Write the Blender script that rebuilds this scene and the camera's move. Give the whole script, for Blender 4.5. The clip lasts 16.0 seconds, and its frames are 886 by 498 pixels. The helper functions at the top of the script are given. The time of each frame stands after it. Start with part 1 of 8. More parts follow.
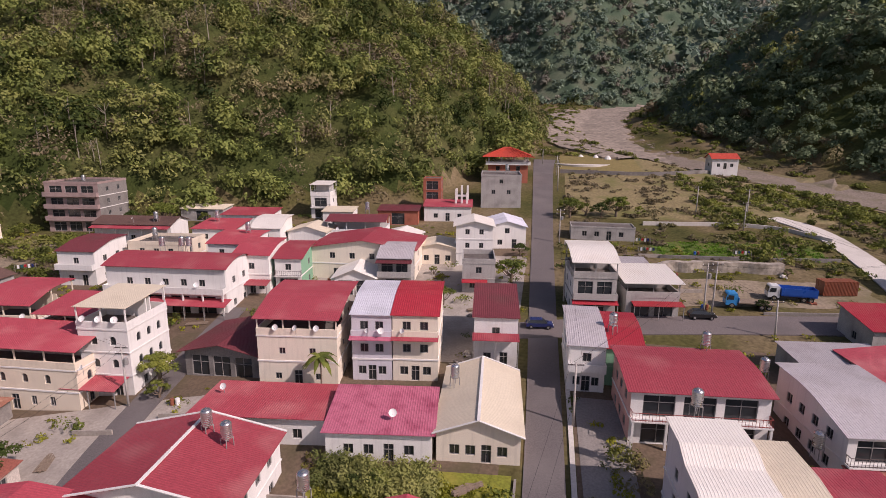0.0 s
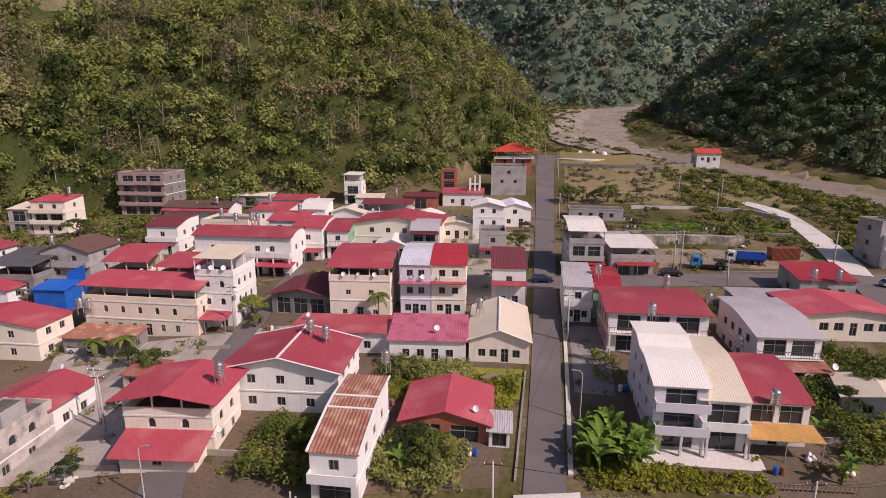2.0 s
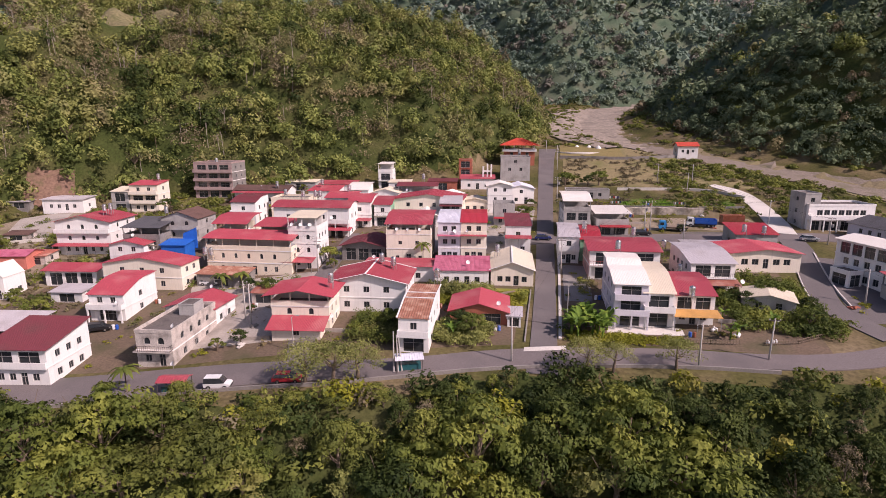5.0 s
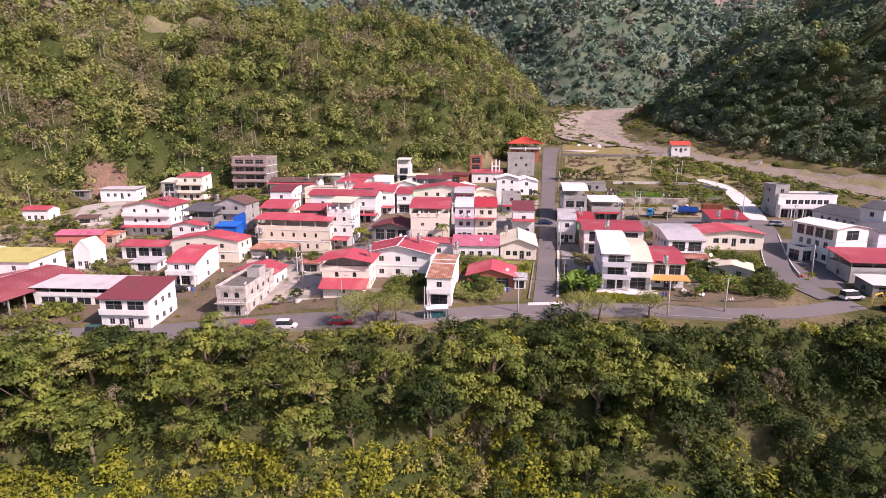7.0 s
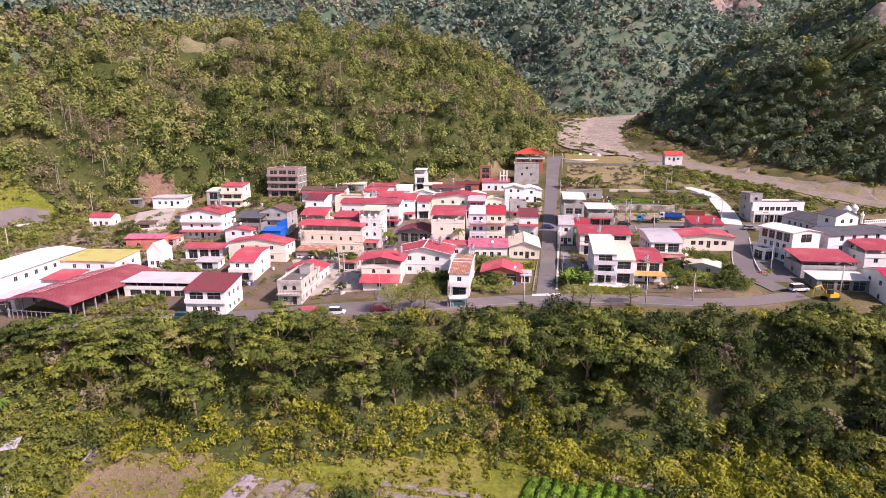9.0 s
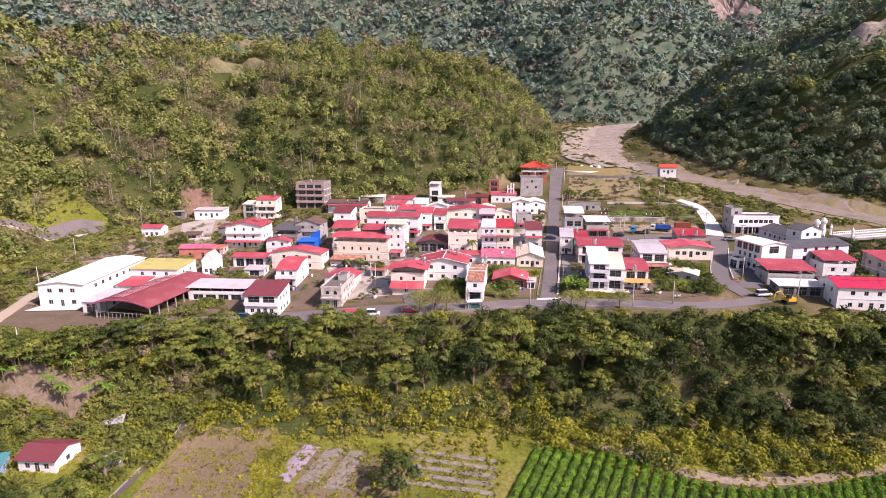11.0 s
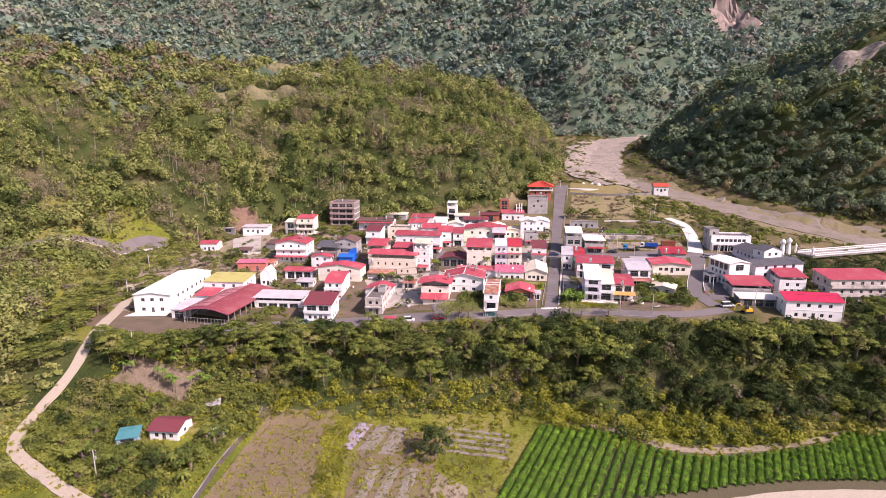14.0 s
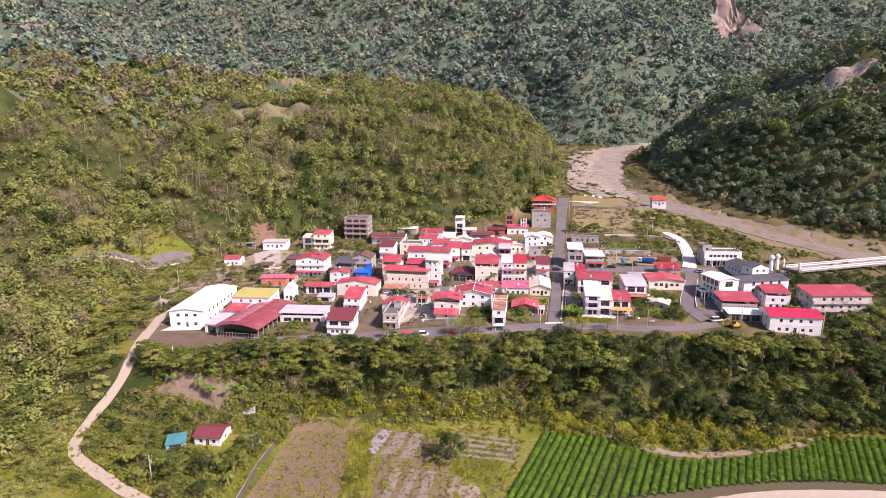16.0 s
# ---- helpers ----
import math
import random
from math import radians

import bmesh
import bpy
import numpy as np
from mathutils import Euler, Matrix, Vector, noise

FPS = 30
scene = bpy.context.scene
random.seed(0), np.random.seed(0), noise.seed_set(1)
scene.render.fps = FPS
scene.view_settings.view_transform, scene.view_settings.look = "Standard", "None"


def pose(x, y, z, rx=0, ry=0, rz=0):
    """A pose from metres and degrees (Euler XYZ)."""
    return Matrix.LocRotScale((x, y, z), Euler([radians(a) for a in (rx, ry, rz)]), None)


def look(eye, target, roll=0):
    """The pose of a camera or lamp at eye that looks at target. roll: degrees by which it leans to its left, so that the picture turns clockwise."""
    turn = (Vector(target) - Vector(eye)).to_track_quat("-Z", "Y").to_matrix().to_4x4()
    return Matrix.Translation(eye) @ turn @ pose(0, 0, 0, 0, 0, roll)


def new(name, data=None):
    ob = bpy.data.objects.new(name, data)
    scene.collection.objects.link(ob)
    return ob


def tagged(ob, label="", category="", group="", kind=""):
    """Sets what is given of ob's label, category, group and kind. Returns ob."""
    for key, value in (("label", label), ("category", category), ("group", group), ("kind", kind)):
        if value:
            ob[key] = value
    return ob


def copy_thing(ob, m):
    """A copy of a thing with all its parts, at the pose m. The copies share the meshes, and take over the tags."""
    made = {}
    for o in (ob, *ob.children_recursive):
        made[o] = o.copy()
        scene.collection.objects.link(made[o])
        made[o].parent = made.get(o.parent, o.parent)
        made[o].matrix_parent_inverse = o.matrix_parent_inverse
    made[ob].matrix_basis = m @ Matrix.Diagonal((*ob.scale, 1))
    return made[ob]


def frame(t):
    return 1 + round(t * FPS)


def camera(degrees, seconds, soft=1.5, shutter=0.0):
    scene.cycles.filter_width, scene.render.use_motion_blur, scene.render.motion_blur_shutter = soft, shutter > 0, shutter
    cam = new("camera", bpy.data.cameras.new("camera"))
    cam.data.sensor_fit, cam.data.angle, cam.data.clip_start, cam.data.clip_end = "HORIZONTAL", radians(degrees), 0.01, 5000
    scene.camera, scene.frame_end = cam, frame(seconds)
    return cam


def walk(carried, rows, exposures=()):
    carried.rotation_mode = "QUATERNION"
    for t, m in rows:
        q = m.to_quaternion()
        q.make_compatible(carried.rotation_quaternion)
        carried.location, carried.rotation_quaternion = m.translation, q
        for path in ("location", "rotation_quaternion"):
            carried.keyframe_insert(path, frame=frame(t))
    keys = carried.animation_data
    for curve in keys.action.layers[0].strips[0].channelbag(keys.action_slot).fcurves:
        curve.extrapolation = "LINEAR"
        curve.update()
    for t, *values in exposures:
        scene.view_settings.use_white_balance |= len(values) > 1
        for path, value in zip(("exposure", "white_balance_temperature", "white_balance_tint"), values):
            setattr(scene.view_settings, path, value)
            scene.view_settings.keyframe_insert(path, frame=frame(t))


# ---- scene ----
cam = camera(77.7, 16.0, soft=0.7)
PATH = [
    (0, (-0.386, 0.055, 36.524), (-0.748, 1.972, 36.084), 0.4),
    (0.5, (-0.482, -5.992, 36.432), (-0.844, -4.075, 35.991), 0.4),
    (1, (-0.402, -12.064, 36.247), (-0.767, -10.148, 35.807), 0.4),
    (1.5, (-0.222, -18.17, 36.063), (-0.591, -16.254, 35.623), 0.3),
    (2, (-0.021, -24.429, 35.9), (-0.391, -22.513, 35.46), 0.3),
    (2.5, (0.17, -30.723, 35.666), (-0.2, -28.807, 35.227), 0.2),
    (3, (0.4, -36.901, 35.367), (0.027, -34.985, 34.93), 0.2),
    (3.5, (0.534, -42.994, 35.159), (0.161, -41.079, 34.721), 0.2),
    (4, (0.622, -48.976, 34.982), (0.248, -47.06, 34.544), 0.1),
    (6.5, (2.576, -77.575, 33.666), (2.18, -75.663, 33.234), 0.1),
    (7, (2.702, -83.357, 33.75), (2.303, -81.445, 33.317), 0.2),
    (7.5, (3.115, -89.355, 34.611), (2.711, -87.444, 34.181), 0.1),
    (8, (3.514, -95.628, 35.782), (3.106, -93.718, 35.352), 0.1),
    (8.5, (3.842, -101.608, 37.388), (3.43, -99.699, 36.959), 0.1),
    (9, (4.398, -107.909, 38.907), (3.978, -106.001, 38.481), 0.0),
    (11.5, (5.631, -137.438, 49.33), (5.193, -135.533, 48.907), -0.1),
    (12, (5.745, -143.103, 51.529), (5.304, -141.199, 51.106), -0.1),
    (12.5, (5.928, -148.954, 53.802), (5.482, -147.051, 53.38), -0.1),
    (13, (6.459, -154.814, 56.125), (6.009, -152.911, 55.704), -0.1),
    (13.5, (7.005, -160.562, 58.469), (6.55, -158.661, 58.048), -0.1),
    (14, (7.638, -166.558, 60.952), (7.18, -164.656, 60.532), -0.1),
    (14.5, (8.055, -172.513, 63.511), (7.592, -170.613, 63.092), -0.1),
    (15, (8.663, -177.477, 66.335), (8.198, -175.577, 65.916), -0.2),
    (15.5, (8.476, -180.534, 69.12), (8.01, -178.635, 68.701), -0.2),
    (16, (8.011, -182.188, 71.976), (7.543, -180.29, 71.557), -0.3),
]
EXPOSURES = [(0, -0.43, 6650, 30), (4, -0.28, 6700, 32), (6.5, 0.27, 6550, 35), (9, 0.45, 6500, 35), (11.5, 0.47, 6500, 35), (16, 0.47, 6500, 35)]
walk(cam, [(t, look(eye, target, roll)) for t, eye, target, roll in PATH], EXPOSURES)

# ---- light ----
SUN_UP, SUN_SIDE = 42.0, 20.0   # elevation; degrees from +x towards -y
sun_way = Vector((math.cos(radians(SUN_UP)) * math.cos(radians(SUN_SIDE)), -math.cos(radians(SUN_UP)) * math.sin(radians(SUN_SIDE)), math.sin(radians(SUN_UP))))
world = bpy.data.worlds.new("world")
scene.world = world
world.use_nodes = True
sky = world.node_tree.nodes.new("ShaderNodeTexSky")
sky.sky_type, sky.sun_disc = "NISHITA", False
sky.sun_elevation, sky.sun_rotation = radians(SUN_UP), radians(90 + SUN_SIDE)
sky.dust_density, sky.air_density = 2.0, 1.0
world.node_tree.links.new(sky.outputs[0], world.node_tree.nodes["Background"].inputs[0])
world.node_tree.nodes["Background"].inputs[1].default_value = 0.115
sun = new("sun", bpy.data.lights.new("sun", "SUN"))
sun.data.energy, sun.data.angle, sun.data.color = 5.0, radians(0.6), (1.0, 0.93, 0.84)
sun.matrix_world = look(sun_way * 300, (0, 0, 0))

# ---- materials ----
def material(name, colour, rough=0.8, spread=0.25, grain=6.0, stain=0.25, stain_size=0.25, bump=0.25, metal=0.0, streak=False, tint=None, per_object=0.0, spec=0.3):
    """Base colour varied by fine grain, by large stains and, for walls, by rain streaks."""
    m = bpy.data.materials.new(name)
    m.use_nodes = True
    nt = m.node_tree
    N, K = nt.nodes, nt.links
    b = N["Principled BSDF"]
    b.inputs["Metallic"].default_value = metal
    b.inputs["Specular IOR Level"].default_value = spec
    co = N.new("ShaderNodeTexCoord")

    def noise_node(scale, detail, stretch=None):
        n = N.new("ShaderNodeTexNoise")
        n.inputs["Scale"].default_value, n.inputs["Detail"].default_value = scale, detail
        if stretch:
            mp = N.new("ShaderNodeMapping")
            mp.inputs["Scale"].default_value = stretch
            K.new(co.outputs["Object"], mp.inputs[0])
            K.new(mp.outputs[0], n.inputs["Vector"])
        else:
            K.new(co.outputs["Object"], n.inputs["Vector"])
        return n

    def mix(kind, fac, a, c):
        x = N.new("ShaderNodeMix")
        x.data_type, x.blend_type = "RGBA", kind
        for s, v in ((x.inputs["Factor"], fac), (x.inputs[6], a), (x.inputs[7], c)):
            if hasattr(v, "links"):
                K.new(v, s)
            else:
                s.default_value = v if isinstance(v, float) else (*v[:3], 1)
        return x.outputs[2]

    def ramp(src, lo, hi):
        r = N.new("ShaderNodeMapRange")
        r.inputs["From Min"].default_value, r.inputs["From Max"].default_value = lo, hi
        K.new(src, r.inputs["Value"])
        return r.outputs[0]

    dark = [c * (1 - spread) for c in colour]
    light = [min(1, c * (1 + spread * .6)) for c in colour]
    g = noise_node(grain, 5)
    col = mix("MIX", ramp(g.outputs["Fac"], .3, .7), dark, light)
    s = noise_node(stain_size, 6)
    st = tint or [c * .5 for c in colour]
    sf = N.new("ShaderNodeMath")
    sf.operation = "MULTIPLY"
    K.new(ramp(s.outputs["Fac"], .48, .75), sf.inputs[0])
    sf.inputs[1].default_value = min(1, stain * 2.5)
    col = mix("MIX", sf.outputs[0], col, st)
    if streak:
        w = noise_node(1.0, 4, (2.2, 2.2, .18))
        wf = N.new("ShaderNodeMath")
        wf.operation = "MULTIPLY"
        K.new(ramp(w.outputs["Fac"], .52, .8), wf.inputs[0])
        wf.inputs[1].default_value = .34
        col = mix("MIX", wf.outputs[0], col, [c * .55 for c in colour])
    if per_object:
        oi = N.new("ShaderNodeObjectInfo")
        hs = N.new("ShaderNodeHueSaturation")
        K.new(col, hs.inputs["Color"])
        v = N.new("ShaderNodeMapRange")
        v.inputs["To Min"].default_value, v.inputs["To Max"].default_value = 1 - per_object, 1 + per_object
        K.new(oi.outputs["Random"], v.inputs["Value"])
        K.new(v.outputs[0], hs.inputs["Value"])
        col = hs.outputs[0]
    K.new(col, b.inputs["Base Color"])
    rr = N.new("ShaderNodeMapRange")
    rr.inputs["To Min"].default_value, rr.inputs["To Max"].default_value = max(.02, rough - .12), min(1, rough + .12)
    K.new(s.outputs["Fac"], rr.inputs["Value"])
    K.new(rr.outputs[0], b.inputs["Roughness"])
    if bump:
        bp = N.new("ShaderNodeBump")
        bp.inputs["Strength"].default_value, bp.inputs["Distance"].default_value = bump, .05
        K.new(g.outputs["Fac"], bp.inputs["Height"])
        K.new(bp.outputs[0], b.inputs["Normal"])
    return m


def foliage(name, dark, mid, light, dry, patch=0.11, dry_share=0.62):
    """Leaves: tone by leaf clump, by tree-sized patches, and some dry growth; a little light comes through."""
    m = bpy.data.materials.new(name)
    m.use_nodes = True
    nt = m.node_tree
    N, K = nt.nodes, nt.links
    b = N["Principled BSDF"]
    geo = N.new("ShaderNodeNewGeometry")
    co = N.new("ShaderNodeTexCoord")
    oi = N.new("ShaderNodeObjectInfo")

    def ramp(src, stops):
        r = N.new("ShaderNodeValToRGB")
        while len(r.color_ramp.elements) < len(stops):
            r.color_ramp.elements.new(.5)
        for e, (p, c) in zip(r.color_ramp.elements, stops):
            e.position, e.color = p, (*c, 1)
        K.new(src, r.inputs[0])
        return r.outputs[0]

    ad = N.new("ShaderNodeVectorMath")
    ad.operation = "ADD"
    K.new(co.outputs["Object"], ad.inputs[0])
    sc = N.new("ShaderNodeMath")
    sc.operation = "MULTIPLY"
    sc.inputs[1].default_value = 90.0
    K.new(oi.outputs["Random"], sc.inputs[0])
    K.new(sc.outputs[0], ad.inputs[1])
    n = N.new("ShaderNodeTexNoise")
    n.inputs["Scale"].default_value, n.inputs["Detail"].default_value = patch, 3
    K.new(ad.outputs[0], n.inputs["Vector"])
    n2 = N.new("ShaderNodeTexNoise")
    n2.inputs["Scale"].default_value, n2.inputs["Detail"].default_value = patch * .23, 4
    K.new(ad.outputs[0], n2.inputs["Vector"])
    mixv = N.new("ShaderNodeMath")
    mixv.operation = "MULTIPLY_ADD"
    mixv.inputs[1].default_value = .15
    K.new(geo.outputs["Random Per Island"], mixv.inputs[0])
    off = N.new("ShaderNodeMath")
    off.operation = "MULTIPLY_ADD"
    off.inputs[1].default_value, off.inputs[2].default_value = 2.3, -.78
    K.new(n.outputs["Fac"], off.inputs[0])
    K.new(off.outputs[0], mixv.inputs[2])
    green = ramp(mixv.outputs[0], [(.05, dark), (.5, mid), (.95, light)])
    x = N.new("ShaderNodeMix")
    x.data_type = "RGBA"
    dr = N.new("ShaderNodeMapRange")
    dr.inputs["From Min"].default_value, dr.inputs["From Max"].default_value = dry_share - .06, dry_share + .10
    K.new(n2.outputs["Fac"], dr.inputs["Value"])
    K.new(dr.outputs[0], x.inputs["Factor"])
    K.new(green, x.inputs[6])
    x.inputs[7].default_value = (*dry, 1)
    K.new(x.outputs[2], b.inputs["Base Color"])
    b.inputs["Roughness"].default_value = .7
    b.inputs["Specular IOR Level"].default_value = .2
    tr = N.new("ShaderNodeBsdfTranslucent")
    K.new(x.outputs[2], tr.inputs[0])
    ms = N.new("ShaderNodeMixShader")
    ms.inputs[0].default_value = .22
    K.new(b.outputs[0], ms.inputs[1])
    K.new(tr.outputs[0], ms.inputs[2])
    K.new(ms.outputs[0], N["Material Output"].inputs[0])
    return m


WALL = {
    "white": material("plaster_white", (.80, .78, .75), .8, .08, 8, .10, .3, .1, streak=True, tint=(.55, .52, .48)),
    "cream": material("plaster_cream", (.80, .72, .60), .8, .08, 8, .10, .3, .1, streak=True, tint=(.50, .42, .32)),
    "tan": material("plaster_tan", (.76, .66, .53), .8, .08, 8, .14, .3, .1, streak=True, tint=(.46, .38, .29)),
    "grey": material("concrete_grey", (.42, .40, .38), .85, .18, 6, .3, .35, .2, streak=True, tint=(.22, .21, .20)),
    "dark": material("concrete_dark", (.26, .24, .225), .9, .25, 5, .35, .3, .25, streak=True, tint=(.12, .11, .10)),
    # white plaster again, its wall shade painted in as a lilac tone
    "shaded_white": material("plaster_shaded_white", (.66, .63, .68), .8, .08, 8, .12, .3, .1, streak=True, tint=(.45, .42, .45)),
    "pink": material("tile_pink", (.62, .36, .32), .6, .12, 12, .15, .3, .1, streak=True),
    "brick": material("brick_red", (.42, .14, .09), .85, .25, 14, .25, .4, .2, streak=True),
    "mauve": material("plaster_mauve", (.40, .29, .27), .85, .15, 6, .3, .35, .2, streak=True, tint=(.22, .17, .16)),
    "worn": material("plaster_worn", (.56, .50, .45), .88, .25, 5, .4, .5, .25, streak=True, tint=(.20, .175, .155)),
    "green": material("paint_green", (.22, .42, .28), .7, .1, 8, .15, .3, .1, streak=True),
    "sheet": material("sheet_white", (.74, .73, .72), .5, .08, 5, .2, .3, .05, streak=True, tint=(.45, .42, .38)),
    "yellow": material("plaster_yellow", (.74, .68, .36), .8, .1, 8, .15, .3, .1, streak=True),
    "blue": material("paint_blue", (.30, .42, .60), .7, .1, 8, .15, .3, .1, streak=True),
    "salmon": material("paint_salmon", (.62, .20, .15), .75, .12, 8, .2, .3, .1, streak=True),
}
ROOF = {
    "red": material("roof_red", (.37, .062, .080), .52, .15, 3, .30, .22, .03, tint=(.44, .155, .155), per_object=.18),
    "bright": material("roof_bright_red", (.40, .034, .048), .45, .10, 3, .2, .2, .03, tint=(.42, .12, .10), per_object=.1),
    "pink": material("roof_pink", (.50, .03, .075), .5, .10, 3, .2, .2, .03, per_object=.1),
    "orange": material("roof_vermilion", (.52, .075, .045), .5, .12, 6, .2, .2, .08, per_object=.1),
    "maroon": material("roof_maroon", (.17, .040, .048), .6, .15, 3, .3, .2, .05, tint=(.12, .055, .05), per_object=.15),
    "wine": material("roof_wine", (.25, .058, .068), .55, .14, 3, .3, .2, .05, tint=(.33, .12, .125)),
    "brown": material("roof_brown", (.13, .075, .062), .75, .2, 4, .3, .2, .1, per_object=.15),
    "rust": material("roof_rust", (.36, .12, .085), .75, .3, 5, .45, .35, .1, tint=(.50, .33, .26), per_object=.1),
    "magenta": material("roof_faded_magenta", (.46, .13, .19), .6, .14, 3, .45, .5, .05, tint=(.28, .05, .09), per_object=.1),
    "white": material("roof_white", (.74, .70, .64), .45, .06, 3, .14, .25, .03, tint=(.55, .48, .40), per_object=.08),
    "cream": material("roof_cream", (.66, .58, .45), .5, .07, 3, .16, .25, .03, tint=(.50, .42, .32), per_object=.08),
    "teal": material("roof_teal", (.07, .24, .25), .5, .12, 3, .25, .3, .04),
    "grey": material("roof_grey", (.44, .41, .42), .5, .12, 3, .25, .25, .04, tint=(.30, .26, .25), per_object=.12),
    "slate": material("roof_slate", (.095, .093, .100), .6, .15, 3, .25, .25, .05, per_object=.12),
    "blue": material("roof_pale_blue", (.60, .60, .66), .45, .08, 3, .2, .25, .03, per_object=.08),
    "yellow": material("roof_mustard", (.42, .38, .13), .5, .1, 3, .2, .25, .04),
    "tile": material("roof_clay_tile", (.34, .15, .10), .8, .35, 7, .4, .6, .25, tint=(.55, .38, .28)),
    "ochre": material("roof_ochre", (.62, .34, .11), .55, .12, 3, .2, .3, .03),
    "deck": material("roof_deck", (.15, .13, .118), .9, .3, 4, .4, .35, .15, tint=(.07, .06, .055)),
}
ROOFLIGHT = material("rooflight_pink", (.56, .24, .26), .5, .12, 3, .3, .4, .03)
TRIM = material("trim_white", (.78, .76, .73), .6, .06, 6, .12, .5, .03)
CONCRETE = material("concrete", (.27, .245, .225), .9, .18, 4, .28, .15, .2, tint=(.13, .12, .11))
YARDTAN = material("yard_concrete", (.40, .355, .31), .9, .18, 3, .35, .18, .2, tint=(.20, .175, .15))
PALE = material("concrete_pale", (.62, .58, .53), .9, .14, 4, .25, .15, .15, tint=(.40, .37, .33))
ASPHALT = material("asphalt", (.148, .130, .128), .9, .22, 6, .35, .12, .15, tint=(.185, .165, .158))
ROADPALE = material("road_worn", (.175, .150, .145), .9, .2, 5, .35, .12, .15, tint=(.12, .108, .106))
DIRT = material("dirt", (.150, .108, .074), .95, .25, 2.5, .35, .2, .3, tint=(.085, .080, .040))
PATHDIRT = material("path_dirt", (.41, .345, .265), .95, .15, 2.0, .25, .2, .2, tint=(.38, .32, .24))
ROCK = material("river_rock", (.30, .25, .205), .95, .45, .45, .3, .1, .4, tint=(.17, .145, .12), per_object=.2)
PANE = material("window_glass", (.035, .04, .045), .12, .3, 1.0, .2, 1.0, 0, spec=.6)
FRAME = material("window_frame", (.30, .29, .28), .5, .1, 6, .1, .5, 0)
STEEL = material("stainless", (.62, .61, .60), .28, .1, 4, .15, 1.0, .02, metal=.9)
IRON = material("iron_dark", (.10, .08, .075), .6, .2, 6, .2, .5, .05)
IRONRED = material("iron_red", (.30, .07, .06), .6, .2, 6, .2, .5, .05)
WOOD = material("wood_grey", (.25, .19, .14), .85, .25, 6, .3, .4, .15)
BARK = material("bark", (.20, .15, .11), .95, .3, 6, .3, .6, .3)
POLE = material("pole_concrete", (.46, .43, .40), .9, .12, 5, .2, .4, .1)
BLACK = material("rubber", (.02, .02, .02), .8, .2, 6, .1, .5, 0)
TARP = material("tarpaulin_blue", (.015, .13, .52), .55, .12, 1.5, .25, .4, .15, tint=(.03, .20, .60))
DISHW = material("dish_white", (.80, .79, .77), .4, .04, 4, .05, 1, 0)
GRAVEL = material("brown_gravel", (.225, .185, .15), .95, .4, 1.6, .4, .12, .5, tint=(.12, .11, .06))
PALEROCK = material("pale_rock", (.42, .37, .31), .95, .4, 1.2, .45, .5, .8, tint=(.16, .13, .09))
TANDIRT = material("tan_dirt", (.28, .225, .16), .95, .3, 1.6, .4, .11, .35, tint=(.14, .125, .055))
REDSOIL = material("red_soil", (.205, .125, .088), .95, .35, 1.4, .4, .3, .6, tint=(.12, .10, .05))
LEAF = foliage("leaves", (.050, .076, .016), (.140, .172, .032), (.270, .285, .055), (.24, .19, .095), .2, .63)
DARKLEAF = foliage("dark_leaves", (.020, .036, .009), (.050, .075, .017), (.102, .130, .029), (.10, .09, .036), .2, .70)
OLIVELEAF = foliage("olive_leaves", (.072, .090, .020), (.160, .182, .036), (.275, .290, .062), (.25, .195, .105), .18, .63)
LIGHTLEAF = foliage("light_leaves", (.120, .142, .040), (.235, .252, .072), (.350, .350, .115), (.30, .26, .12), .18, .64)
DRYLEAF = foliage("dry_leaves", (.120, .098, .056), (.205, .168, .100), (.290, .245, .150), (.20, .19, .08), .2, .60)
# hill leaves once more, darker and bluer: the slope's shade in the colour
SHADELEAF = foliage("shade_leaves", (.070, .112, .062), (.150, .205, .108), (.255, .310, .160), (.22, .20, .12), .16, .64)
HILLLEAF = foliage("hill_leaves", (.080, .108, .028), (.185, .222, .056), (.310, .335, .095), (.290, .245, .130), .15, .59)
# leaves of the far slopes: paled and blued, haze put into the colour
HAZYLEAF = foliage("hazy_leaves", (.120, .182, .136), (.170, .238, .172), (.228, .298, .208), (.235, .235, .185), .03, .62)
CROP = foliage("crop_leaves", (.066, .150, .014), (.122, .248, .021), (.182, .318, .030), (.15, .225, .03), .4, .9)
# dry, light and dark far leaves, with the same haze painted in
HAZYDRY = foliage("hazy_dry_leaves", (.150, .148, .118), (.200, .192, .150), (.250, .238, .186), (.25, .22, .18), .03, .60)
HAZYLIGHT = foliage("hazy_light_leaves", (.165, .210, .128), (.232, .278, .164), (.305, .345, .205), (.28, .265, .195), .03, .60)
HAZYDARK = foliage("hazy_dark_leaves", (.088, .140, .120), (.130, .186, .155), (.182, .236, .192), (.20, .20, .16), .03, .66)
DEADWOOD = material("dead_wood", (.30, .265, .22), .95, .25, 5, .25, .5, .2)
SCREE = material("far_scree", (.27, .205, .17), .95, .35, .05, .4, .01, .4, tint=(.17, .15, .12))
WEED = foliage("weeds", (.120, .130, .016), (.240, .245, .024), (.36, .35, .042), (.28, .22, .11), .16, .60)
BANANA = foliage("banana_leaves", (.06, .12, .02), (.13, .22, .03), (.26, .33, .05), (.3, .25, .1), .6, .85)


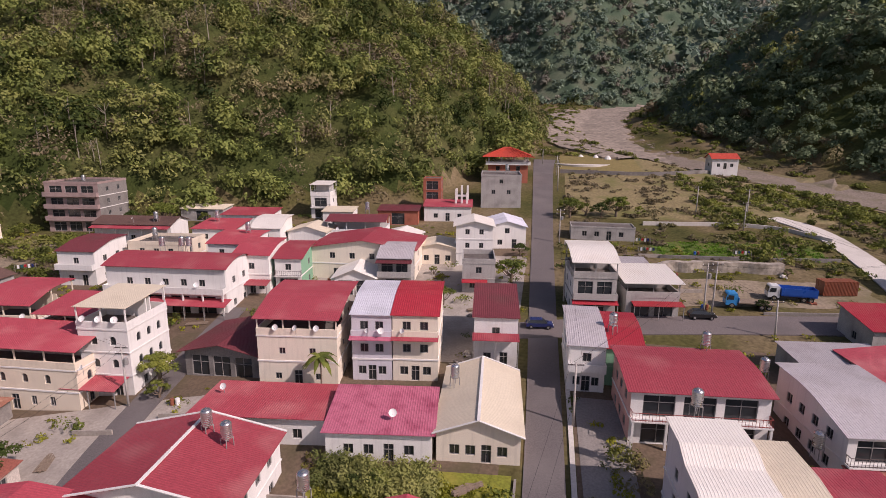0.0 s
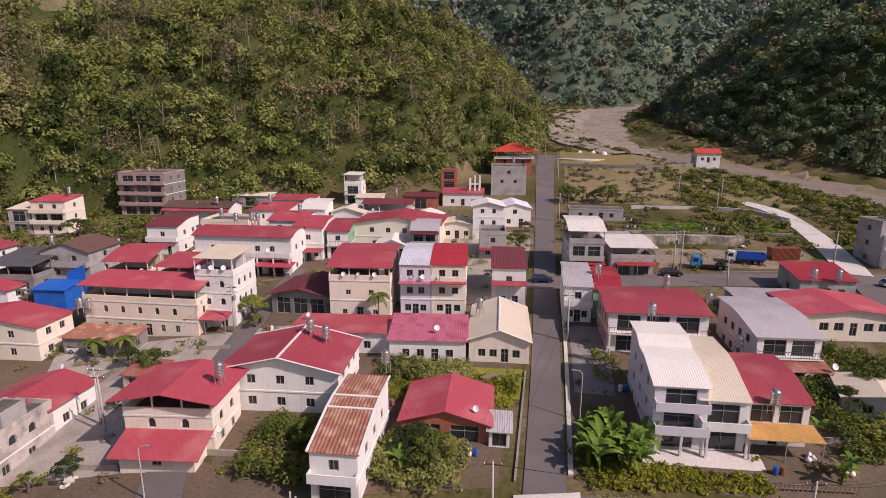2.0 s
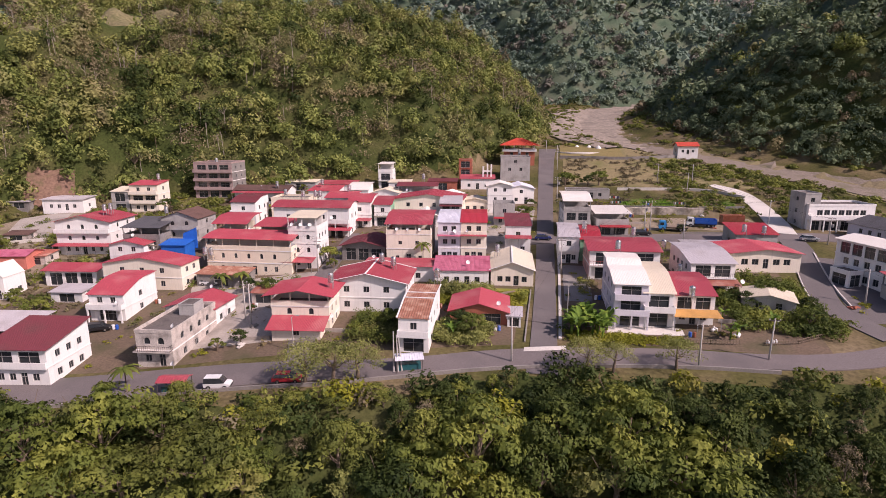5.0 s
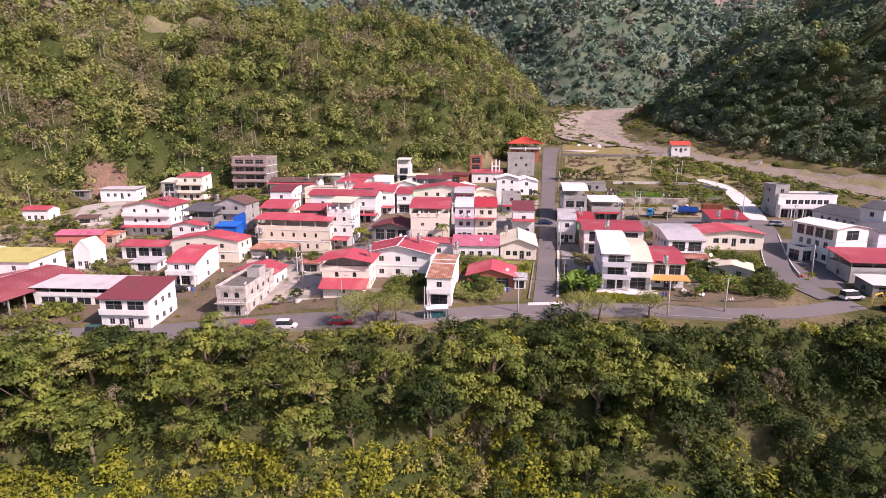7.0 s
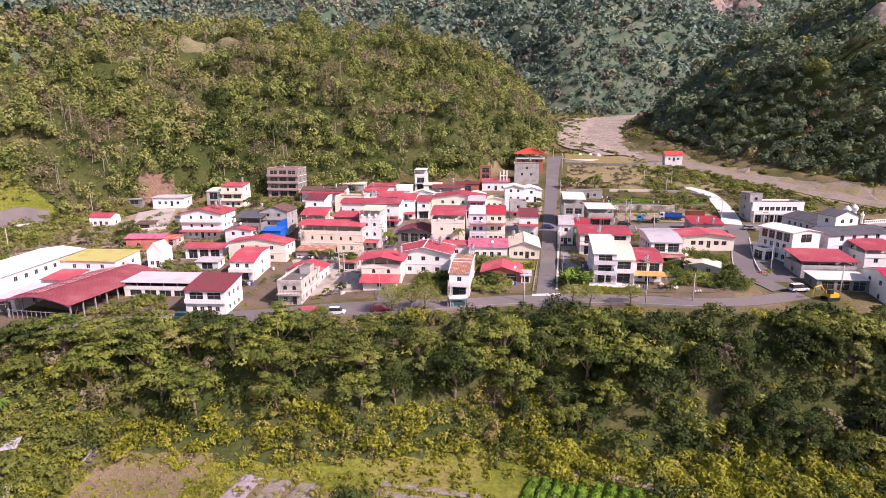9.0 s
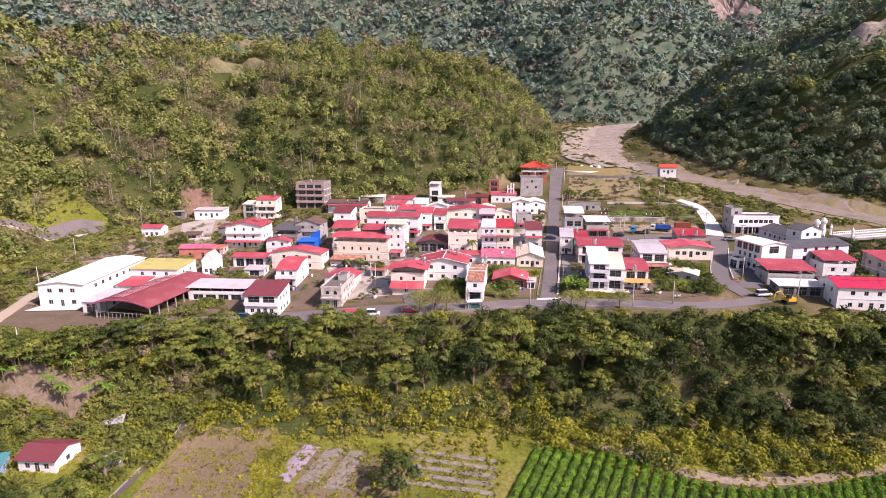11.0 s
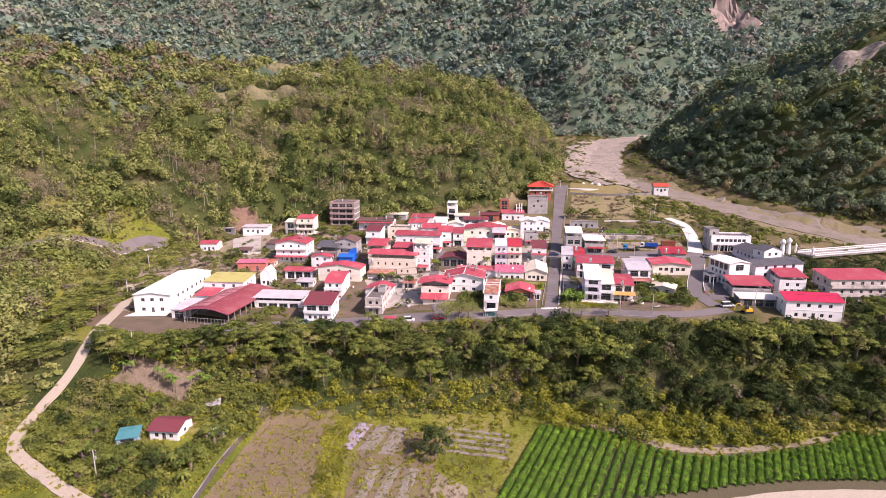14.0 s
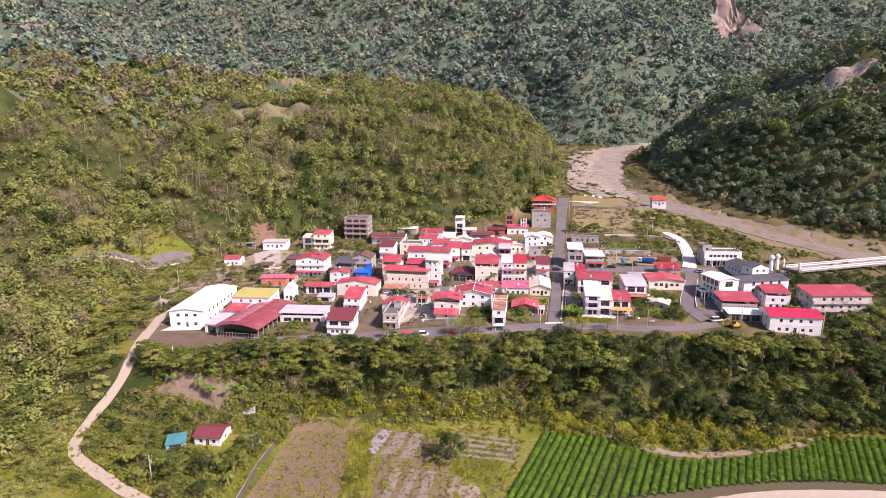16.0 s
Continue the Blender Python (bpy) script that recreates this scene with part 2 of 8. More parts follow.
def ground_material(name, stops):
    m = bpy.data.materials.new(name)
    m.use_nodes = True
    nt = m.node_tree
    N, K = nt.nodes, nt.links
    b = N["Principled BSDF"]
    co = N.new("ShaderNodeTexCoord")

    def nz(scale, detail):
        n = N.new("ShaderNodeTexNoise")
        n.inputs["Scale"].default_value, n.inputs["Detail"].default_value = scale, detail
        K.new(co.outputs["Object"], n.inputs["Vector"])
        return n.outputs["Fac"]

    r = N.new("ShaderNodeValToRGB")
    while len(r.color_ramp.elements) < len(stops):
        r.color_ramp.elements.new(.5)
    for e, (p, c) in zip(r.color_ramp.elements, stops):
        e.position, e.color = p, (*c, 1)
    K.new(nz(.045, 8), r.inputs[0])
    x = N.new("ShaderNodeMix")
    x.data_type, x.blend_type = "RGBA", "OVERLAY"
    x.inputs["Factor"].default_value = .7
    K.new(r.outputs[0], x.inputs[6])
    K.new(nz(1.4, 6), x.inputs[7])
    K.new(x.outputs[2], b.inputs["Base Color"])
    b.inputs["Roughness"].default_value = .95
    b.inputs["Specular IOR Level"].default_value = .1
    bp = N.new("ShaderNodeBump")
    bp.inputs["Strength"].default_value, bp.inputs["Distance"].default_value = .6, .25
    K.new(nz(1.1, 6), bp.inputs["Height"])
    K.new(bp.outputs[0], b.inputs["Normal"])
    return m


GROUND = ground_material("ground", [(.30, (.050, .056, .018)), (.45, (.095, .088, .032)), (.57, (.150, .118, .062)), (.70, (.20, .155, .095))])
FIELDGRASS = ground_material("field_grass", [(.30, (.085, .102, .016)), (.45, (.145, .158, .024)), (.58, (.185, .172, .045)), (.72, (.21, .160, .080))])
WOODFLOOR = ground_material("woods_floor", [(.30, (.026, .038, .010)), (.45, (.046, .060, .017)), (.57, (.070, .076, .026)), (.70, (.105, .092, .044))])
# woods floor of the far slopes, paled towards blue with painted haze
HAZYFLOOR = ground_material("hazy_woods_floor", [(.30, (.055, .088, .056)), (.45, (.080, .115, .074)), (.57, (.104, .130, .086)), (.70, (.125, .132, .094))])


# ---- mesh building ----
class Geo:
    """Collects vertices and faces of one mesh."""

    def __init__(self):
        self.v, self.f = [], []

    def add(self, vs, fs):
        n = len(self.v)
        self.v += [tuple(p) for p in vs]
        self.f += [tuple(i + n for i in q) for q in fs]
        return self

    def box(self, x0, x1, y0, y1, z0, z1, m=None, bevel=0.0):
        if bevel:
            e = bevel
            vs = [(x, y, z) for z in (z0, z1) for x, y in ((x0 + e, y0), (x1 - e, y0), (x1, y0 + e), (x1, y1 - e), (x1 - e, y1), (x0 + e, y1), (x0, y1 - e), (x0, y0 + e))]
            fs = [tuple(range(7, -1, -1)), tuple(range(8, 16))] + [(i, (i + 1) % 8, 8 + (i + 1) % 8, 8 + i) for i in range(8)]
        else:
            vs = [(x0, y0, z0), (x1, y0, z0), (x1, y1, z0), (x0, y1, z0), (x0, y0, z1), (x1, y0, z1), (x1, y1, z1), (x0, y1, z1)]
            fs = [(3, 2, 1, 0), (4, 5, 6, 7), (0, 1, 5, 4), (1, 2, 6, 5), (2, 3, 7, 6), (3, 0, 4, 7)]
        if m is not None:
            vs = [m @ Vector(p) for p in vs]
        return self.add(vs, fs)

    def prism(self, pts, lift):
        """A polygon of 3D points (counter-clockwise seen from the side it is lifted to), thickened by the vector lift."""
        n = len(pts)
        up = [tuple(Vector(p) + Vector(lift)) for p in pts]
        return self.add(list(pts) + up, [tuple(range(n - 1, -1, -1)), tuple(range(n, 2 * n))] + [(i, (i + 1) % n, n + (i + 1) % n, n + i) for i in range(n)])

    def tube(self, pts, radii, sides=8, caps=True):
        n0 = len(self.v)
        pts = [Vector(p) for p in pts]
        if not isinstance(radii, (list, tuple)):
            radii = [radii] * len(pts)
        for i, p in enumerate(pts):
            d = (pts[min(i + 1, len(pts) - 1)] - pts[max(i - 1, 0)]).normalized()
            u = d.orthogonal().normalized() if abs(d.z) < .9 else Vector((1, 0, 0))
            w = d.cross(u).normalized()
            u = w.cross(d)
            for k in range(sides):
                a = 6.28319 * k / sides
                self.v.append(tuple(p + radii[i] * (math.cos(a) * u + math.sin(a) * w)))
        for i in range(len(pts) - 1):
            for k in range(sides):
                a, c = n0 + i * sides + k, n0 + i * sides + (k + 1) % sides
                self.f.append((a, c, c + sides, a + sides))
        if caps:
            self.f.append(tuple(range(n0 + sides - 1, n0 - 1, -1)))
            self.f.append(tuple(range(n0 + (len(pts) - 1) * sides, n0 + len(pts) * sides)))
        return self

    def lathe(self, prof, sides=14, at=(0, 0, 0)):
        n0 = len(self.v)
        for r, z in prof:
            for k in range(sides):
                a = 6.28319 * k / sides
                self.v.append((at[0] + r * math.cos(a), at[1] + r * math.sin(a), at[2] + z))
        for i in range(len(prof) - 1):
            for k in range(sides):
                a, c = n0 + i * sides + k, n0 + i * sides + (k + 1) % sides
                self.f.append((a, c, c + sides, a + sides))
        self.f.append(tuple(range(n0 + sides - 1, n0 - 1, -1)))
        self.f.append(tuple(range(n0 + (len(prof) - 1) * sides, n0 + len(prof) * sides)))
        return self

    def sheet(self, prof, b0, b1, axis, pitch=0.28, rib=0.028, thick=0.07):
        """A ribbed roof sheet: the profile of (place, height) runs down the slope, the ribs lie side by side from b0 to b1.
        axis 'y': the profile runs along y; 'x': along x."""
        bs = []
        n = max(1, round((b1 - b0) / pitch))
        p = (b1 - b0) / n
        for i in range(n):
            bs += [(b0 + i * p, 0), (b0 + (i + .55) * p, 0), (b0 + (i + .68) * p, rib), (b0 + (i + .88) * p, rib)]
        bs.append((b1, 0))
        P = len(prof)
        rows = []
        for b, r in bs:
            for a, h in prof:
                rows.append((b, a, h + r) if axis == "y" else (a, b, h + r))
            for a, h in prof:
                rows.append((b, a, h - thick) if axis == "y" else (a, b, h - thick))
        fs = []
        for i in range(len(bs) - 1):
            o, q = i * 2 * P, (i + 1) * 2 * P
            for k in range(P - 1):
                fs += [(o + k, q + k, q + k + 1, o + k + 1), (o + P + k, o + P + k + 1, q + P + k + 1, q + P + k)]
            fs += [(o, o + P, q + P, q), (o + P - 1, q + P - 1, q + 2 * P - 1, o + 2 * P - 1)]
        e = (len(bs) - 1) * 2 * P
        for k in range(P - 1):
            fs += [(k, k + 1, P + k + 1, P + k), (e + k, e + P + k, e + P + k + 1, e + k + 1)]
        if axis == "x":
            fs = [q[::-1] for q in fs]
        return self.add(rows, fs)

    def weld(self):
        """Joins vertices that lie on one another."""
        seen, to, keep = {}, [], []
        for p in self.v:
            k = (round(p[0], 4), round(p[1], 4), round(p[2], 4))
            if k not in seen:
                seen[k] = len(keep)
                keep.append(p)
            to.append(seen[k])
        fs = []
        for q in self.f:
            r = []
            for i in q:
                if to[i] not in r:
                    r.append(to[i])
            if len(r) > 2:
                fs.append(tuple(r))
        self.v, self.f = keep, fs
        return self

    def mesh(self, name, mat, smooth=False):
        me = bpy.data.meshes.new(name)
        me.from_pydata(self.v, [], self.f)
        me.materials.append(mat)
        if smooth:
            me.shade_smooth()
        return me


def part(name, geo, mat, parent=None, label="", m=None, smooth=False):
    """Links a Geo, or a mesh, as ONE mesh object under a thing or a part."""
    ob = new(name, geo if isinstance(geo, bpy.types.Mesh) else geo.mesh(name, mat, smooth))
    if parent:
        ob.parent = parent
    if m is not None:
        ob.matrix_basis = m
    return tagged(ob, label)


def thing(name, m, label, category, group=""):
    ob = new(name)
    ob.empty_display_size = .3
    ob.matrix_basis = m
    return tagged(ob, label, category, group)


def arrays_mesh(name, co, quads, mat):
    """A mesh from numpy arrays of places and faces of one corner count."""
    me = bpy.data.meshes.new(name)
    me.vertices.add(len(co))
    me.vertices.foreach_set("co", np.ascontiguousarray(co, np.float32).ravel())
    me.loops.add(quads.size)
    me.loops.foreach_set("vertex_index", np.ascontiguousarray(quads, np.int32).ravel())
    me.polygons.add(len(quads))
    me.polygons.foreach_set("loop_start", np.arange(0, quads.size, quads.shape[1], dtype=np.int32))
    me.update(calc_edges=True)
    me.materials.append(mat)
    return me


# ---- the lie of the land ----
SY = [-400, -60, -20, 10, 27, 60, 105, 150, 211, 300, 500, 700, 2500]
SZ = [-14, -8, -5.2, -3.2, -1.5, 2.3, 7, 12.5, 19.7, 30, 52, 75, 200]
EDGE_X = [-700, -240, -165, -125, -100, -60, -34, -22, 0, 30, 60, 110, 160, 300, 900]
EDGE_Y = [-60, -55, -28, -22, -14, -1, 6, 10.5, 17.5, 21, 25, 33, 32, 10, -60]
LEFT = [(-2700, -500), (-300, -400), (-190, -200), (-150, -110), (-146, -70), (-168, -35), (-185, -5), (-196, 25), (-212, 58), (-172, 92),
        (-146, 112), (-122, 130), (-66, 151), (-40, 160), (-30, 185), (-25, 203), (-9, 236), (-4, 300), (-10, 380), (-24, 450), (-70, 505), (-160, 575), (-260, 700), (-300, 2600), (-2700, 2600)]
RIGHT = [(1500, -200), (700, 10), (420, 95), (300, 128), (220, 160), (160, 190), (118, 226), (92, 265), (78, 320), (68, 410), (92, 485), (140, 555), (200, 592), (290, 700), (450, 860), (1500, 1160)]
FAR = [(-2700, 720), (-260, 640), (-120, 565), (-50, 530), (20, 522), (84, 555), (130, 580), (190, 600), (280, 712), (420, 878), (1500, 1180), (1500, 2600), (-2700, 2600)]
GULLY = [(-248, 20), (-262, 70), (-284, 140), (-300, 185), (-330, 260)]
RIVER = [(150, 600), (84, 540), (46, 500), (34, 420), (34, 330), (48, 275), (82, 222), (125, 170), (200, 130), (330, 90), (700, 0), (1500, -200)]

def seg_dist(x, y, pts, closed):
    d = np.full(np.shape(x), 1e9)
    n = len(pts)
    for i in range(n if closed else n - 1):
        (ax, ay), (bx, by) = pts[i], pts[(i + 1) % n]
        ux, uy = bx - ax, by - ay
        k = np.clip(((x - ax) * ux + (y - ay) * uy) / (ux * ux + uy * uy), 0, 1)
        d = np.minimum(d, np.hypot(x - ax - k * ux, y - ay - k * uy))
    return d

def inside(x, y, pts):
    c = np.zeros(np.shape(x), bool)
    n = len(pts)
    for i in range(n):
        (ax, ay), (bx, by) = pts[i], pts[(i + 1) % n]
        if ay != by:
            c ^= ((ay > y) != (by > y)) & (x < (bx - ax) * (y - ay) / (by - ay) + ax)
    return c

def smooth(k):
    k = np.clip(k, 0, 1)
    return k * k * (3 - 2 * k)

def waves(x, y, size):
    q = 6.2832 / size
    return (np.sin(q * (.83 * x + .55 * y) + 1.3) * np.sin(q * (.41 * x - .91 * y) + .4)
            + .6 * np.sin(q * 1.9 * (.21 * x + .97 * y) + 2.1 + 1.2 * np.sin(q * .7 * x)) * np.sin(q * 1.7 * (.93 * x - .3 * y)))

def height(x, y):
    x, y = np.asarray(x, float), np.asarray(y, float)
    base = np.interp(y, SY, SZ)
    base = base - 2.0 * smooth((-x - 35) / 40) * smooth((95 - y) / 50) - .06 * np.clip(x - 70, 0, 120)
    field = -25 + .09 * np.clip(y + 25, -70, 30) + 5.5 * smooth((-x - 74) / 22)
    drop = np.interp(x, EDGE_X, EDGE_Y) - y
    z = base + (field - base) * smooth(drop / 27)
    river = seg_dist(x, y, RIVER, False)
    z = z - 4.0 * smooth(1 - (river - 14) / 14)
    dl = np.where(inside(x, y, LEFT), seg_dist(x, y, LEFT, True), 0)
    dr = np.where(inside(x, y, RIGHT), seg_dist(x, y, RIGHT, True), 0)
    da = np.where(inside(x, y, FAR), seg_dist(x, y, FAR, True), 0)
    spur = 58 * (1 - np.exp(-dl / 38)) + .085 * dl + .2 * np.clip(dl - 330, 0, None)
    spur = spur * (.40 + .60 * smooth((y - 10) / 90))
    gully = seg_dist(x, y, GULLY, False)
    spur = spur - 34 * np.exp(-(gully / 26) ** 2) * smooth(dl / 60) * smooth((330 - y) / 160) * (.45 + .55 * smooth((y - 50) / 60)) + 20 * np.exp(-((x + 362) ** 2 + (y - 128) ** 2) / 3600)
    right = 130 * (1 - np.exp(-dr / 125)) + .06 * dr + .35 * np.clip(dr - 280, 0, None)
    far = 60 * (1 - np.exp(-da / 50)) + .34 * da + .25 * np.clip(da - 300, 0, None) + .12 * np.clip(-x - 500, 0, None) * smooth(da / 200)
    up = np.maximum(np.maximum(spur, right), far)
    rough = smooth(np.maximum(np.maximum(dl, dr), da) / 60)
    ribs = 7 * waves(x, y, 120) + 4.5 * waves(y, x, 47)
    return z + up + rough * ribs + smooth(np.maximum(da / 90, (dl - 250) / 200)) * (16 * waves(x, y, 230) + 13 * np.abs(np.sin((x + .45 * y) / 36 + np.sin(y / 90)))) + smooth(dr / 90) * 8 * np.sin((x + y) / 27 + 1.5 * np.sin((x - y) / 70))


def ground_z(x, y):
    return float(height(x, y))


def ground():
    xs = np.concatenate([np.arange(-2480, -420, 36), np.arange(-420, -240, 7.5), np.arange(-240, 150, 2.5), np.arange(150, 330, 7.5), np.arange(330, 1300, 36)])
    ys = np.concatenate([np.arange(-600, -140, 30), np.arange(-140, 270, 2.5), np.arange(270, 640, 8), np.arange(640, 2300, 36)])
    X, Y = np.meshgrid(xs, ys)
    Z = height(X, Y)
    n, k = len(xs), len(ys)
    i = (np.arange(k - 1)[:, None] * n + np.arange(n - 1)[None, :]).ravel()
    me = arrays_mesh("ground", np.stack([X.ravel(), Y.ravel(), Z.ravel()], 1), np.stack([i, i + 1, i + n + 1, i + n], 1), GROUND)
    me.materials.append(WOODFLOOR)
    cx, cy = (X[:-1, :-1] + 1).ravel(), (Y[:-1, :-1] + 1).ravel()
    hill = np.maximum(np.where(inside(cx, cy, LEFT), seg_dist(cx, cy, LEFT, True), 0), np.where(inside(cx, cy, RIGHT), seg_dist(cx, cy, RIGHT, True), 0))
    drop = np.interp(cx, EDGE_X, EDGE_Y) - cy
    me.materials.append(FIELDGRASS)
    me.materials.append(HAZYFLOOR)
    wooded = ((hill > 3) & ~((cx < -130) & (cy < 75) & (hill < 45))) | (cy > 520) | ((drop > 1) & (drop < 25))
    # 3 is the floor with haze in its colour, for far and high slopes
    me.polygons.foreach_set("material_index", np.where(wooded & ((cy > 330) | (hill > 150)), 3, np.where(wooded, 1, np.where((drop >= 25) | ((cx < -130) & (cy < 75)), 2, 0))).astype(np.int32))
    me.shade_smooth()
    return tagged(new("ground", me), "sloping valley ground of grass, soil and wooded hills", "ground", kind="structure")


def along(pts, step):
    """Points every step or so along a polyline, rounded at its corners, with their sideways direction."""
    pts = [np.array(p, float) for p in pts]
    for _ in range(2):
        q = [pts[0]]
        for a, b in zip(pts, pts[1:]):
            q += [a * .75 + b * .25, a * .25 + b * .75]
        pts = q + [pts[-1]]
    out = []
    for a, b in zip(pts, pts[1:]):
        n = max(1, int(np.hypot(*(b - a)[:2]) / step))
        out += [a + (b - a) * i / n for i in range(n)]
    out.append(pts[-1])
    res = []
    for i, p in enumerate(out):
        d = out[min(i + 1, len(out) - 1)] - out[max(i - 1, 0)]
        d = d[:2] / max(1e-6, np.hypot(*d[:2]))
        res.append((p, np.array((-d[1], d[0]))))
    return res


def ribbon(name, pts, mat, label, category, lift=0.14, step=2.0, kind="structure", edge=0.0):
    """A strip laid on the ground: points of (x, y, width). edge: how far its rim wanders."""
    g = Geo()
    rows = along(pts, step)
    C = 5
    for i, (p, side) in enumerate(rows):
        w = p[2] / 2 + (edge * noise.noise(Vector((p[0] * .3, p[1] * .3, 3))) if edge else 0)
        w2 = p[2] / 2 + (edge * noise.noise(Vector((p[0] * .3, p[1] * .3, 9))) if edge else 0)
        zs = []
        for c in range(C):
            k = -w2 + (w + w2) * c / (C - 1)
            zs.append((p[0] + side[0] * k, p[1] + side[1] * k))
        mz = [ground_z(*q) for q in zs]
        for (x, y), z in zip(zs, mz):
            g.v.append((x, y, z + lift))
        for x, y, z in ((*zs[0], mz[0]), (*zs[-1], mz[-1])):
            g.v.append((x, y, z - .25))
    R = C + 2
    for i in range(len(rows) - 1):
        a, b = i * R, (i + 1) * R
        for c in range(C - 1):
            g.f.append((a + c, a + c + 1, b + c + 1, b + c)[::-1])
        g.f.append((a + 5, a, b, b + 5)[::-1])
        g.f.append((a + 4, a + 6, b + 6, b + 4)[::-1])
    return tagged(part(name, g, mat), label, category, kind=kind)


def patch(name, corners, mat, label, category, lift=0.09, kind="structure", n=12, rim=0.0):
    """A four-sided piece of surface laid on the ground, corners in turn."""
    g = Geo()
    a, b, c, d = [np.array(p, float) for p in corners]
    for i in range(n + 1):
        for k in range(n + 1):
            u, v = i / n, k / n
            p = (a * (1 - u) + b * u) * (1 - v) + (d * (1 - u) + c * u) * v
            if rim and (i in (0, n) or k in (0, n)):
                p = p + rim * np.array((noise.noise(Vector((p[0] * .4, p[1] * .4, 1))), noise.noise(Vector((p[0] * .4, p[1] * .4, 7)))))
            edge = i in (0, n) or k in (0, n)
            g.v.append((p[0], p[1], ground_z(*p) + (lift if not edge else lift - .06)))
    for i in range(n):
        for k in range(n):
            o = i * (n + 1) + k
            g.f.append((o, o + n + 1, o + n + 2, o + 1))
    return tagged(part(name, g, mat), label, category, kind=kind)


def wall_line(name, pts, h, thick, mat, label, category="wall", below=1.0, kind="structure", step=4.0, cap=0.0):
    """An upright wall that follows the ground along a polyline of (x, y)."""
    g = Geo()
    rows = along([(p[0], p[1], 0) for p in pts], step)
    for p, s in rows:
        z = ground_z(p[0], p[1])
        for k, dz in ((-1, -below), (-1, h), (1, h), (1, -below)):
            g.v.append((p[0] + s[0] * thick / 2 * k, p[1] + s[1] * thick / 2 * k, z + dz))
    for i in range(len(rows) - 1):
        a, b = 4 * i, 4 * i + 4
        g.f += [(a, a + 1, b + 1, b), (a + 1, a + 2, b + 2, b + 1), (a + 2, a + 3, b + 3, b + 2)]
    e = 4 * len(rows) - 4
    g.f += [(0, 3, 2, 1), (e, e + 1, e + 2, e + 3)]
    return tagged(part(name, g, mat), label, category, kind=kind)


ground()


# ---- houses ----
WINDOWS = {}
FOOT = []   # ground plans of the houses: place, size, turn


def window_meshes(w, h, arch):
    key = (round(w, 2), round(h, 2), arch)
    if key not in WINDOWS:
        f, p = Geo(), Geo()
        t = .07
        if arch:
            n = 8
            arc = [(-w / 2 * math.cos(math.pi * i / n), h - w / 2 + w / 2 * math.sin(math.pi * i / n)) for i in range(n + 1)]
            out = [(-w / 2, 0)] + arc + [(w / 2, 0)]
            inn = [(-w / 2 + t, t)] + [(x * (1 - 2 * t / w), h - w / 2 + (z - h + w / 2) * (1 - 2 * t / w)) for x, z in arc] + [(w / 2 - t, t)]
            for i in range(len(out)):
                j = (i + 1) % len(out)
                a, b, c, d = out[i], out[j], inn[j], inn[i]
                f.add([(a[0], 0, a[1]), (b[0], 0, b[1]), (c[0], 0, c[1]), (d[0], 0, d[1]), (d[0], .08, d[1]), (c[0], .08, c[1])], [(3, 2, 1, 0), (3, 4, 5, 2)])
            p.add([(x, .06, z) for x, z in inn], [tuple(range(len(inn) - 1, -1, -1))])
        else:
            xs = [-w / 2, -w / 2 + t] + ([-.025, .025] if w > .75 else []) + [w / 2 - t, w / 2]
            zs = [0, t] + ([h * .66, h * .66 + .05] if h > 1.9 else []) + [h - t, h]
            solid = lambda i, k: i % 2 == 0 or k % 2 == 0
            nx, nz = len(xs) - 1, len(zs) - 1
            for i in range(nx):
                for k in range(nz):
                    x0, x1, z0, z1 = xs[i], xs[i + 1], zs[k], zs[k + 1]
                    if solid(i, k):
                        f.add([(x0, -.02, z0), (x1, -.02, z0), (x1, -.02, z1), (x0, -.02, z1)], [(0, 1, 2, 3)])
                    else:
                        f.add([(x0, -.02, z0), (x1, -.02, z0), (x1, -.02, z1), (x0, -.02, z1), (x0, .07, z0), (x1, .07, z0), (x1, .07, z1), (x0, .07, z1)],
                              [(0, 1, 5, 4), (1, 2, 6, 5), (2, 3, 7, 6), (3, 0, 4, 7)])
            f.weld()
            p.box(-w / 2 + t, w / 2 - t, .06, .075, t, h - t)
        WINDOWS[key] = (f.mesh("frame", FRAME), p.mesh("pane", PANE))
    return WINDOWS[key]


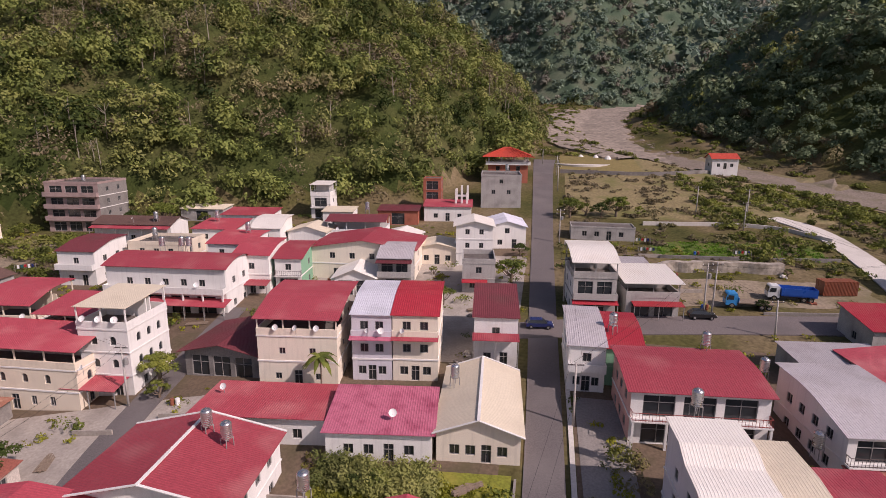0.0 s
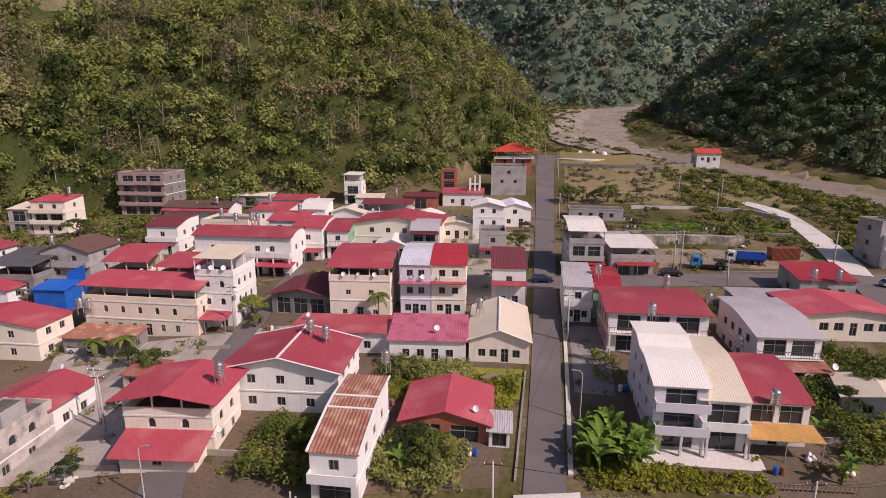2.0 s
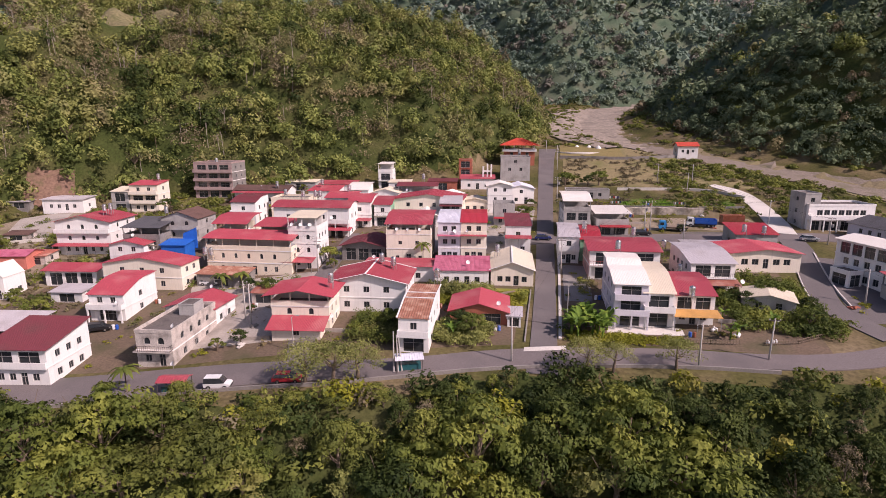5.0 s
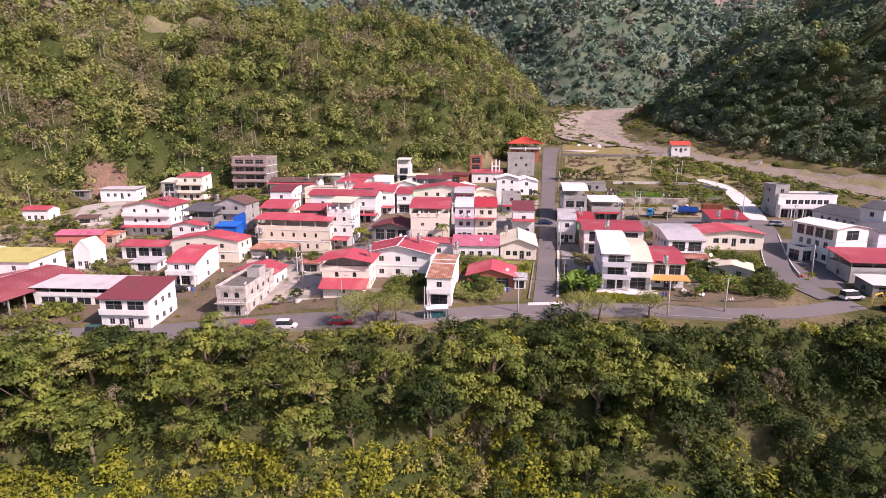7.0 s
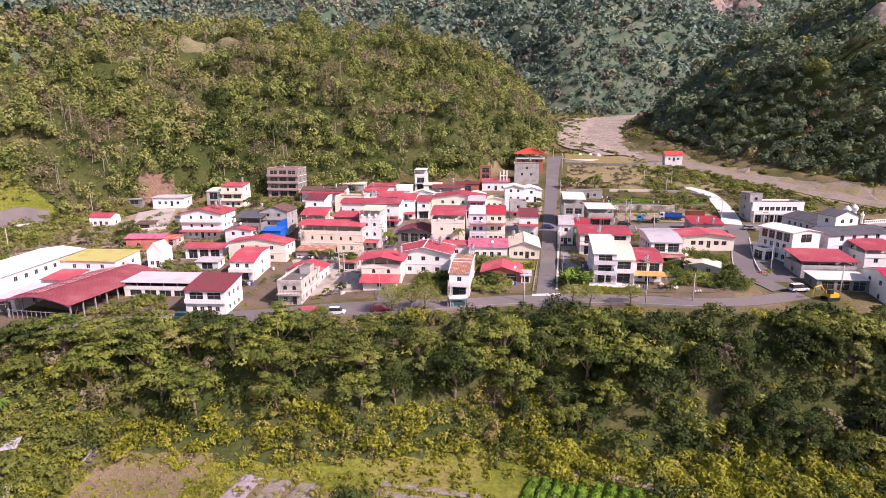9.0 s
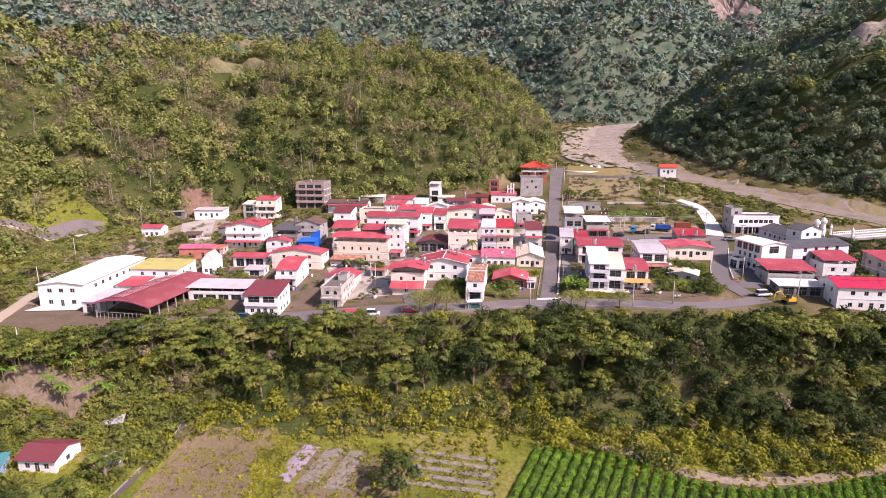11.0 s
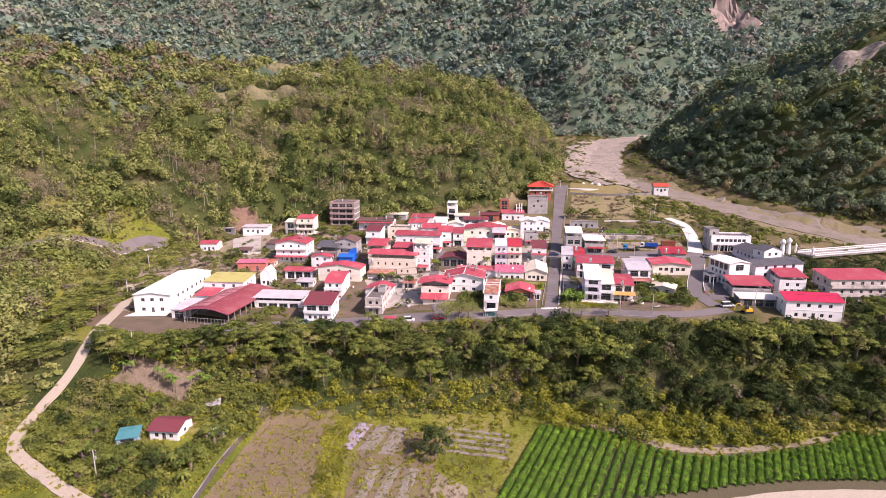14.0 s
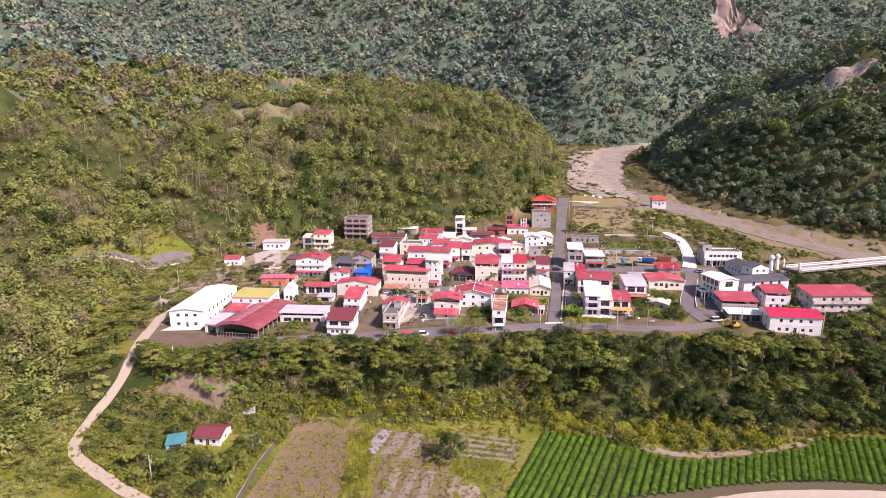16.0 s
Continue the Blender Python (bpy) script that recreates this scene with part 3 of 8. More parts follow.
def facade(g, wide, z0, z1, holes, put, depth=0.2):
    """One wall face with openings cut through it. holes: (centre, sill, width, height, arch). put(u, v, d) gives the place."""
    us = sorted({0.0, wide, *[c - w / 2 for c, s, w, h, a in holes], *[c + w / 2 for c, s, w, h, a in holes]})
    vs = sorted({z0, z1, *[s for c, s, w, h, a in holes], *[s + h for c, s, w, h, a in holes]})
    for u0, u1 in zip(us, us[1:]):
        for v0, v1 in zip(vs, vs[1:]):
            um, vm = (u0 + u1) / 2, (v0 + v1) / 2
            if not any(abs(um - c) < w / 2 and s < vm < s + h for c, s, w, h, a in holes):
                g.add([put(u0, v0, 0), put(u1, v0, 0), put(u1, v1, 0), put(u0, v1, 0)], [(0, 1, 2, 3)])
    for c, s, w, h, a in holes:
        u0, u1, v0, v1 = c - w / 2, c + w / 2, s, s + h
        ring = [(u0, v0), (u1, v0), (u1, v1), (u0, v1)]
        for (a0, b0), (a1, b1) in zip(ring, ring[1:] + ring[:1]):
            g.add([put(a0, b0, 0), put(a0, b0, depth), put(a1, b1, depth), put(a1, b1, 0)], [(0, 1, 2, 3)])
        if a:
            n = 6
            for sgn in (-1, 1):
                arc = [(c + sgn * w / 2 * math.cos(math.pi / 2 * i / n), v1 - w / 2 + w / 2 * math.sin(math.pi / 2 * i / n)) for i in range(n + 1)]
                pts = [put(c + sgn * w / 2, v1, .0)] + [put(x, z, .0) for x, z in arc]
                g.add(pts, [tuple(range(len(pts))) if sgn < 0 else tuple(range(len(pts) - 1, -1, -1))])


def opening_row(wide, n, sill, w, h, arch, margin=0.12):
    if n <= 0:
        return []
    m = wide * margin
    step = (wide - 2 * m) / n
    return [(m + step * (i + .5), sill, min(w, step * .8), h, arch) for i in range(n)]


def railing(parent, x0, x1, y0, y1, z, h, mat, spacing=.35):
    """A metal railing round three sides of a balcony."""
    g = Geo()
    runs = [((x0, y0), (x1, y0)), ((x0, y0), (x0, y1)), ((x1, y0), (x1, y1))]
    for (ax, ay), (bx, by) in runs:
        L = math.hypot(bx - ax, by - ay)
        n = max(1, int(L / spacing))
        for zz in (z + h, z + .12):
            g.box(min(ax, bx) - .025, max(ax, bx) + .025, min(ay, by) - .025, max(ay, by) + .025, zz - .03, zz + .03)
        for i in range(n + 1):
            x, y = ax + (bx - ax) * i / n, ay + (by - ay) * i / n
            g.box(x - .016, x + .016, y - .016, y + .016, z, z + h)
    part("railing", g, mat, parent)


def house(label, x, y, W, D, h, z=None, rot=7.0, wall="white", roof="red", kind="fx", rise=1.2, floors=2, open_top=0.0, front=(2, 2), right=(2, 2), left=(1, 1),
          win=(1.1, 1.2), arch=False, over=0.45, over_front=None, side_wall=None, balcony=(), rail=None, awnings=(), bands=True, category="house", group="village houses",
          profile=None, post=2.6, door=True, cap=False, below=2.2, pitch=.28, deck_wall=1.0, name="house", ground_open=False, back_wall=True):
    """A house: (x, y) is the ground point below its front left eave corner, h the height of its front eave.
    kind: 'fx' falls to the front, 'gx' ridge along the front, 'gy' gable to the front, 'bx' falls to the front and bends, 'arc' arched, 'flat' deck with parapet."""
    if z is None:
        r = radians(rot)
        cs = [(0, 0), (W, 0)]
        z = sum(ground_z(x + a * math.cos(r), y + a * math.sin(r)) for a, b in cs) / 2
    T = thing(name, pose(x, y, z, 0, 0, rot), label, category, group)
    FOOT.append((x, y, W, D, radians(rot)))
    Hw = h - open_top
    fl = Hw / floors
    wm = WALL[wall]
    sw = WALL[side_wall] if side_wall else wm
    sides = {
        "front": (W, lambda u, v, d: (u, d, v), 0, front, wm),
        "right": (D, lambda u, v, d: (W - d, u, v), 90, right, sw),
        "back": (W, lambda u, v, d: (W - u, D - d, v), 180, (), wm),
        "left": (D, lambda u, v, d: (d, D - u, v), -90, left, sw),
    }
    for key, (wide, put, turn, counts, mat) in sides.items():
        holes = []
        for i, n in enumerate(counts):
            if i == 0 and key == "front" and door and n > 0:
                row = opening_row(wide, n + 1, .9, win[0], win[1], False)
                k = len(row) // 2
                c = row[k]
                row[k] = (c[0], .08, 1.1, 2.15, False)
                holes += row
            elif n < 0:
                holes += opening_row(wide, -n, i * fl + .1, min(wide * .8 / -n, 3.4), fl * .78, False, .06)
            else:
                holes += opening_row(wide, n, i * fl + .95, win[0], win[1], arch and i > 0)
        g = Geo()
        facade(g, wide, -below, Hw, holes, put)
        part("wall", g.weld(), mat, T)
        for c, s, w, hh, a in holes:
            fm, pm = window_meshes(w, hh, a)
            p0 = put(c, s, .1)
            is_door = s < .3 and key == "front"
            o = part("door" if is_door else "window", fm, None, T, m=pose(*p0, 0, 0, turn))
            part("door_panel" if is_door else "pane", pm, None, o)
    # floor bands
    if bands:
        for i in range(1, floors + (1 if open_top else 0)):
            g = Geo()
            zz = i * fl
            e = .09
            for a in ((-e, W + e, -e, 0), (-e, W + e, D, D + e), (-e, 0, 0, D), (W, W + e, 0, D)):
                g.box(*a, zz - .14, zz + .06)
            part("band", g, TRIM if wall in ("white", "cream", "tan", "shaded_white", "mauve", "worn") else wm, T)
    # roof line
    of = over if over_front is None else over_front
    prof, axis = None, "y"
    if kind == "fx":
        prof = [(-of, h - rise * of / D), (D + over, h + rise * (D + over) / D)]
    elif kind == "rx":
        prof = [(-of, h + rise), (D + over, h)]
    elif kind == "gx":
        prof = [(-of, h - rise * 2 * of / D), (D / 2, h + rise), (D + over, h - rise * 2 * over / D)]
    elif kind == "bx":
        prof = [(-of, h - rise * of / (D * .55)), (D * .45, h + rise * .86), (D * .62, h + rise), (D + over, h + rise)]
    elif kind == "gy":
        prof, axis = [(-over, h - rise * 2 * over / W), (W / 2, h + rise), (W + over, h - rise * 2 * over / W)], "x"
    elif kind == "lx":
        prof, axis = [(-over, h), (W + over, h + rise)], "x"
    elif kind == "arc":
        prof = [(-of + (D + over + of) * i / 8, h + rise * math.sin(math.pi * (.04 + .92 * i / 8)) - .1) for i in range(9)]
    elif kind == "arcx":
        prof, axis = [(-over + (W + 2 * over) * i / 10, h + rise * math.sin(math.pi * (.04 + .92 * i / 10)) - .1) for i in range(11)], "x"
    if profile:
        prof, axis = profile
    if prof:
        g = Geo().sheet(prof, -over if axis == "y" else -of, (W if axis == "y" else D) + over, axis, pitch, .1 if pitch > .35 else .022)
        rf = part("roof", g, ROOF[roof], T)
        if cap:
            tw = .16
            a0, a1 = (-over, W + over) if axis == "y" else (-of, D + over)
            for i, (a, hh) in enumerate(prof[1:-1]):
                box = (a0, a1, a - tw, a + tw) if axis == "y" else (a - tw, a + tw, a0, a1)
                part("ridge_cap", Geo().box(*box, hh + .04, hh + .14), TRIM, rf, "white ridge cap")
            for b in (a0, a1):
                for (a, hh), (c, kk) in zip(prof, prof[1:]):
                    q = [(b, a, hh), (b, c, kk)] if axis == "y" else [(a, b, hh), (c, b, kk)]
                    dv = Vector((.12, 0, 0)) if axis == "y" else Vector((0, .12, 0))
                    part("verge_trim", Geo().prism([Vector(q[0]) - dv + Vector((0, 0, .03)), Vector(q[1]) - dv + Vector((0, 0, .03)), Vector(q[1]) + dv + Vector((0, 0, .03)), Vector(q[0]) + dv + Vector((0, 0, .03))], (0, 0, .1)), TRIM, rf, "white verge trim")
        roof_at = lambda a: float(np.interp(a, [q[0] for q in prof], [q[1] for q in prof])) - .09
        if not open_top:
            gm = sw if axis == "y" else wm
            if axis == "y":
                poly = [(0, Hw)] + [(min(max(a, 0), D), roof_at(min(max(a, 0), D))) for a, hh in prof] + [(D, Hw)]
                for xx in (0.004, W - .184):
                    part("gable", Geo().prism([(xx, a, hh) for a, hh in poly], (.18, 0, 0)), gm, T)
                if roof_at(D) > Hw + .1:
                    part("upper_wall", Geo().box(.2, W - .2, D - .184, D - .004, Hw - .02, roof_at(D)), gm, T)
            else:
                poly = [(0, Hw)] + [(min(max(a, 0), W), roof_at(min(max(a, 0), W))) for a, hh in prof] + [(W, Hw)]
                for yy in (.004, D - .184):
                    part("gable", Geo().prism([(a, yy, hh) for a, hh in poly], (0, .18, 0)), gm, T)
    if open_top or kind == "flat":
        g = Geo()
        g.box(.18, W - .18, .18, D - .18, Hw - .22, Hw + .01)
        part("deck", g, ROOF["deck"], T)
        g = Geo()
        dw = deck_wall
        for a in ((-.05, W + .05, -.06, .16), (-.05, W + .05, D - .16, D + .05), (-.05, .16, .16, D - .16), (W - .16, W + .05, .16, D - .16)):
            g.box(*a, Hw - .05, Hw + dw)
        part("parapet", g, wm, T)
        if open_top and prof:
            zt = lambda px, py: roof_at(py if axis == "y" else px)
            nx, ny = max(1, round(W / 4)), max(1, round(D / 4.5))
            spots = {(i * W / nx, 0.0) for i in range(nx + 1)} | {(i * W / nx, D) for i in range(nx + 1)} | {(0.0, i * D / ny) for i in range(ny + 1)} | {(W, i * D / ny) for i in range(ny + 1)}
            for px, py in sorted(spots):
                px, py = min(max(px, .09), W - .09), min(max(py, .09), D - .09)
                part("post", Geo().box(px - .08, px + .08, py - .08, py + .08, Hw + dw, zt(px, py)), wm if wall in ("white", "cream", "tan") else FRAME, T)
            if back_wall:
                part("back_wall", Geo().box(.2, W - .2, D * .62, D * .62 + .15, Hw, min(zt(px, D * .62), Hw + open_top * .95)), wm, T)
    # balconies: storey, depth, solid parapet or railing
    for storey, deep, solid in balcony:
        zz = storey * fl
        g = Geo().box(-.05, W + .05, -deep, 0.0, zz - .16, zz)
        b = part("balcony", g, wm, T)
        if solid:
            g = Geo()
            g.box(-.05, W + .05, -deep, -deep + .12, zz, zz + .95)
            g.box(-.05, .07, -deep + .12, -.004, zz, zz + .95)
            g.box(W - .07, W + .05, -deep + .12, -.004, zz, zz + .95)
            part("balustrade", g, wm, b)
        else:
            railing(b, .05, W - .05, -deep + .08, -.02, zz, .95, rail or IRON)
        if deep > 1.0 and storey == 1:
            for px in np.linspace(.15, W - .15, max(2, round(W / 3.5) + 1)):
                part("pillar", Geo().box(px - .13, px + .13, -deep + .02, -deep + .28, -below, zz - .16), wm, T)
    for (zz, deep, fall, u0, u1, colour) in awnings:
        g = Geo().sheet([(-deep, zz - fall), (-.02, zz)], u0, u1, "y", pitch)
        a = part("awning", g, ROOF[colour], T)
        if deep > 1.5:
            for px in np.linspace(u0 + .15, u1 - .15, max(2, round((u1 - u0) / 3.5) + 1)):
                part("awning_post", Geo().box(px - .05, px + .05, -deep + .1, -deep + .2, -below, zz - fall + .02), FRAME, T)
    return T


def spot(T, a, b, c=0.0):
    """A place in a thing's own frame, in the world."""
    return T.matrix_basis @ Vector((a, b, c))


def water_tank(p, tall=1.7, r=.55, stand=1.0, rot=0.0):
    T = thing("water_tank", pose(*p, 0, 0, rot), "ribbed stainless steel water tank on a metal stand", "water tank", "rooftop water tanks")
    prof = [(r * .9, 0), (r, .08)]
    n = 7
    for i in range(n):
        z0 = .1 + (tall - .35) * i / n
        dz = (tall - .35) / n
        prof += [(r, z0 + dz * .15), (r * .955, z0 + dz * .35), (r * .955, z0 + dz * .65), (r, z0 + dz * .85)]
    prof += [(r, tall - .22), (r * .75, tall - .05), (r * .3, tall)]
    part("tank", Geo().lathe([(q, w + stand) for q, w in prof]), STEEL, T, smooth=True)
    part("lid", Geo().lathe([(.2, stand + tall - .02), (.2, stand + tall + .07), (.1, stand + tall + .1)], 10), STEEL, T)
    for a in (0, 1, 2, 3):
        x, y = r * .75 * (1 if a % 2 else -1), r * .75 * (1 if a > 1 else -1)
        part("leg", Geo().box(x - .035, x + .035, y - .035, y + .035, -.3, stand), FRAME, T)
    part("stand_plate", Geo().box(-r * .8, r * .8, -r * .8, r * .8, stand - .06, stand + .004), FRAME, T)
    return T


def dish(p, face=0.0, r=.5):
    T = thing("satellite_dish", pose(*p, 0, 0, face), "white round satellite dish on a short bracket", "satellite dish", "satellite dishes")
    g = Geo()
    R, S = 4, 14
    for k in range(R + 1):
        for s in range(S):
            a = 6.28319 * s / S
            rr = r * k / R
            g.v.append((rr * math.cos(a), -.34 * rr * rr / r, rr * math.sin(a)))
    for k in range(R):
        for s in range(S):
            g.f.append((k * S + s, k * S + (s + 1) % S, k * S + S + (s + 1) % S, k * S + S + s))
    part("reflector", g, DISHW, T, m=pose(0, 0, .75, -32), smooth=True)
    part("bracket", Geo().tube([(0, .12, -.35), (0, .12, .55), (0, .02, .7)], .03, 6), FRAME, T)
    part("arm", Geo().tube([(0, 0, .5), (0, -.42, .95)], .015, 5), FRAME, T)
    return T


# ---- plants ----
TRACK = [(-163, 8), (-154, -15), (-145, -30), (-144, -40), (-146.5, -47), (-142, -58), (-137.6, -63), (-130, -66.8), (-119, -70.6), (-105.5, -75), (-92, -77), (-78, -80)]   # the farm track


def cards(centre, way, size, rng, flat=0.55, long=1.5):
    """Leaf sprays: one pointed three-cornered spray at each centre, facing about along way."""
    n = len(centre)
    d = way + flat * rng.normal(size=(n, 3))
    d /= np.linalg.norm(d, axis=1)[:, None] + 1e-9
    t = np.cross(d, rng.normal(size=(n, 3)))
    t /= np.linalg.norm(t, axis=1)[:, None] + 1e-9
    b = np.cross(d, t)
    s = (size * rng.uniform(.6, 1.4, n))[:, None]
    k = rng.uniform(.55, .95, n)[:, None]
    tip = rng.uniform(-.35, .35, n)[:, None]
    co = np.stack([centre - t * s * .9 - b * s * k, centre - t * s * .9 + b * s * k, centre + t * s * 1.3 + b * s * tip - d * s * .3], 1)
    return co.reshape(-1, 3)


def faces_of(co):
    return np.arange(len(co), dtype=np.int32).reshape(-1, 3)


def ball_points(n, rng, low=-.35):
    z = rng.uniform(low, 1, n)
    a = rng.uniform(0, 6.28319, n)
    r = np.sqrt(1 - z * z)
    return np.stack([r * np.cos(a), r * np.sin(a), z], 1)


def crown(rng, r, tall, blobs, per, size, base, layer=.45):
    """Many flattened clumps of leaves, spread over an uneven dome with gaps between them."""
    out = []
    for i in range(blobs):
        a = 2.4 * i + rng.uniform(-.5, .5)
        q = r * math.sqrt((i + .3) / blobs) * rng.uniform(.75, 1.0)
        lift = 1 - .95 * (q / r) ** 2 * rng.uniform(.5, 1.1)
        c = np.array((q * math.cos(a), q * math.sin(a), base + tall * (lift * rng.uniform(.75, 1.05) - .12)))
        rb = r * rng.uniform(.20, .40)
        n = int(per * rng.uniform(.7, 1.3))
        w = ball_points(n, rng, -.3)
        p = c + w * np.array((1, 1, layer)) * rb * rng.uniform(.55, 1.1, n)[:, None]
        way = w * np.array((1, 1, .8)) + np.array((0, 0, .45))
        out.append(cards(p, way, size, rng, .32))
    return np.concatenate(out)


def tree_model(seed, r, tall, trunk, blobs=7, per=130, size=.33, mat=None, bare=False, layer=.45, label="leafy green tree with a broad uneven crown"):
    """A tree: tapered trunk with limbs, and a crown of many leaf clumps; built at the origin."""
    rng = np.random.default_rng(seed)
    T = thing("tree", pose(0, 0, 0), label, "tree", "trees on the slope")
    g = Geo()
    lean = rng.normal(0, .35, 2)
    top = Vector((lean[0], lean[1], trunk + tall * .55))
    g.tube([(0, 0, -1.5), (lean[0] * .3, lean[1] * .3, trunk * .6), top * .75, top], [.22 + r * .03, .16 + r * .02, .12, .04], 7)
    part("trunk", g, BARK, T, smooth=True)
    g = Geo()
    for i in range(7 if not bare else 16):
        a = rng.uniform(0, 6.28319)
        z0 = trunk * rng.uniform(.6, 1.0)
        q = r * rng.uniform(.5, .9)
        p0 = Vector((lean[0] * z0 / (trunk + tall), lean[1] * z0 / (trunk + tall), z0))
        p2 = Vector((q * math.cos(a), q * math.sin(a), trunk + tall * rng.uniform(.3, .85)))
        g.tube([p0, (p0 + p2) / 2 + Vector((0, 0, -.3)), p2], [.09, .06, .02], 4, False)
        if bare:
            for _ in range(3):
                e = p2 + Vector(rng.normal(0, r * .25, 3))
                g.tube([(p0 + p2) / 2, e], [.035, .012], 4)
    part("branching", g, BARK, T)
    if not bare:
        co = crown(rng, r, tall, blobs, per, size, trunk, layer)
        part("crown", arrays_mesh("crown", co, faces_of(co), mat or LEAF), None, T)
    return T


def scatter_stuff(name, places, radii, per, size, mat, label, category, seed, tallness=1.0, low=-.2, flat=.36, lobes=5, even=0.0):
    """Many crowns that nobody could count, joined into one object. size: of a leaf spray, in metres."""
    rng = np.random.default_rng(seed)
    n = len(places)
    if n == 0:
        return None
    count = np.maximum(6, (per * (radii / radii.mean()) ** 2).astype(int))
    who = np.repeat(np.arange(n), count)
    m = len(who)
    rad = radii[who]
    tilt = rng.uniform(.7, 1.35, n) * tallness
    lob = rng.normal(0, .48, (n, lobes, 3)) * np.array((1, 1, .35 + even))
    which = rng.integers(0, lobes, m)
    w = ball_points(m, rng, low)
    shape = np.stack([np.ones(m), np.ones(m), tilt[who]], 1)
    lobe_r = rng.uniform(.42, .75, (n, lobes))[who, which]
    p = places[who] + lob[who, which] * rad[:, None] + w * shape * (rad * lobe_r * rng.uniform(.7 + .25 * (even > 0), 1.1, m))[:, None]
    p[:, 2] += rad * .5 * tilt[who]
    way = w + np.array((0, 0, .12))
    co = cards(p, way, np.full(m, size) * (rad / radii.mean()) ** .4, rng, flat)
    ob = new(name, arrays_mesh(name, co, faces_of(co), mat))
    return tagged(ob, label, category, kind="stuff")


def spots_grid(step, x0, x1, y0, y1, keep, seed):
    """Places on an uneven grid, so that no wide gap is left."""
    rng = np.random.default_rng(seed)
    X, Y = np.meshgrid(np.arange(x0, x1, step), np.arange(y0, y1, step))
    p = np.stack([X.ravel(), Y.ravel()], 1) + rng.uniform(-.55, .55, (X.size, 2)) * step
    return p[keep(p[:, 0], p[:, 1])]


def spots_in(n, x0, x1, y0, y1, keep, seed):
    rng = np.random.default_rng(seed)
    p = np.stack([rng.uniform(x0, x1, n), rng.uniform(y0, y1, n)], 1)
    return p[keep(p[:, 0], p[:, 1])]


def on_ground(p, lift=0.0):
    return np.stack([p[:, 0], p[:, 1], height(p[:, 0], p[:, 1]) + lift], 1)


def in_sight(x, y):
    """The wedge of the valley that lies before the lookout."""
    a = np.degrees(np.arctan2(x - 6, y + 190))
    return (a > -54) & (a < 34)


def depth_in(x, y, pts):
    return np.where(inside(x, y, pts), seg_dist(x, y, pts, True), -seg_dist(x, y, pts, True))


CLEARINGS = [(-222, 203, 38, 12), (-214, 152, 10, 13), (-262, 338, 20, 42), (-203, 285, 22, 9), (-128, 316, 22, 8), (-1050, 1190, 60, 45), (312, 1190, 42, 110), (201, 322, 24, 6)]   # open grass and bare soil on the hills: place and half sizes


def clear_of(x, y, rim=0.0):
    ok = np.ones(np.shape(x), bool)
    for cx, cy, a, b in CLEARINGS:
        front = np.where(y < cy, 14.0, 0.0) if cy < 1000 else 0.0
        ok &= ((x - cx) / (a + rim)) ** 2 + ((y - cy) / (b + rim + front)) ** 2 > 1
    return ok


def below_brow(x, y):
    """Slopes low enough to be seen from the valley; what lies above stays bare."""
    return (height(x, y) - 74) / np.hypot(x - 8, y + 182) < .27


HILLROAD = [(-268, 24), (-239, 34), (-221, 47), (-209, 65), (-197, 71.5)]


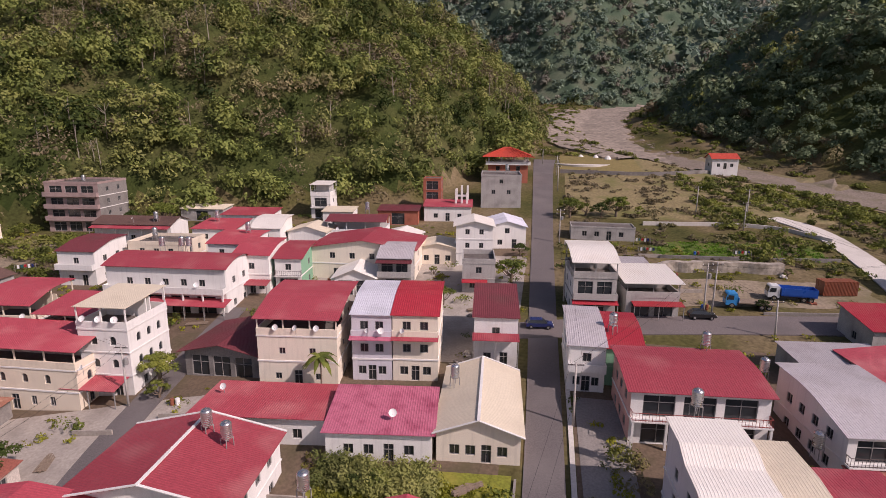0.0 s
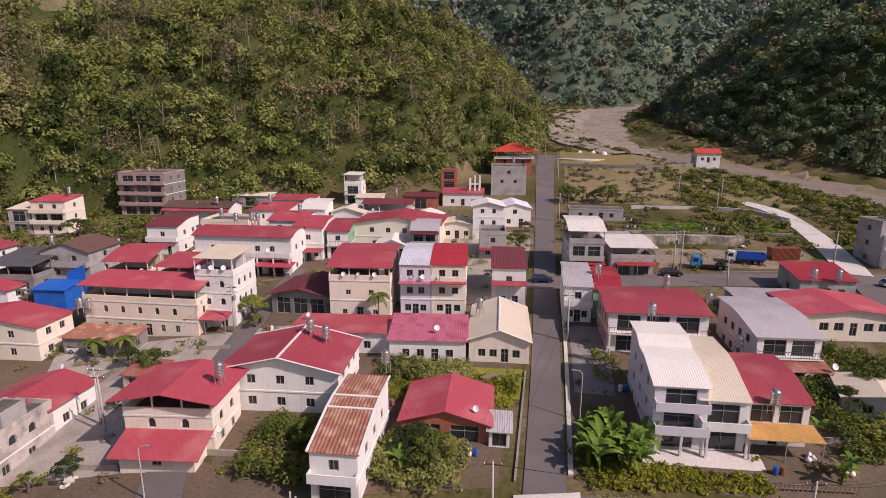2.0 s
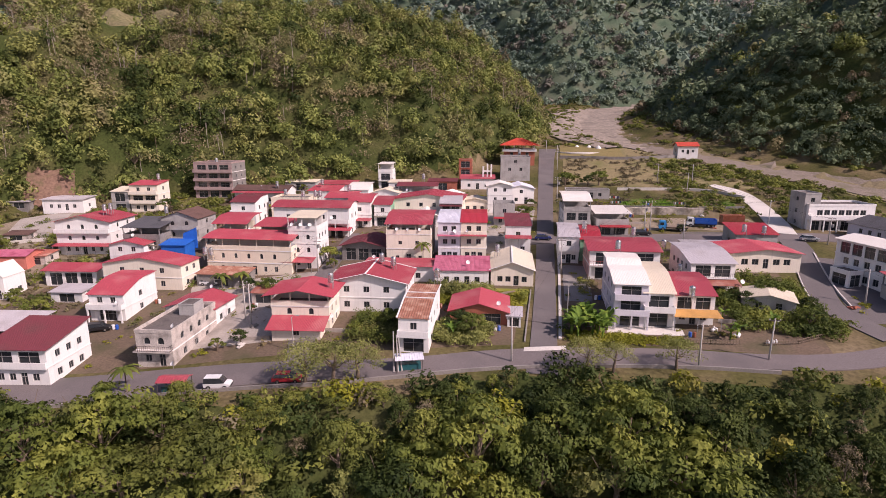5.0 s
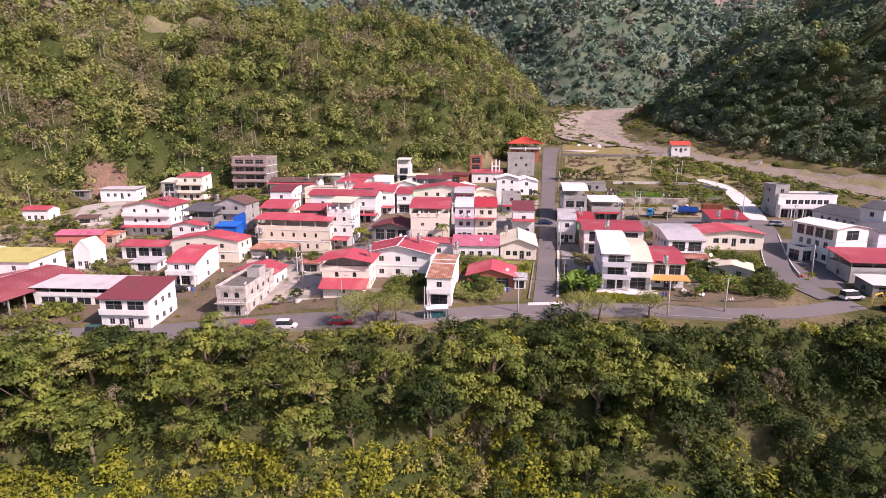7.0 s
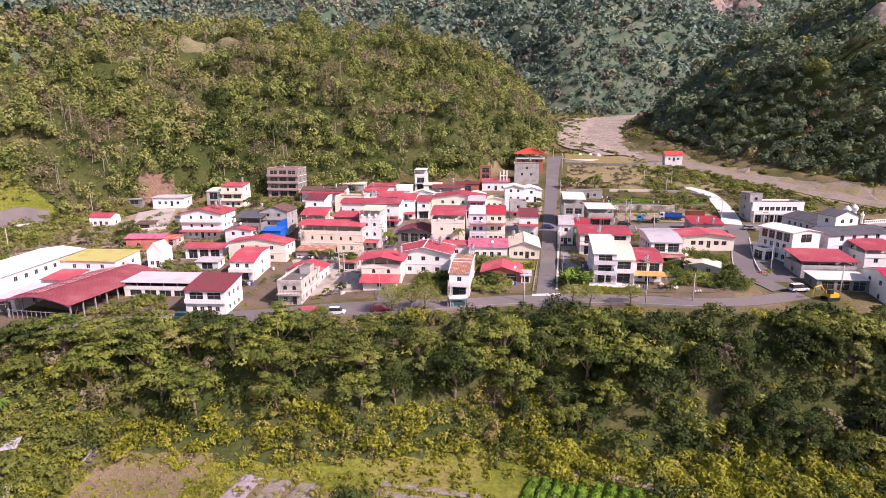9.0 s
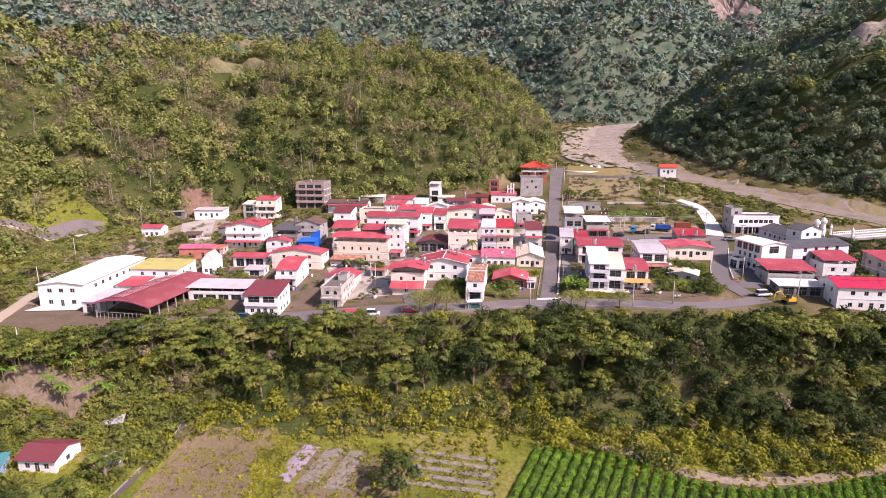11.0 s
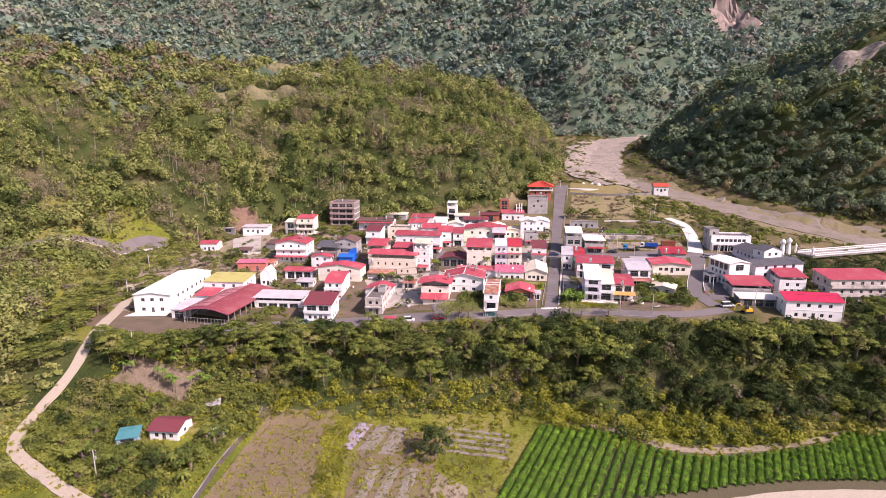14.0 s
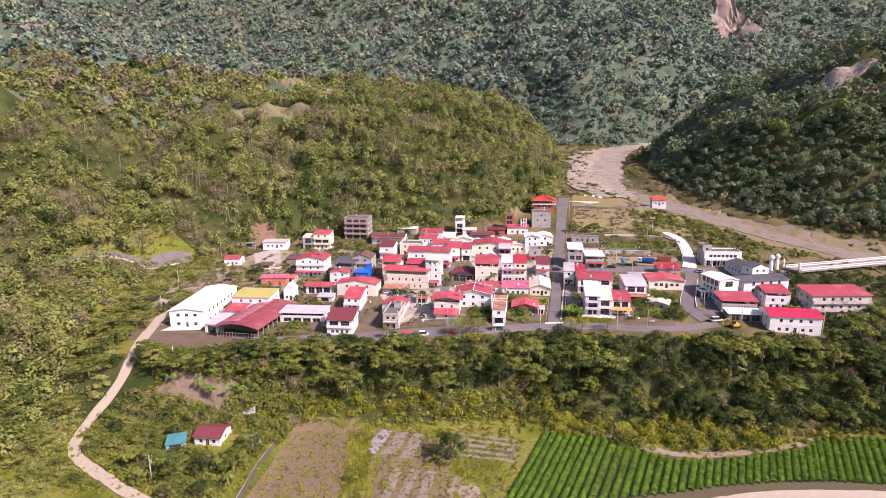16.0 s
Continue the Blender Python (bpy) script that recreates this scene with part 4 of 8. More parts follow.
def hill_woods():
    hills = lambda x, y: np.maximum(depth_in(x, y, LEFT), depth_in(x, y, RIGHT))
    way = lambda x, y: np.hypot(x + 40, y - 60)
    bed = lambda x, y: seg_dist(x, y, [(125, 572), (88, 543), (54, 508), (32, 455), (21, 400), (17, 340), (23, 285)], False) > np.interp(y, [400, 480, 560], [29, 25, 14])
    wild = lambda x, y: in_sight(x, y) & clear_of(x, y) & below_brow(x, y) & (np.hypot(x + 168, y - 99) > 5.5) & (seg_dist(x, y, HILLROAD, False) > 4) & (seg_dist(x, y + 5, HILLROAD, False) > 4)
    near = lambda x, y: wild(x, y) & (hills(x, y) > -1.5) & (way(x, y) < 290) & (depth_in(x, y, RIGHT) < -1.5)
    mid = lambda x, y: wild(x, y) & ((hills(x, y) > 1) | (y > 515)) & (way(x, y) >= 285) & (way(x, y) < 560) & (depth_in(x, y, RIGHT) < -1.5) & bed(x, y)

    def sort_of(x, y, lush=0.0):
        """0 green, 1 dry, 2 light, 3 dark: in drifts, with some single trees between."""
        one = np.sin(x * 7.1 + y * 3.3) + np.sin(x * 3.7 - y * 5.9)
        left = (x < -110) * .25 + (x < -185) * .25
        k = np.where(waves(y, x + 30, 43) + .45 * one > .70 - lush, 3, 0)
        k = np.where(waves(x, y + 40, 57) + .5 * one > .75 - left + lush, 2, k)
        return np.where(waves(x + 9, y, 71) - .45 * one > .72 - .6 * left + lush, 1, k)

    kinds = ((HILLLEAF, "dense green trees covering the", 1.0), (DRYLEAF, "grey-brown half-bare trees on the", .72), (LIGHTLEAF, "light yellow-green trees on the", 1.0), (DARKLEAF, "dark green trees on the", 1.0))
    for i, (mat, word, thick) in enumerate(kinds):
        p = spots_grid(3.75, -340, 300, -140, 360, near, 1)
        p = p[sort_of(p[:, 0], p[:, 1]) == i]
        r = np.random.default_rng(2 + i).choice((1.7, 2.2, 2.6, 3.2, 4.2, 5.4), len(p), p=(.16, .2, .22, .22, .14, .06))
        scatter_stuff("hillside_trees", on_ground(p, 1.0), r, 100 * thick, .42 * thick, mat, word + " near hillsides", "woods", 3 + i, 1.5, -.1, .26, 4, .3)
        p = spots_grid(6.0, -640, 420, 120, 640, mid, 4)
        p = p[sort_of(p[:, 0], p[:, 1]) == i]
        r = np.random.default_rng(5 + i).choice((2.6, 3.2, 4.2, 5.6), len(p), p=(.28, .32, .28, .12))
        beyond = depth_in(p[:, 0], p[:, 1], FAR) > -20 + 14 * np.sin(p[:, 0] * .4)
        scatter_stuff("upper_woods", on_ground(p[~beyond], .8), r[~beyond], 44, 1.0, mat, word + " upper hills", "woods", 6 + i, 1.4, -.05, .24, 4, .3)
        # from the valley head on, the leaf colours carry painted haze
        scatter_stuff("valley_head_woods", on_ground(p[beyond], .8), r[beyond], 46, 1.0, (HAZYLEAF, HAZYDRY, HAZYLIGHT, HAZYDARK)[i], word + " slopes at the head of the valley", "woods", 16 + i, 1.4, -.05, .24, 4, .3)
        for step, lo, hi, per, size in ((4.6, 0, 290, 130, .46), (6.4, 285, 640, 40, 1.0)):
            p = spots_grid(step, 30, 520, 60, 760, lambda x, y: (depth_in(x, y, RIGHT) > -3) & in_sight(x, y) & below_brow(x, y) & clear_of(x, y) & (way(x, y) >= lo) & (way(x, y) < hi), 11)
            p = p[sort_of(p[:, 0], p[:, 1], .45) == i]
            r = np.random.default_rng(12 + i).choice((.45, .6, .75, 1.0), len(p), p=(.3, .35, .25, .1)) * step
            # this slope's shade is also painted into its leaf colour
            scatter_stuff("shaded_hill_woods", on_ground(p, .8), r, per, size, (SHADELEAF, DRYLEAF, HILLLEAF, SHADELEAF)[i], ("dense dark green woods", "brownish dry trees", "lighter green trees", "deep green woods")[i] + " on the shaded hill", "woods", 13 + i, 1.3, -.1, .26, 4, .3)
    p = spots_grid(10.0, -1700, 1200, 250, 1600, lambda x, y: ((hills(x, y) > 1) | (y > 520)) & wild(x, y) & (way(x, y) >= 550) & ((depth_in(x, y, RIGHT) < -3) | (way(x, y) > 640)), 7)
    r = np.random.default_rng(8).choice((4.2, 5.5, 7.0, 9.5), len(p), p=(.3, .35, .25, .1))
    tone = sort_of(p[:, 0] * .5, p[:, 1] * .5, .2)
    # mountain woods all take the leaf colours with haze painted in
    for i, mat in enumerate((HAZYLEAF, HAZYDRY, HAZYLIGHT, HAZYDARK)):
        scatter_stuff("far_woods", on_ground(p[tone == i], .5), r[tone == i], 14, 2.6, mat, ("distant haze-tinted grey-green", "distant haze-tinted brownish", "distant haze-tinted light green", "distant haze-tinted dark blue-green")[i] + " wooded mountain slopes", "woods", 9 + i, 1.2, 0, .24, 3, .25)
    # pale leafless trunks that stand between the dry trees
    p = spots_in(2800, -330, 60, 60, 360, lambda x, y: near(x, y) & (hills(x, y) > 6), 41)
    p = p[sort_of(p[:, 0], p[:, 1]) == 1]
    g, rng = Geo(), np.random.default_rng(42)
    for x, y in p:
        z, tall = ground_z(x, y), rng.uniform(6.5, 11)
        a, b = rng.normal(0, .5, 2)
        g.tube([(x, y, z), (x + a, y + b, z + tall)], [.17, .07], 4, False)
        for _ in range(3):
            c = rng.normal(0, 1.1, 2)
            k = rng.uniform(.45, .8)
            g.tube([(x + a * k, y + b * k, z + tall * k), (x + a * k + c[0], y + b * k + c[1], z + tall * (k + .25))], [.08, .03], 3, False)
    tagged(part("bare_trunks", g, DEADWOOD), "pale grey trunks and limbs of leafless trees", "woods", kind="stuff")


def scarp_edge(x):
    return float(np.interp(x, EDGE_X, EDGE_Y))


def scarp_woods():
    green, dark, olive, dry = "leafy green tree with layered spreading branches", "dark green tree with a dense crown", "olive-green tree with an open crown", "half-bare tree with dry grey-brown foliage"
    kinds = [(4.8, 5.6, 2.6, 30, 96, .19, LEAF, .30, green), (3.8, 6.4, 1.6, 28, 84, .185, DARKLEAF, .75, dark), (5.6, 5.0, 3.0, 32, 100, .195, OLIVELEAF, .26, olive), (3.4, 6.6, 1.4, 26, 90, .165, OLIVELEAF, .75, olive),
             (4.4, 5.2, 2.2, 28, 92, .185, LEAF, .34, green), (3.0, 5.6, 1.4, 24, 90, .165, LIGHTLEAF, .75, "small tree with yellow-green foliage"), (3.0, 5.4, 1.6, 20, 62, .13, DRYLEAF, .85, dry), (4.2, 6.0, 2.4, 30, 90, .19, DARKLEAF, .40, dark)]
    models = [tree_model(100 + i, r, t, k, b, per, s, mat, False, lay, lab) for i, (r, t, k, b, per, s, mat, lay, lab) in enumerate(kinds)]
    rng = np.random.default_rng(21)
    used = set()
    n = 0
    placed = []
    tall_at = [(-127, 9), (-119, 8), (-111, 7), (-104, 5.5), (-97, 6), (-90, 5), (-80, 6), (-70, 5), (56, 8), (64, 9), (88, 9), (106, 7), (115, 5)]   # big trees that stand up over the road edge
    for tries in range(14000):
        x = rng.uniform(-150, 165)
        d = rng.uniform(1.8, np.interp(x, [-112, -95, -80, -20, 0, 6], [8, 12, 16.5, 17.5, 22, 28]))
        if tries < len(tall_at):
            x, d = tall_at[tries]
        y = scarp_edge(x) - d
        if not in_sight(np.array(x), np.array(y)) or any((x - a) ** 2 + (y - b) ** 2 < q * q for a, b, q in placed):
            continue
        if seg_dist(np.array(x), np.array(y), TRACK, False) < 4:
            continue
        k = int(rng.choice(8, p=(.07, .31, .05, .06, .07, .05, .09, .30) if x > 0 else ((.18, .14, .16, .14, .13, .08, .09, .08) if x > -35 else (.18, .03, .22, .18, .12, .17, .09, .01))))
        s = rng.uniform(.75, 1.3) * (1.05 if x > -20 else .88)
        if tries < len(tall_at):
            s, k = rng.uniform(1.0, 1.2), (0, 2, 4, 7)[tries % 4]
        elif d < 6:
            s *= .5 + .07 * d
        if x > -45:
            s = max(.3, min(s, (22 * float(smooth(d / 27)) + (1.6 if x < 52 else 3.2)) / 8.2))
        if d > 20:
            s *= .7
        placed.append((x, y, 2.75 * s + .2))
        m = pose(x, y, ground_z(x, y), 0, 0, rng.uniform(0, 360)) @ Matrix.Diagonal((s, s, s * rng.uniform(.85, 1.2), 1))
        if k not in used:
            used.add(k)
            models[k].matrix_basis = m
        else:
            copy_thing(models[k], m)
        n += 1
        if n >= 205:
            break
    # umbrella-shaped trees on both sides of the farm track
    m_ = 0
    for tries in range(3000):
        x, y = rng.uniform(-225, -146), rng.uniform(-100, 22)
        if not in_sight(np.array(x), np.array(y)) or seg_dist(np.array(x), np.array(y), TRACK, False) < 5.5 or any((x - a) ** 2 + (y - b) ** 2 < q * q for a, b, q in placed) or built(np.array(x), np.array(y), 3.0):
            continue
        placed.append((x, y, 5.2))
        s = rng.uniform(.7, 1.1)
        copy_thing(models[(0, 2, 4, 2, 5)[m_ % 5]], pose(x, y, ground_z(x, y), 0, 0, rng.uniform(0, 360)) @ Matrix.Diagonal((s, s, s * rng.uniform(.8, 1.0), 1)))
        m_ += 1
        if m_ >= 40:
            break
    drop = lambda x, y: np.interp(x, EDGE_X, EDGE_Y) - y
    bank = lambda x, y: (drop(x, y) > .6) & (drop(x, y) < np.interp(x, [-120, -100, -82, -40, -10, 2, 29, 59, 79, 98, 140], [5, 9, 21, 22, 28, 33, 39, 40, 35, 29, 26])) & in_sight(x, y) & (seg_dist(x, y, TRACK, False) > 3.5) & (depth_in(x, y, LEFT) < 0)
    tone = lambda x, y: np.where((drop(x, y) > np.where(x < 4, 15.5, 25)) & (waves(x, y, 9) > -.6), 1.0, waves(x, y, 17) + .45 * smooth((-x - 5) / 35))
    # most shrubs take the dark leaves, which paints shade between the crowns
    for i, (mat, lo, hi, label) in enumerate(((DARKLEAF, -9, .5, "thick green shrubs and creepers on the steep bank"), (OLIVELEAF, .5, .8, "olive-green shrubs on the steep bank"), (WEED, .8, 1.2, "yellow-green bushes on the steep bank"), (DRYLEAF, 1.2, 9, "dry brown shrubs on the steep bank"))):
        p = spots_grid(2.7, -240, 200, -110, 40, lambda x, y: bank(x, y) & (tone(x, y) > lo) & (tone(x, y) <= hi), 31)
        r = np.random.default_rng(32).uniform(1.0, 2.9, len(p))
        scatter_stuff("slope_undergrowth", on_ground(p, .0), r, 125, .25, mat, label, "undergrowth", 33 + i)


# ---- roads ----
ribbon("street", [(1, 18, 5.0), (1, 27, 4.4), (.6, 60, 4.2), (-.2, 90, 4.6), (-1.2, 143, 5.2), (-2.4, 219, 7.5), (-2, 236, 9)], ASPHALT, "narrow worn asphalt village street running uphill", "street")
ribbon("lower_road", [(-112, -8, 6.5), (-90, -1, 7), (-66, 6.5, 8.2), (-45, 11, 7), (-22.5, 16, 5), (-3.5, 23, 5.6), (21, 26.8, 5.2), (34, 27, 4.6), (48, 29, 4.6), (62, 36, 4.6)], ROADPALE, "worn grey asphalt road along the terrace edge", "road", lift=.17)
ribbon("upper_road", [(-6, 82.5, 5), (3, 85, 6), (12, 87.5, 6.2), (36, 91.5, 6.5), (60, 94.5, 7), (90, 99, 7), (109, 105.4, 7)], ROADPALE, "wider asphalt road with faded edge lines", "road", lift=.18)
ribbon("side_road", [(62, 93, 6), (60.5, 81, 6), (54.5, 58, 5.2), (53, 48, 5), (58, 38, 5)], ASPHALT, "asphalt lane beside the school", "road", lift=.2)
ribbon("left_lane", [(-36, 14, 5), (-41, 24, 4.5), (-45, 35, 4), (-49, 50, 4), (-51, 66, 4), (-53, 84, 3.5)], ASPHALT, "narrow asphalt lane between the houses", "road", lift=.2)
ribbon("concrete_ramp", [(62, 98, 6.5), (64, 108, 6), (65.3, 128, 5.5), (64.5, 146, 5.5), (58, 156, 4)], PALE, "pale concrete ramp climbing to the embankment", "ramp", lift=.25)
ribbon("dirt_track", [(-176, 24, 3.6), (-163, 8, 4), (-154, -15, 4.2), (-145, -30, 3.8), (-144, -40, 3.4), (-146.5, -47, 3.4), (-142, -58, 3.4), (-137.6, -63, 3.4), (-130, -66.8, 3.4), (-119, -70.6, 3.4), (-105.5, -75, 3.2), (-92, -77, 3), (-78, -80, 3)], PATHDIRT, "pale dirt farm track winding down the slope", "track", lift=.45, edge=.5)
ribbon("hill_road", [(-268, 24, 4.5), (-239, 34, 4.5), (-221, 47, 5), (-209, 65, 5), (-197, 71.5, 4)], ROADPALE, "hillside road with a low guard wall", "road", lift=.4)

# ---- houses, front rows first ----
H = {}
# white walls; the lilac tone of their plaster is painted shade
H["w3"] = house("three-storey white house with a corrugated cream roof", 12.8, 36.4, 5.8, 13.4, 7.9, rot=4, wall="shaded_white", roof="white", kind="bx", rise=1.9, floors=3, front=(-1, -1, -1), left=(3, 3, 3), right=(0, 0, 1), over=.3, win=(.9, 1.1), balcony=((1, 1.6, True), (2, 1.2, True)), profile=([(-.3, 7.8), (4.5, 9.2), (7.5, 9.4), (9.5, 10.3), (13.8, 10.4)], "y"))
H["w3b"] = house("white house extension with a long cream corrugated roof", 17.9, 36.8, 5.1, 13, 6.4, rot=4, wall="white", roof="cream", kind="bx", rise=2.4, floors=2, front=(-1, -1), right=(1, 1), left=(0, 0), over=.3, balcony=((1, 1.2, True),))
H["redright"] = house("two-storey house with a crimson corrugated roof and ochre awning", 23.1, 38.6, 7.1, 10, 5.6, rot=5, wall="sheet", roof="red", kind="bx", rise=1.5, floors=2, front=(2, -2), right=(1, 2), left=(1, 1), over=.35, awnings=((2.9, 3.0, .5, -.4, 7.6, "ochre"),))
H["tile"] = house("narrow white house with a curved brown clay tile roof", -22.5, 21.5, 5.0, 14, 6.0, rot=4, wall="white", roof="tile", kind="bx", rise=1.6, floors=2, front=(-1, 1), right=(3, 3), left=(1, 1), over=.2, pitch=.42, balcony=((1, .9, True),), cap=True)
H["creamfl"] = house("cream three-storey house with arched windows and an open roof terrace", -47.0, 25.2, 10.4, 7.5, 7.3, rot=8, wall="cream", roof="red", kind="gy", rise=.9, floors=2, open_top=2.3, front=(2, 2), right=(2, 2), left=(1, 1), arch=True, win=(.9, 1.2), over=1.2, awnings=())
H["creamannex"] = house("low cream annexe under a sloping crimson sheet roof", -45.6, 22.2, 8.6, 3.0, 2.5, rot=8, wall="cream", roof="red", kind="fx", rise=1.0, floors=1, front=(1,), right=(0,), left=(-1,), over=.9, bands=False, door=False)
H["gable"] = house("large white house with a crimson gable roof and white ridge trim", -40.3, 34.6, 15.2, 11, 6.0, rot=6, wall="white", roof="red", kind="gy", rise=1.75, floors=2, front=(3, 3), right=(3, 3), left=(2, 2), over=.6, cap=True, door=False, win=(1.15, 1.2))
H["shed"] = house("open farm shed with a crimson gable roof", -16.0, 32.8, 10.4, 9.4, 2.7, rot=5, wall="brick", roof="red", kind="gy", rise=1.5, floors=1, front=(-2,), right=(1,), left=(1,), over=.5, bands=False, category="shed", name="shed")
H["cream1"] = house("single-storey house with a pale cream gable roof", -10.7, 51.6, 8.9, 15.5, 3.6, rot=5, wall="cream", roof="cream", kind="gy", rise=1.6, floors=1, front=(3,), right=(2,), left=(2,), over=.45, cap=True, bands=False)
H["magenta"] = house("low house with a faded magenta sheet roof", -22.4, 49.6, 11.4, 8, 3.6, rot=8, wall="white", roof="magenta", kind="fx", rise=1.1, floors=1, front=(3,), right=(1,), left=(1,), over=.4, bands=False)
H["barn"] = house("open-fronted barn with a dark maroon hipped sheet roof", -48.4, 63, 10.8, 11, 3.8, rot=2, wall="dark", roof="maroon", kind="gy", rise=1.2, floors=1, front=(-3,), right=(2,), left=(1,), over=.8, bands=False, category="barn", name="barn")
H["lowred"] = house("low annexe with a flat crimson sheet roof", -38.5, 50.0, 16.0, 8.0, 3.4, rot=7, wall="white", roof="red", kind="rx", rise=.2, floors=1, front=(2,), right=(1,), left=(1,), over=.5, bands=False)
H["cream3"] = house("cream three-storey house with a red roof over an open terrace", -36.8, 62.0, 10.6, 12, 9.5, rot=7.5, wall="cream", roof="red", kind="bx", rise=1.5, floors=2, open_top=2.5, front=(2, 2), right=(2, 2), left=(1, 1), win=(.85, .9), over=.4)
H["twow"] = house("white three-storey row house with a pale grey roof", -24.9, 65.2, 5.3, 11, 9.4, rot=7.5, wall="shaded_white", roof="blue", kind="bx", rise=1.4, floors=3, front=(2, 2, 2), left=(1, 1, 1), right=(0, 0, 0), over=.25, awnings=((6.6, 1.3, .35, -.2, 5.4, "magenta"),), balcony=((2, .5, True),))
H["twor"] = house("cream three-storey row house with a bright red roof", -19.5, 65.9, 6.0, 11, 9.4, rot=7.5, wall="cream", roof="bright", kind="bx", rise=1.4, floors=3, front=(2, 2, 2), left=(0, 0, 0), right=(1, 1, 1), over=.25, awnings=((6.6, 1.3, .35, -.1, 6.1, "red"),), balcony=((2, .5, True),))
H["redcorr"] = house("narrow grey two-storey house with stacked red ribbed roofs", -9.4, 71.4, 6.0, 12, 7.4, rot=6, wall="sheet", roof="maroon", kind="fx", rise=1.2, floors=2, front=(1, 1), right=(2, 1), left=(1, 1), over=.3, awnings=((5.0, 1.6, .5, -.2, 6.2, "red"),), bands=False)
H["corner"] = house("white corner house with a grey sheet roof beside the street", 3.3, 67.4, 4.6, 12, 6.4, rot=2, wall="white", roof="grey", kind="bx", rise=1.2, floors=2, front=(2, 1), left=(3, 3), right=(0, 0), over=.25, balcony=((1, 1.0, True),))
H["cornerred"] = house("low house with a bright red sheet roof", 8.2, 69.4, 4.6, 10, 5.4, rot=2, wall="green", roof="bright", kind="bx", rise=1.4, floors=2, front=(1, 1), left=(0, 0), right=(1, 1), over=.3)
H["redlong"] = house("two-storey house with a wide crimson corrugated roof and balcony", 9.7, 58.0, 14.6, 9.5, 6.5, rot=5, wall="white", side_wall="pink", roof="red", kind="bx", rise=1.0, floors=2, front=(-3, -3), left=(3, 3), right=(2, 2), over=.5, balcony=((1, 1.1, False),), rail=IRONRED)
H["greylong"] = house("long white house with a grey sheet roof and striped awning", 29.3, 54.2, 8.6, 13, 6.0, rot=7, wall="white", roof="grey", kind="bx", rise=1.5, floors=2, front=(-1, -2), left=(4, 4), right=(2, 2), over=.4, awnings=((2.8, 3.0, .7, -.3, 9, "rust"),), balcony=((1, .8, False),))
H["redwide"] = house("single-storey cream house with a wide crimson gable roof", 40.3, 66.4, 14.6, 11, 3.6, rot=7, z=3.9, wall="cream", roof="red", kind="gy", rise=.9, floors=1, front=(4,), right=(2,), left=(2,), over=.6, bands=False, win=(1.4, 1.3), below=3.5)
H["redsmall"] = house("small grey block house with a red ribbed roof", 46.0, 83.5, 9.8, 8, 3.8, rot=6, wall="grey", roof="bright", kind="fx", rise=1.4, floors=1, front=(2,), right=(1,), left=(1,), over=.4, bands=False)
H["greyflatr"] = house("low shed with a flat pale grey roof", 33.0, 72.5, 12.0, 7.0, 3.2, rot=7, wall="grey", roof="grey", kind="fx", rise=.5, floors=1, front=(1,), right=(1,), left=(1,), over=.3, bands=False)
H["whitesmall"] = house("low shed with a pale cream sheet roof", 37.0, 46.5, 8.5, 7.0, 2.8, rot=-14, wall="grey", roof="cream", kind="gy", rise=.9, floors=1, front=(1,), right=(1,), left=(2,), over=.4, bands=False, category="shed", name="shed")
H["white3r"] = house("three-storey grey house with a white sheet roof over a terrace", 4.6, 89.8, 7.0, 10, 9.5, rot=6, wall="grey", side_wall="white", roof="white", kind="bx", rise=1.4, floors=2, open_top=2.7, front=(-1, -2), left=(2, 2), right=(1, 1), over=.4, awnings=((3.1, 1.6, .4, -.2, 7.2, "bright"),), balcony=((1, 1.0, True),))
H["whitecan"] = house("low shop under a large white sheet canopy roof", 13.3, 91.0, 8.6, 9, 6.0, rot=8, wall="grey", roof="white", kind="fx", rise=.8, floors=1, open_top=2.6, front=(-2,), left=(1,), right=(1,), over=.6, bands=False, awnings=((2.8, 1.8, .3, .8, 9.0, "bright"),))
H["oldR"] = house("old single-storey grey concrete house with a flat roof", 5.6, 131.5, 14.6, 6, 3.0, rot=1, wall="grey", kind="flat", floors=1, front=(3,), right=(1,), left=(1,), bands=False, deck_wall=.25)
H["yel"] = house("small concrete house with a yellow-green roof terrace", -15.0, 96.8, 6.0, 8, 5.6, rot=8, wall="grey", kind="flat", floors=2, front=(1, 1), right=(1, 1), left=(1, 1), deck_wall=.9, awnings=((2.6, 1.2, .3, -.1, 4.6, "bright"),))
H["wgable2"] = house("tall narrow white house with a pale sheet gable roof", -18.5, 110.5, 7.6, 9, 8.6, rot=9, wall="white", roof="white", kind="gy", rise=1.0, floors=3, front=(1, 2, 2), right=(2, 2, 2), left=(1, 1, 1), over=.6, win=(.9, 1.1))
H["blueroof"] = house("low house with a pale blue gable sheet roof", -13.0, 122.0, 8.5, 12, 5.2, rot=9, wall="white", roof="blue", kind="gy", rise=1.2, floors=2, front=(1, 1), right=(2, 2), left=(1, 1), over=.4, bands=False)
H["templegrey"] = house("bare grey concrete building with a flat roof", -19.0, 156.8, 11.4, 14, 9.0, rot=6, wall="grey", kind="flat", floors=3, front=(0, 2, 1), right=(2, 2, 2), left=(1, 1, 1), deck_wall=.5, bands=False)
H["redbackflat"] = house("white bungalow with a red sheet roof", -32.2, 141.3, 12.4, 8, 4.0, rot=7, wall="white", roof="red", kind="fx", rise=.8, floors=1, front=(2,), right=(1,), left=(1,), over=.4, bands=False)
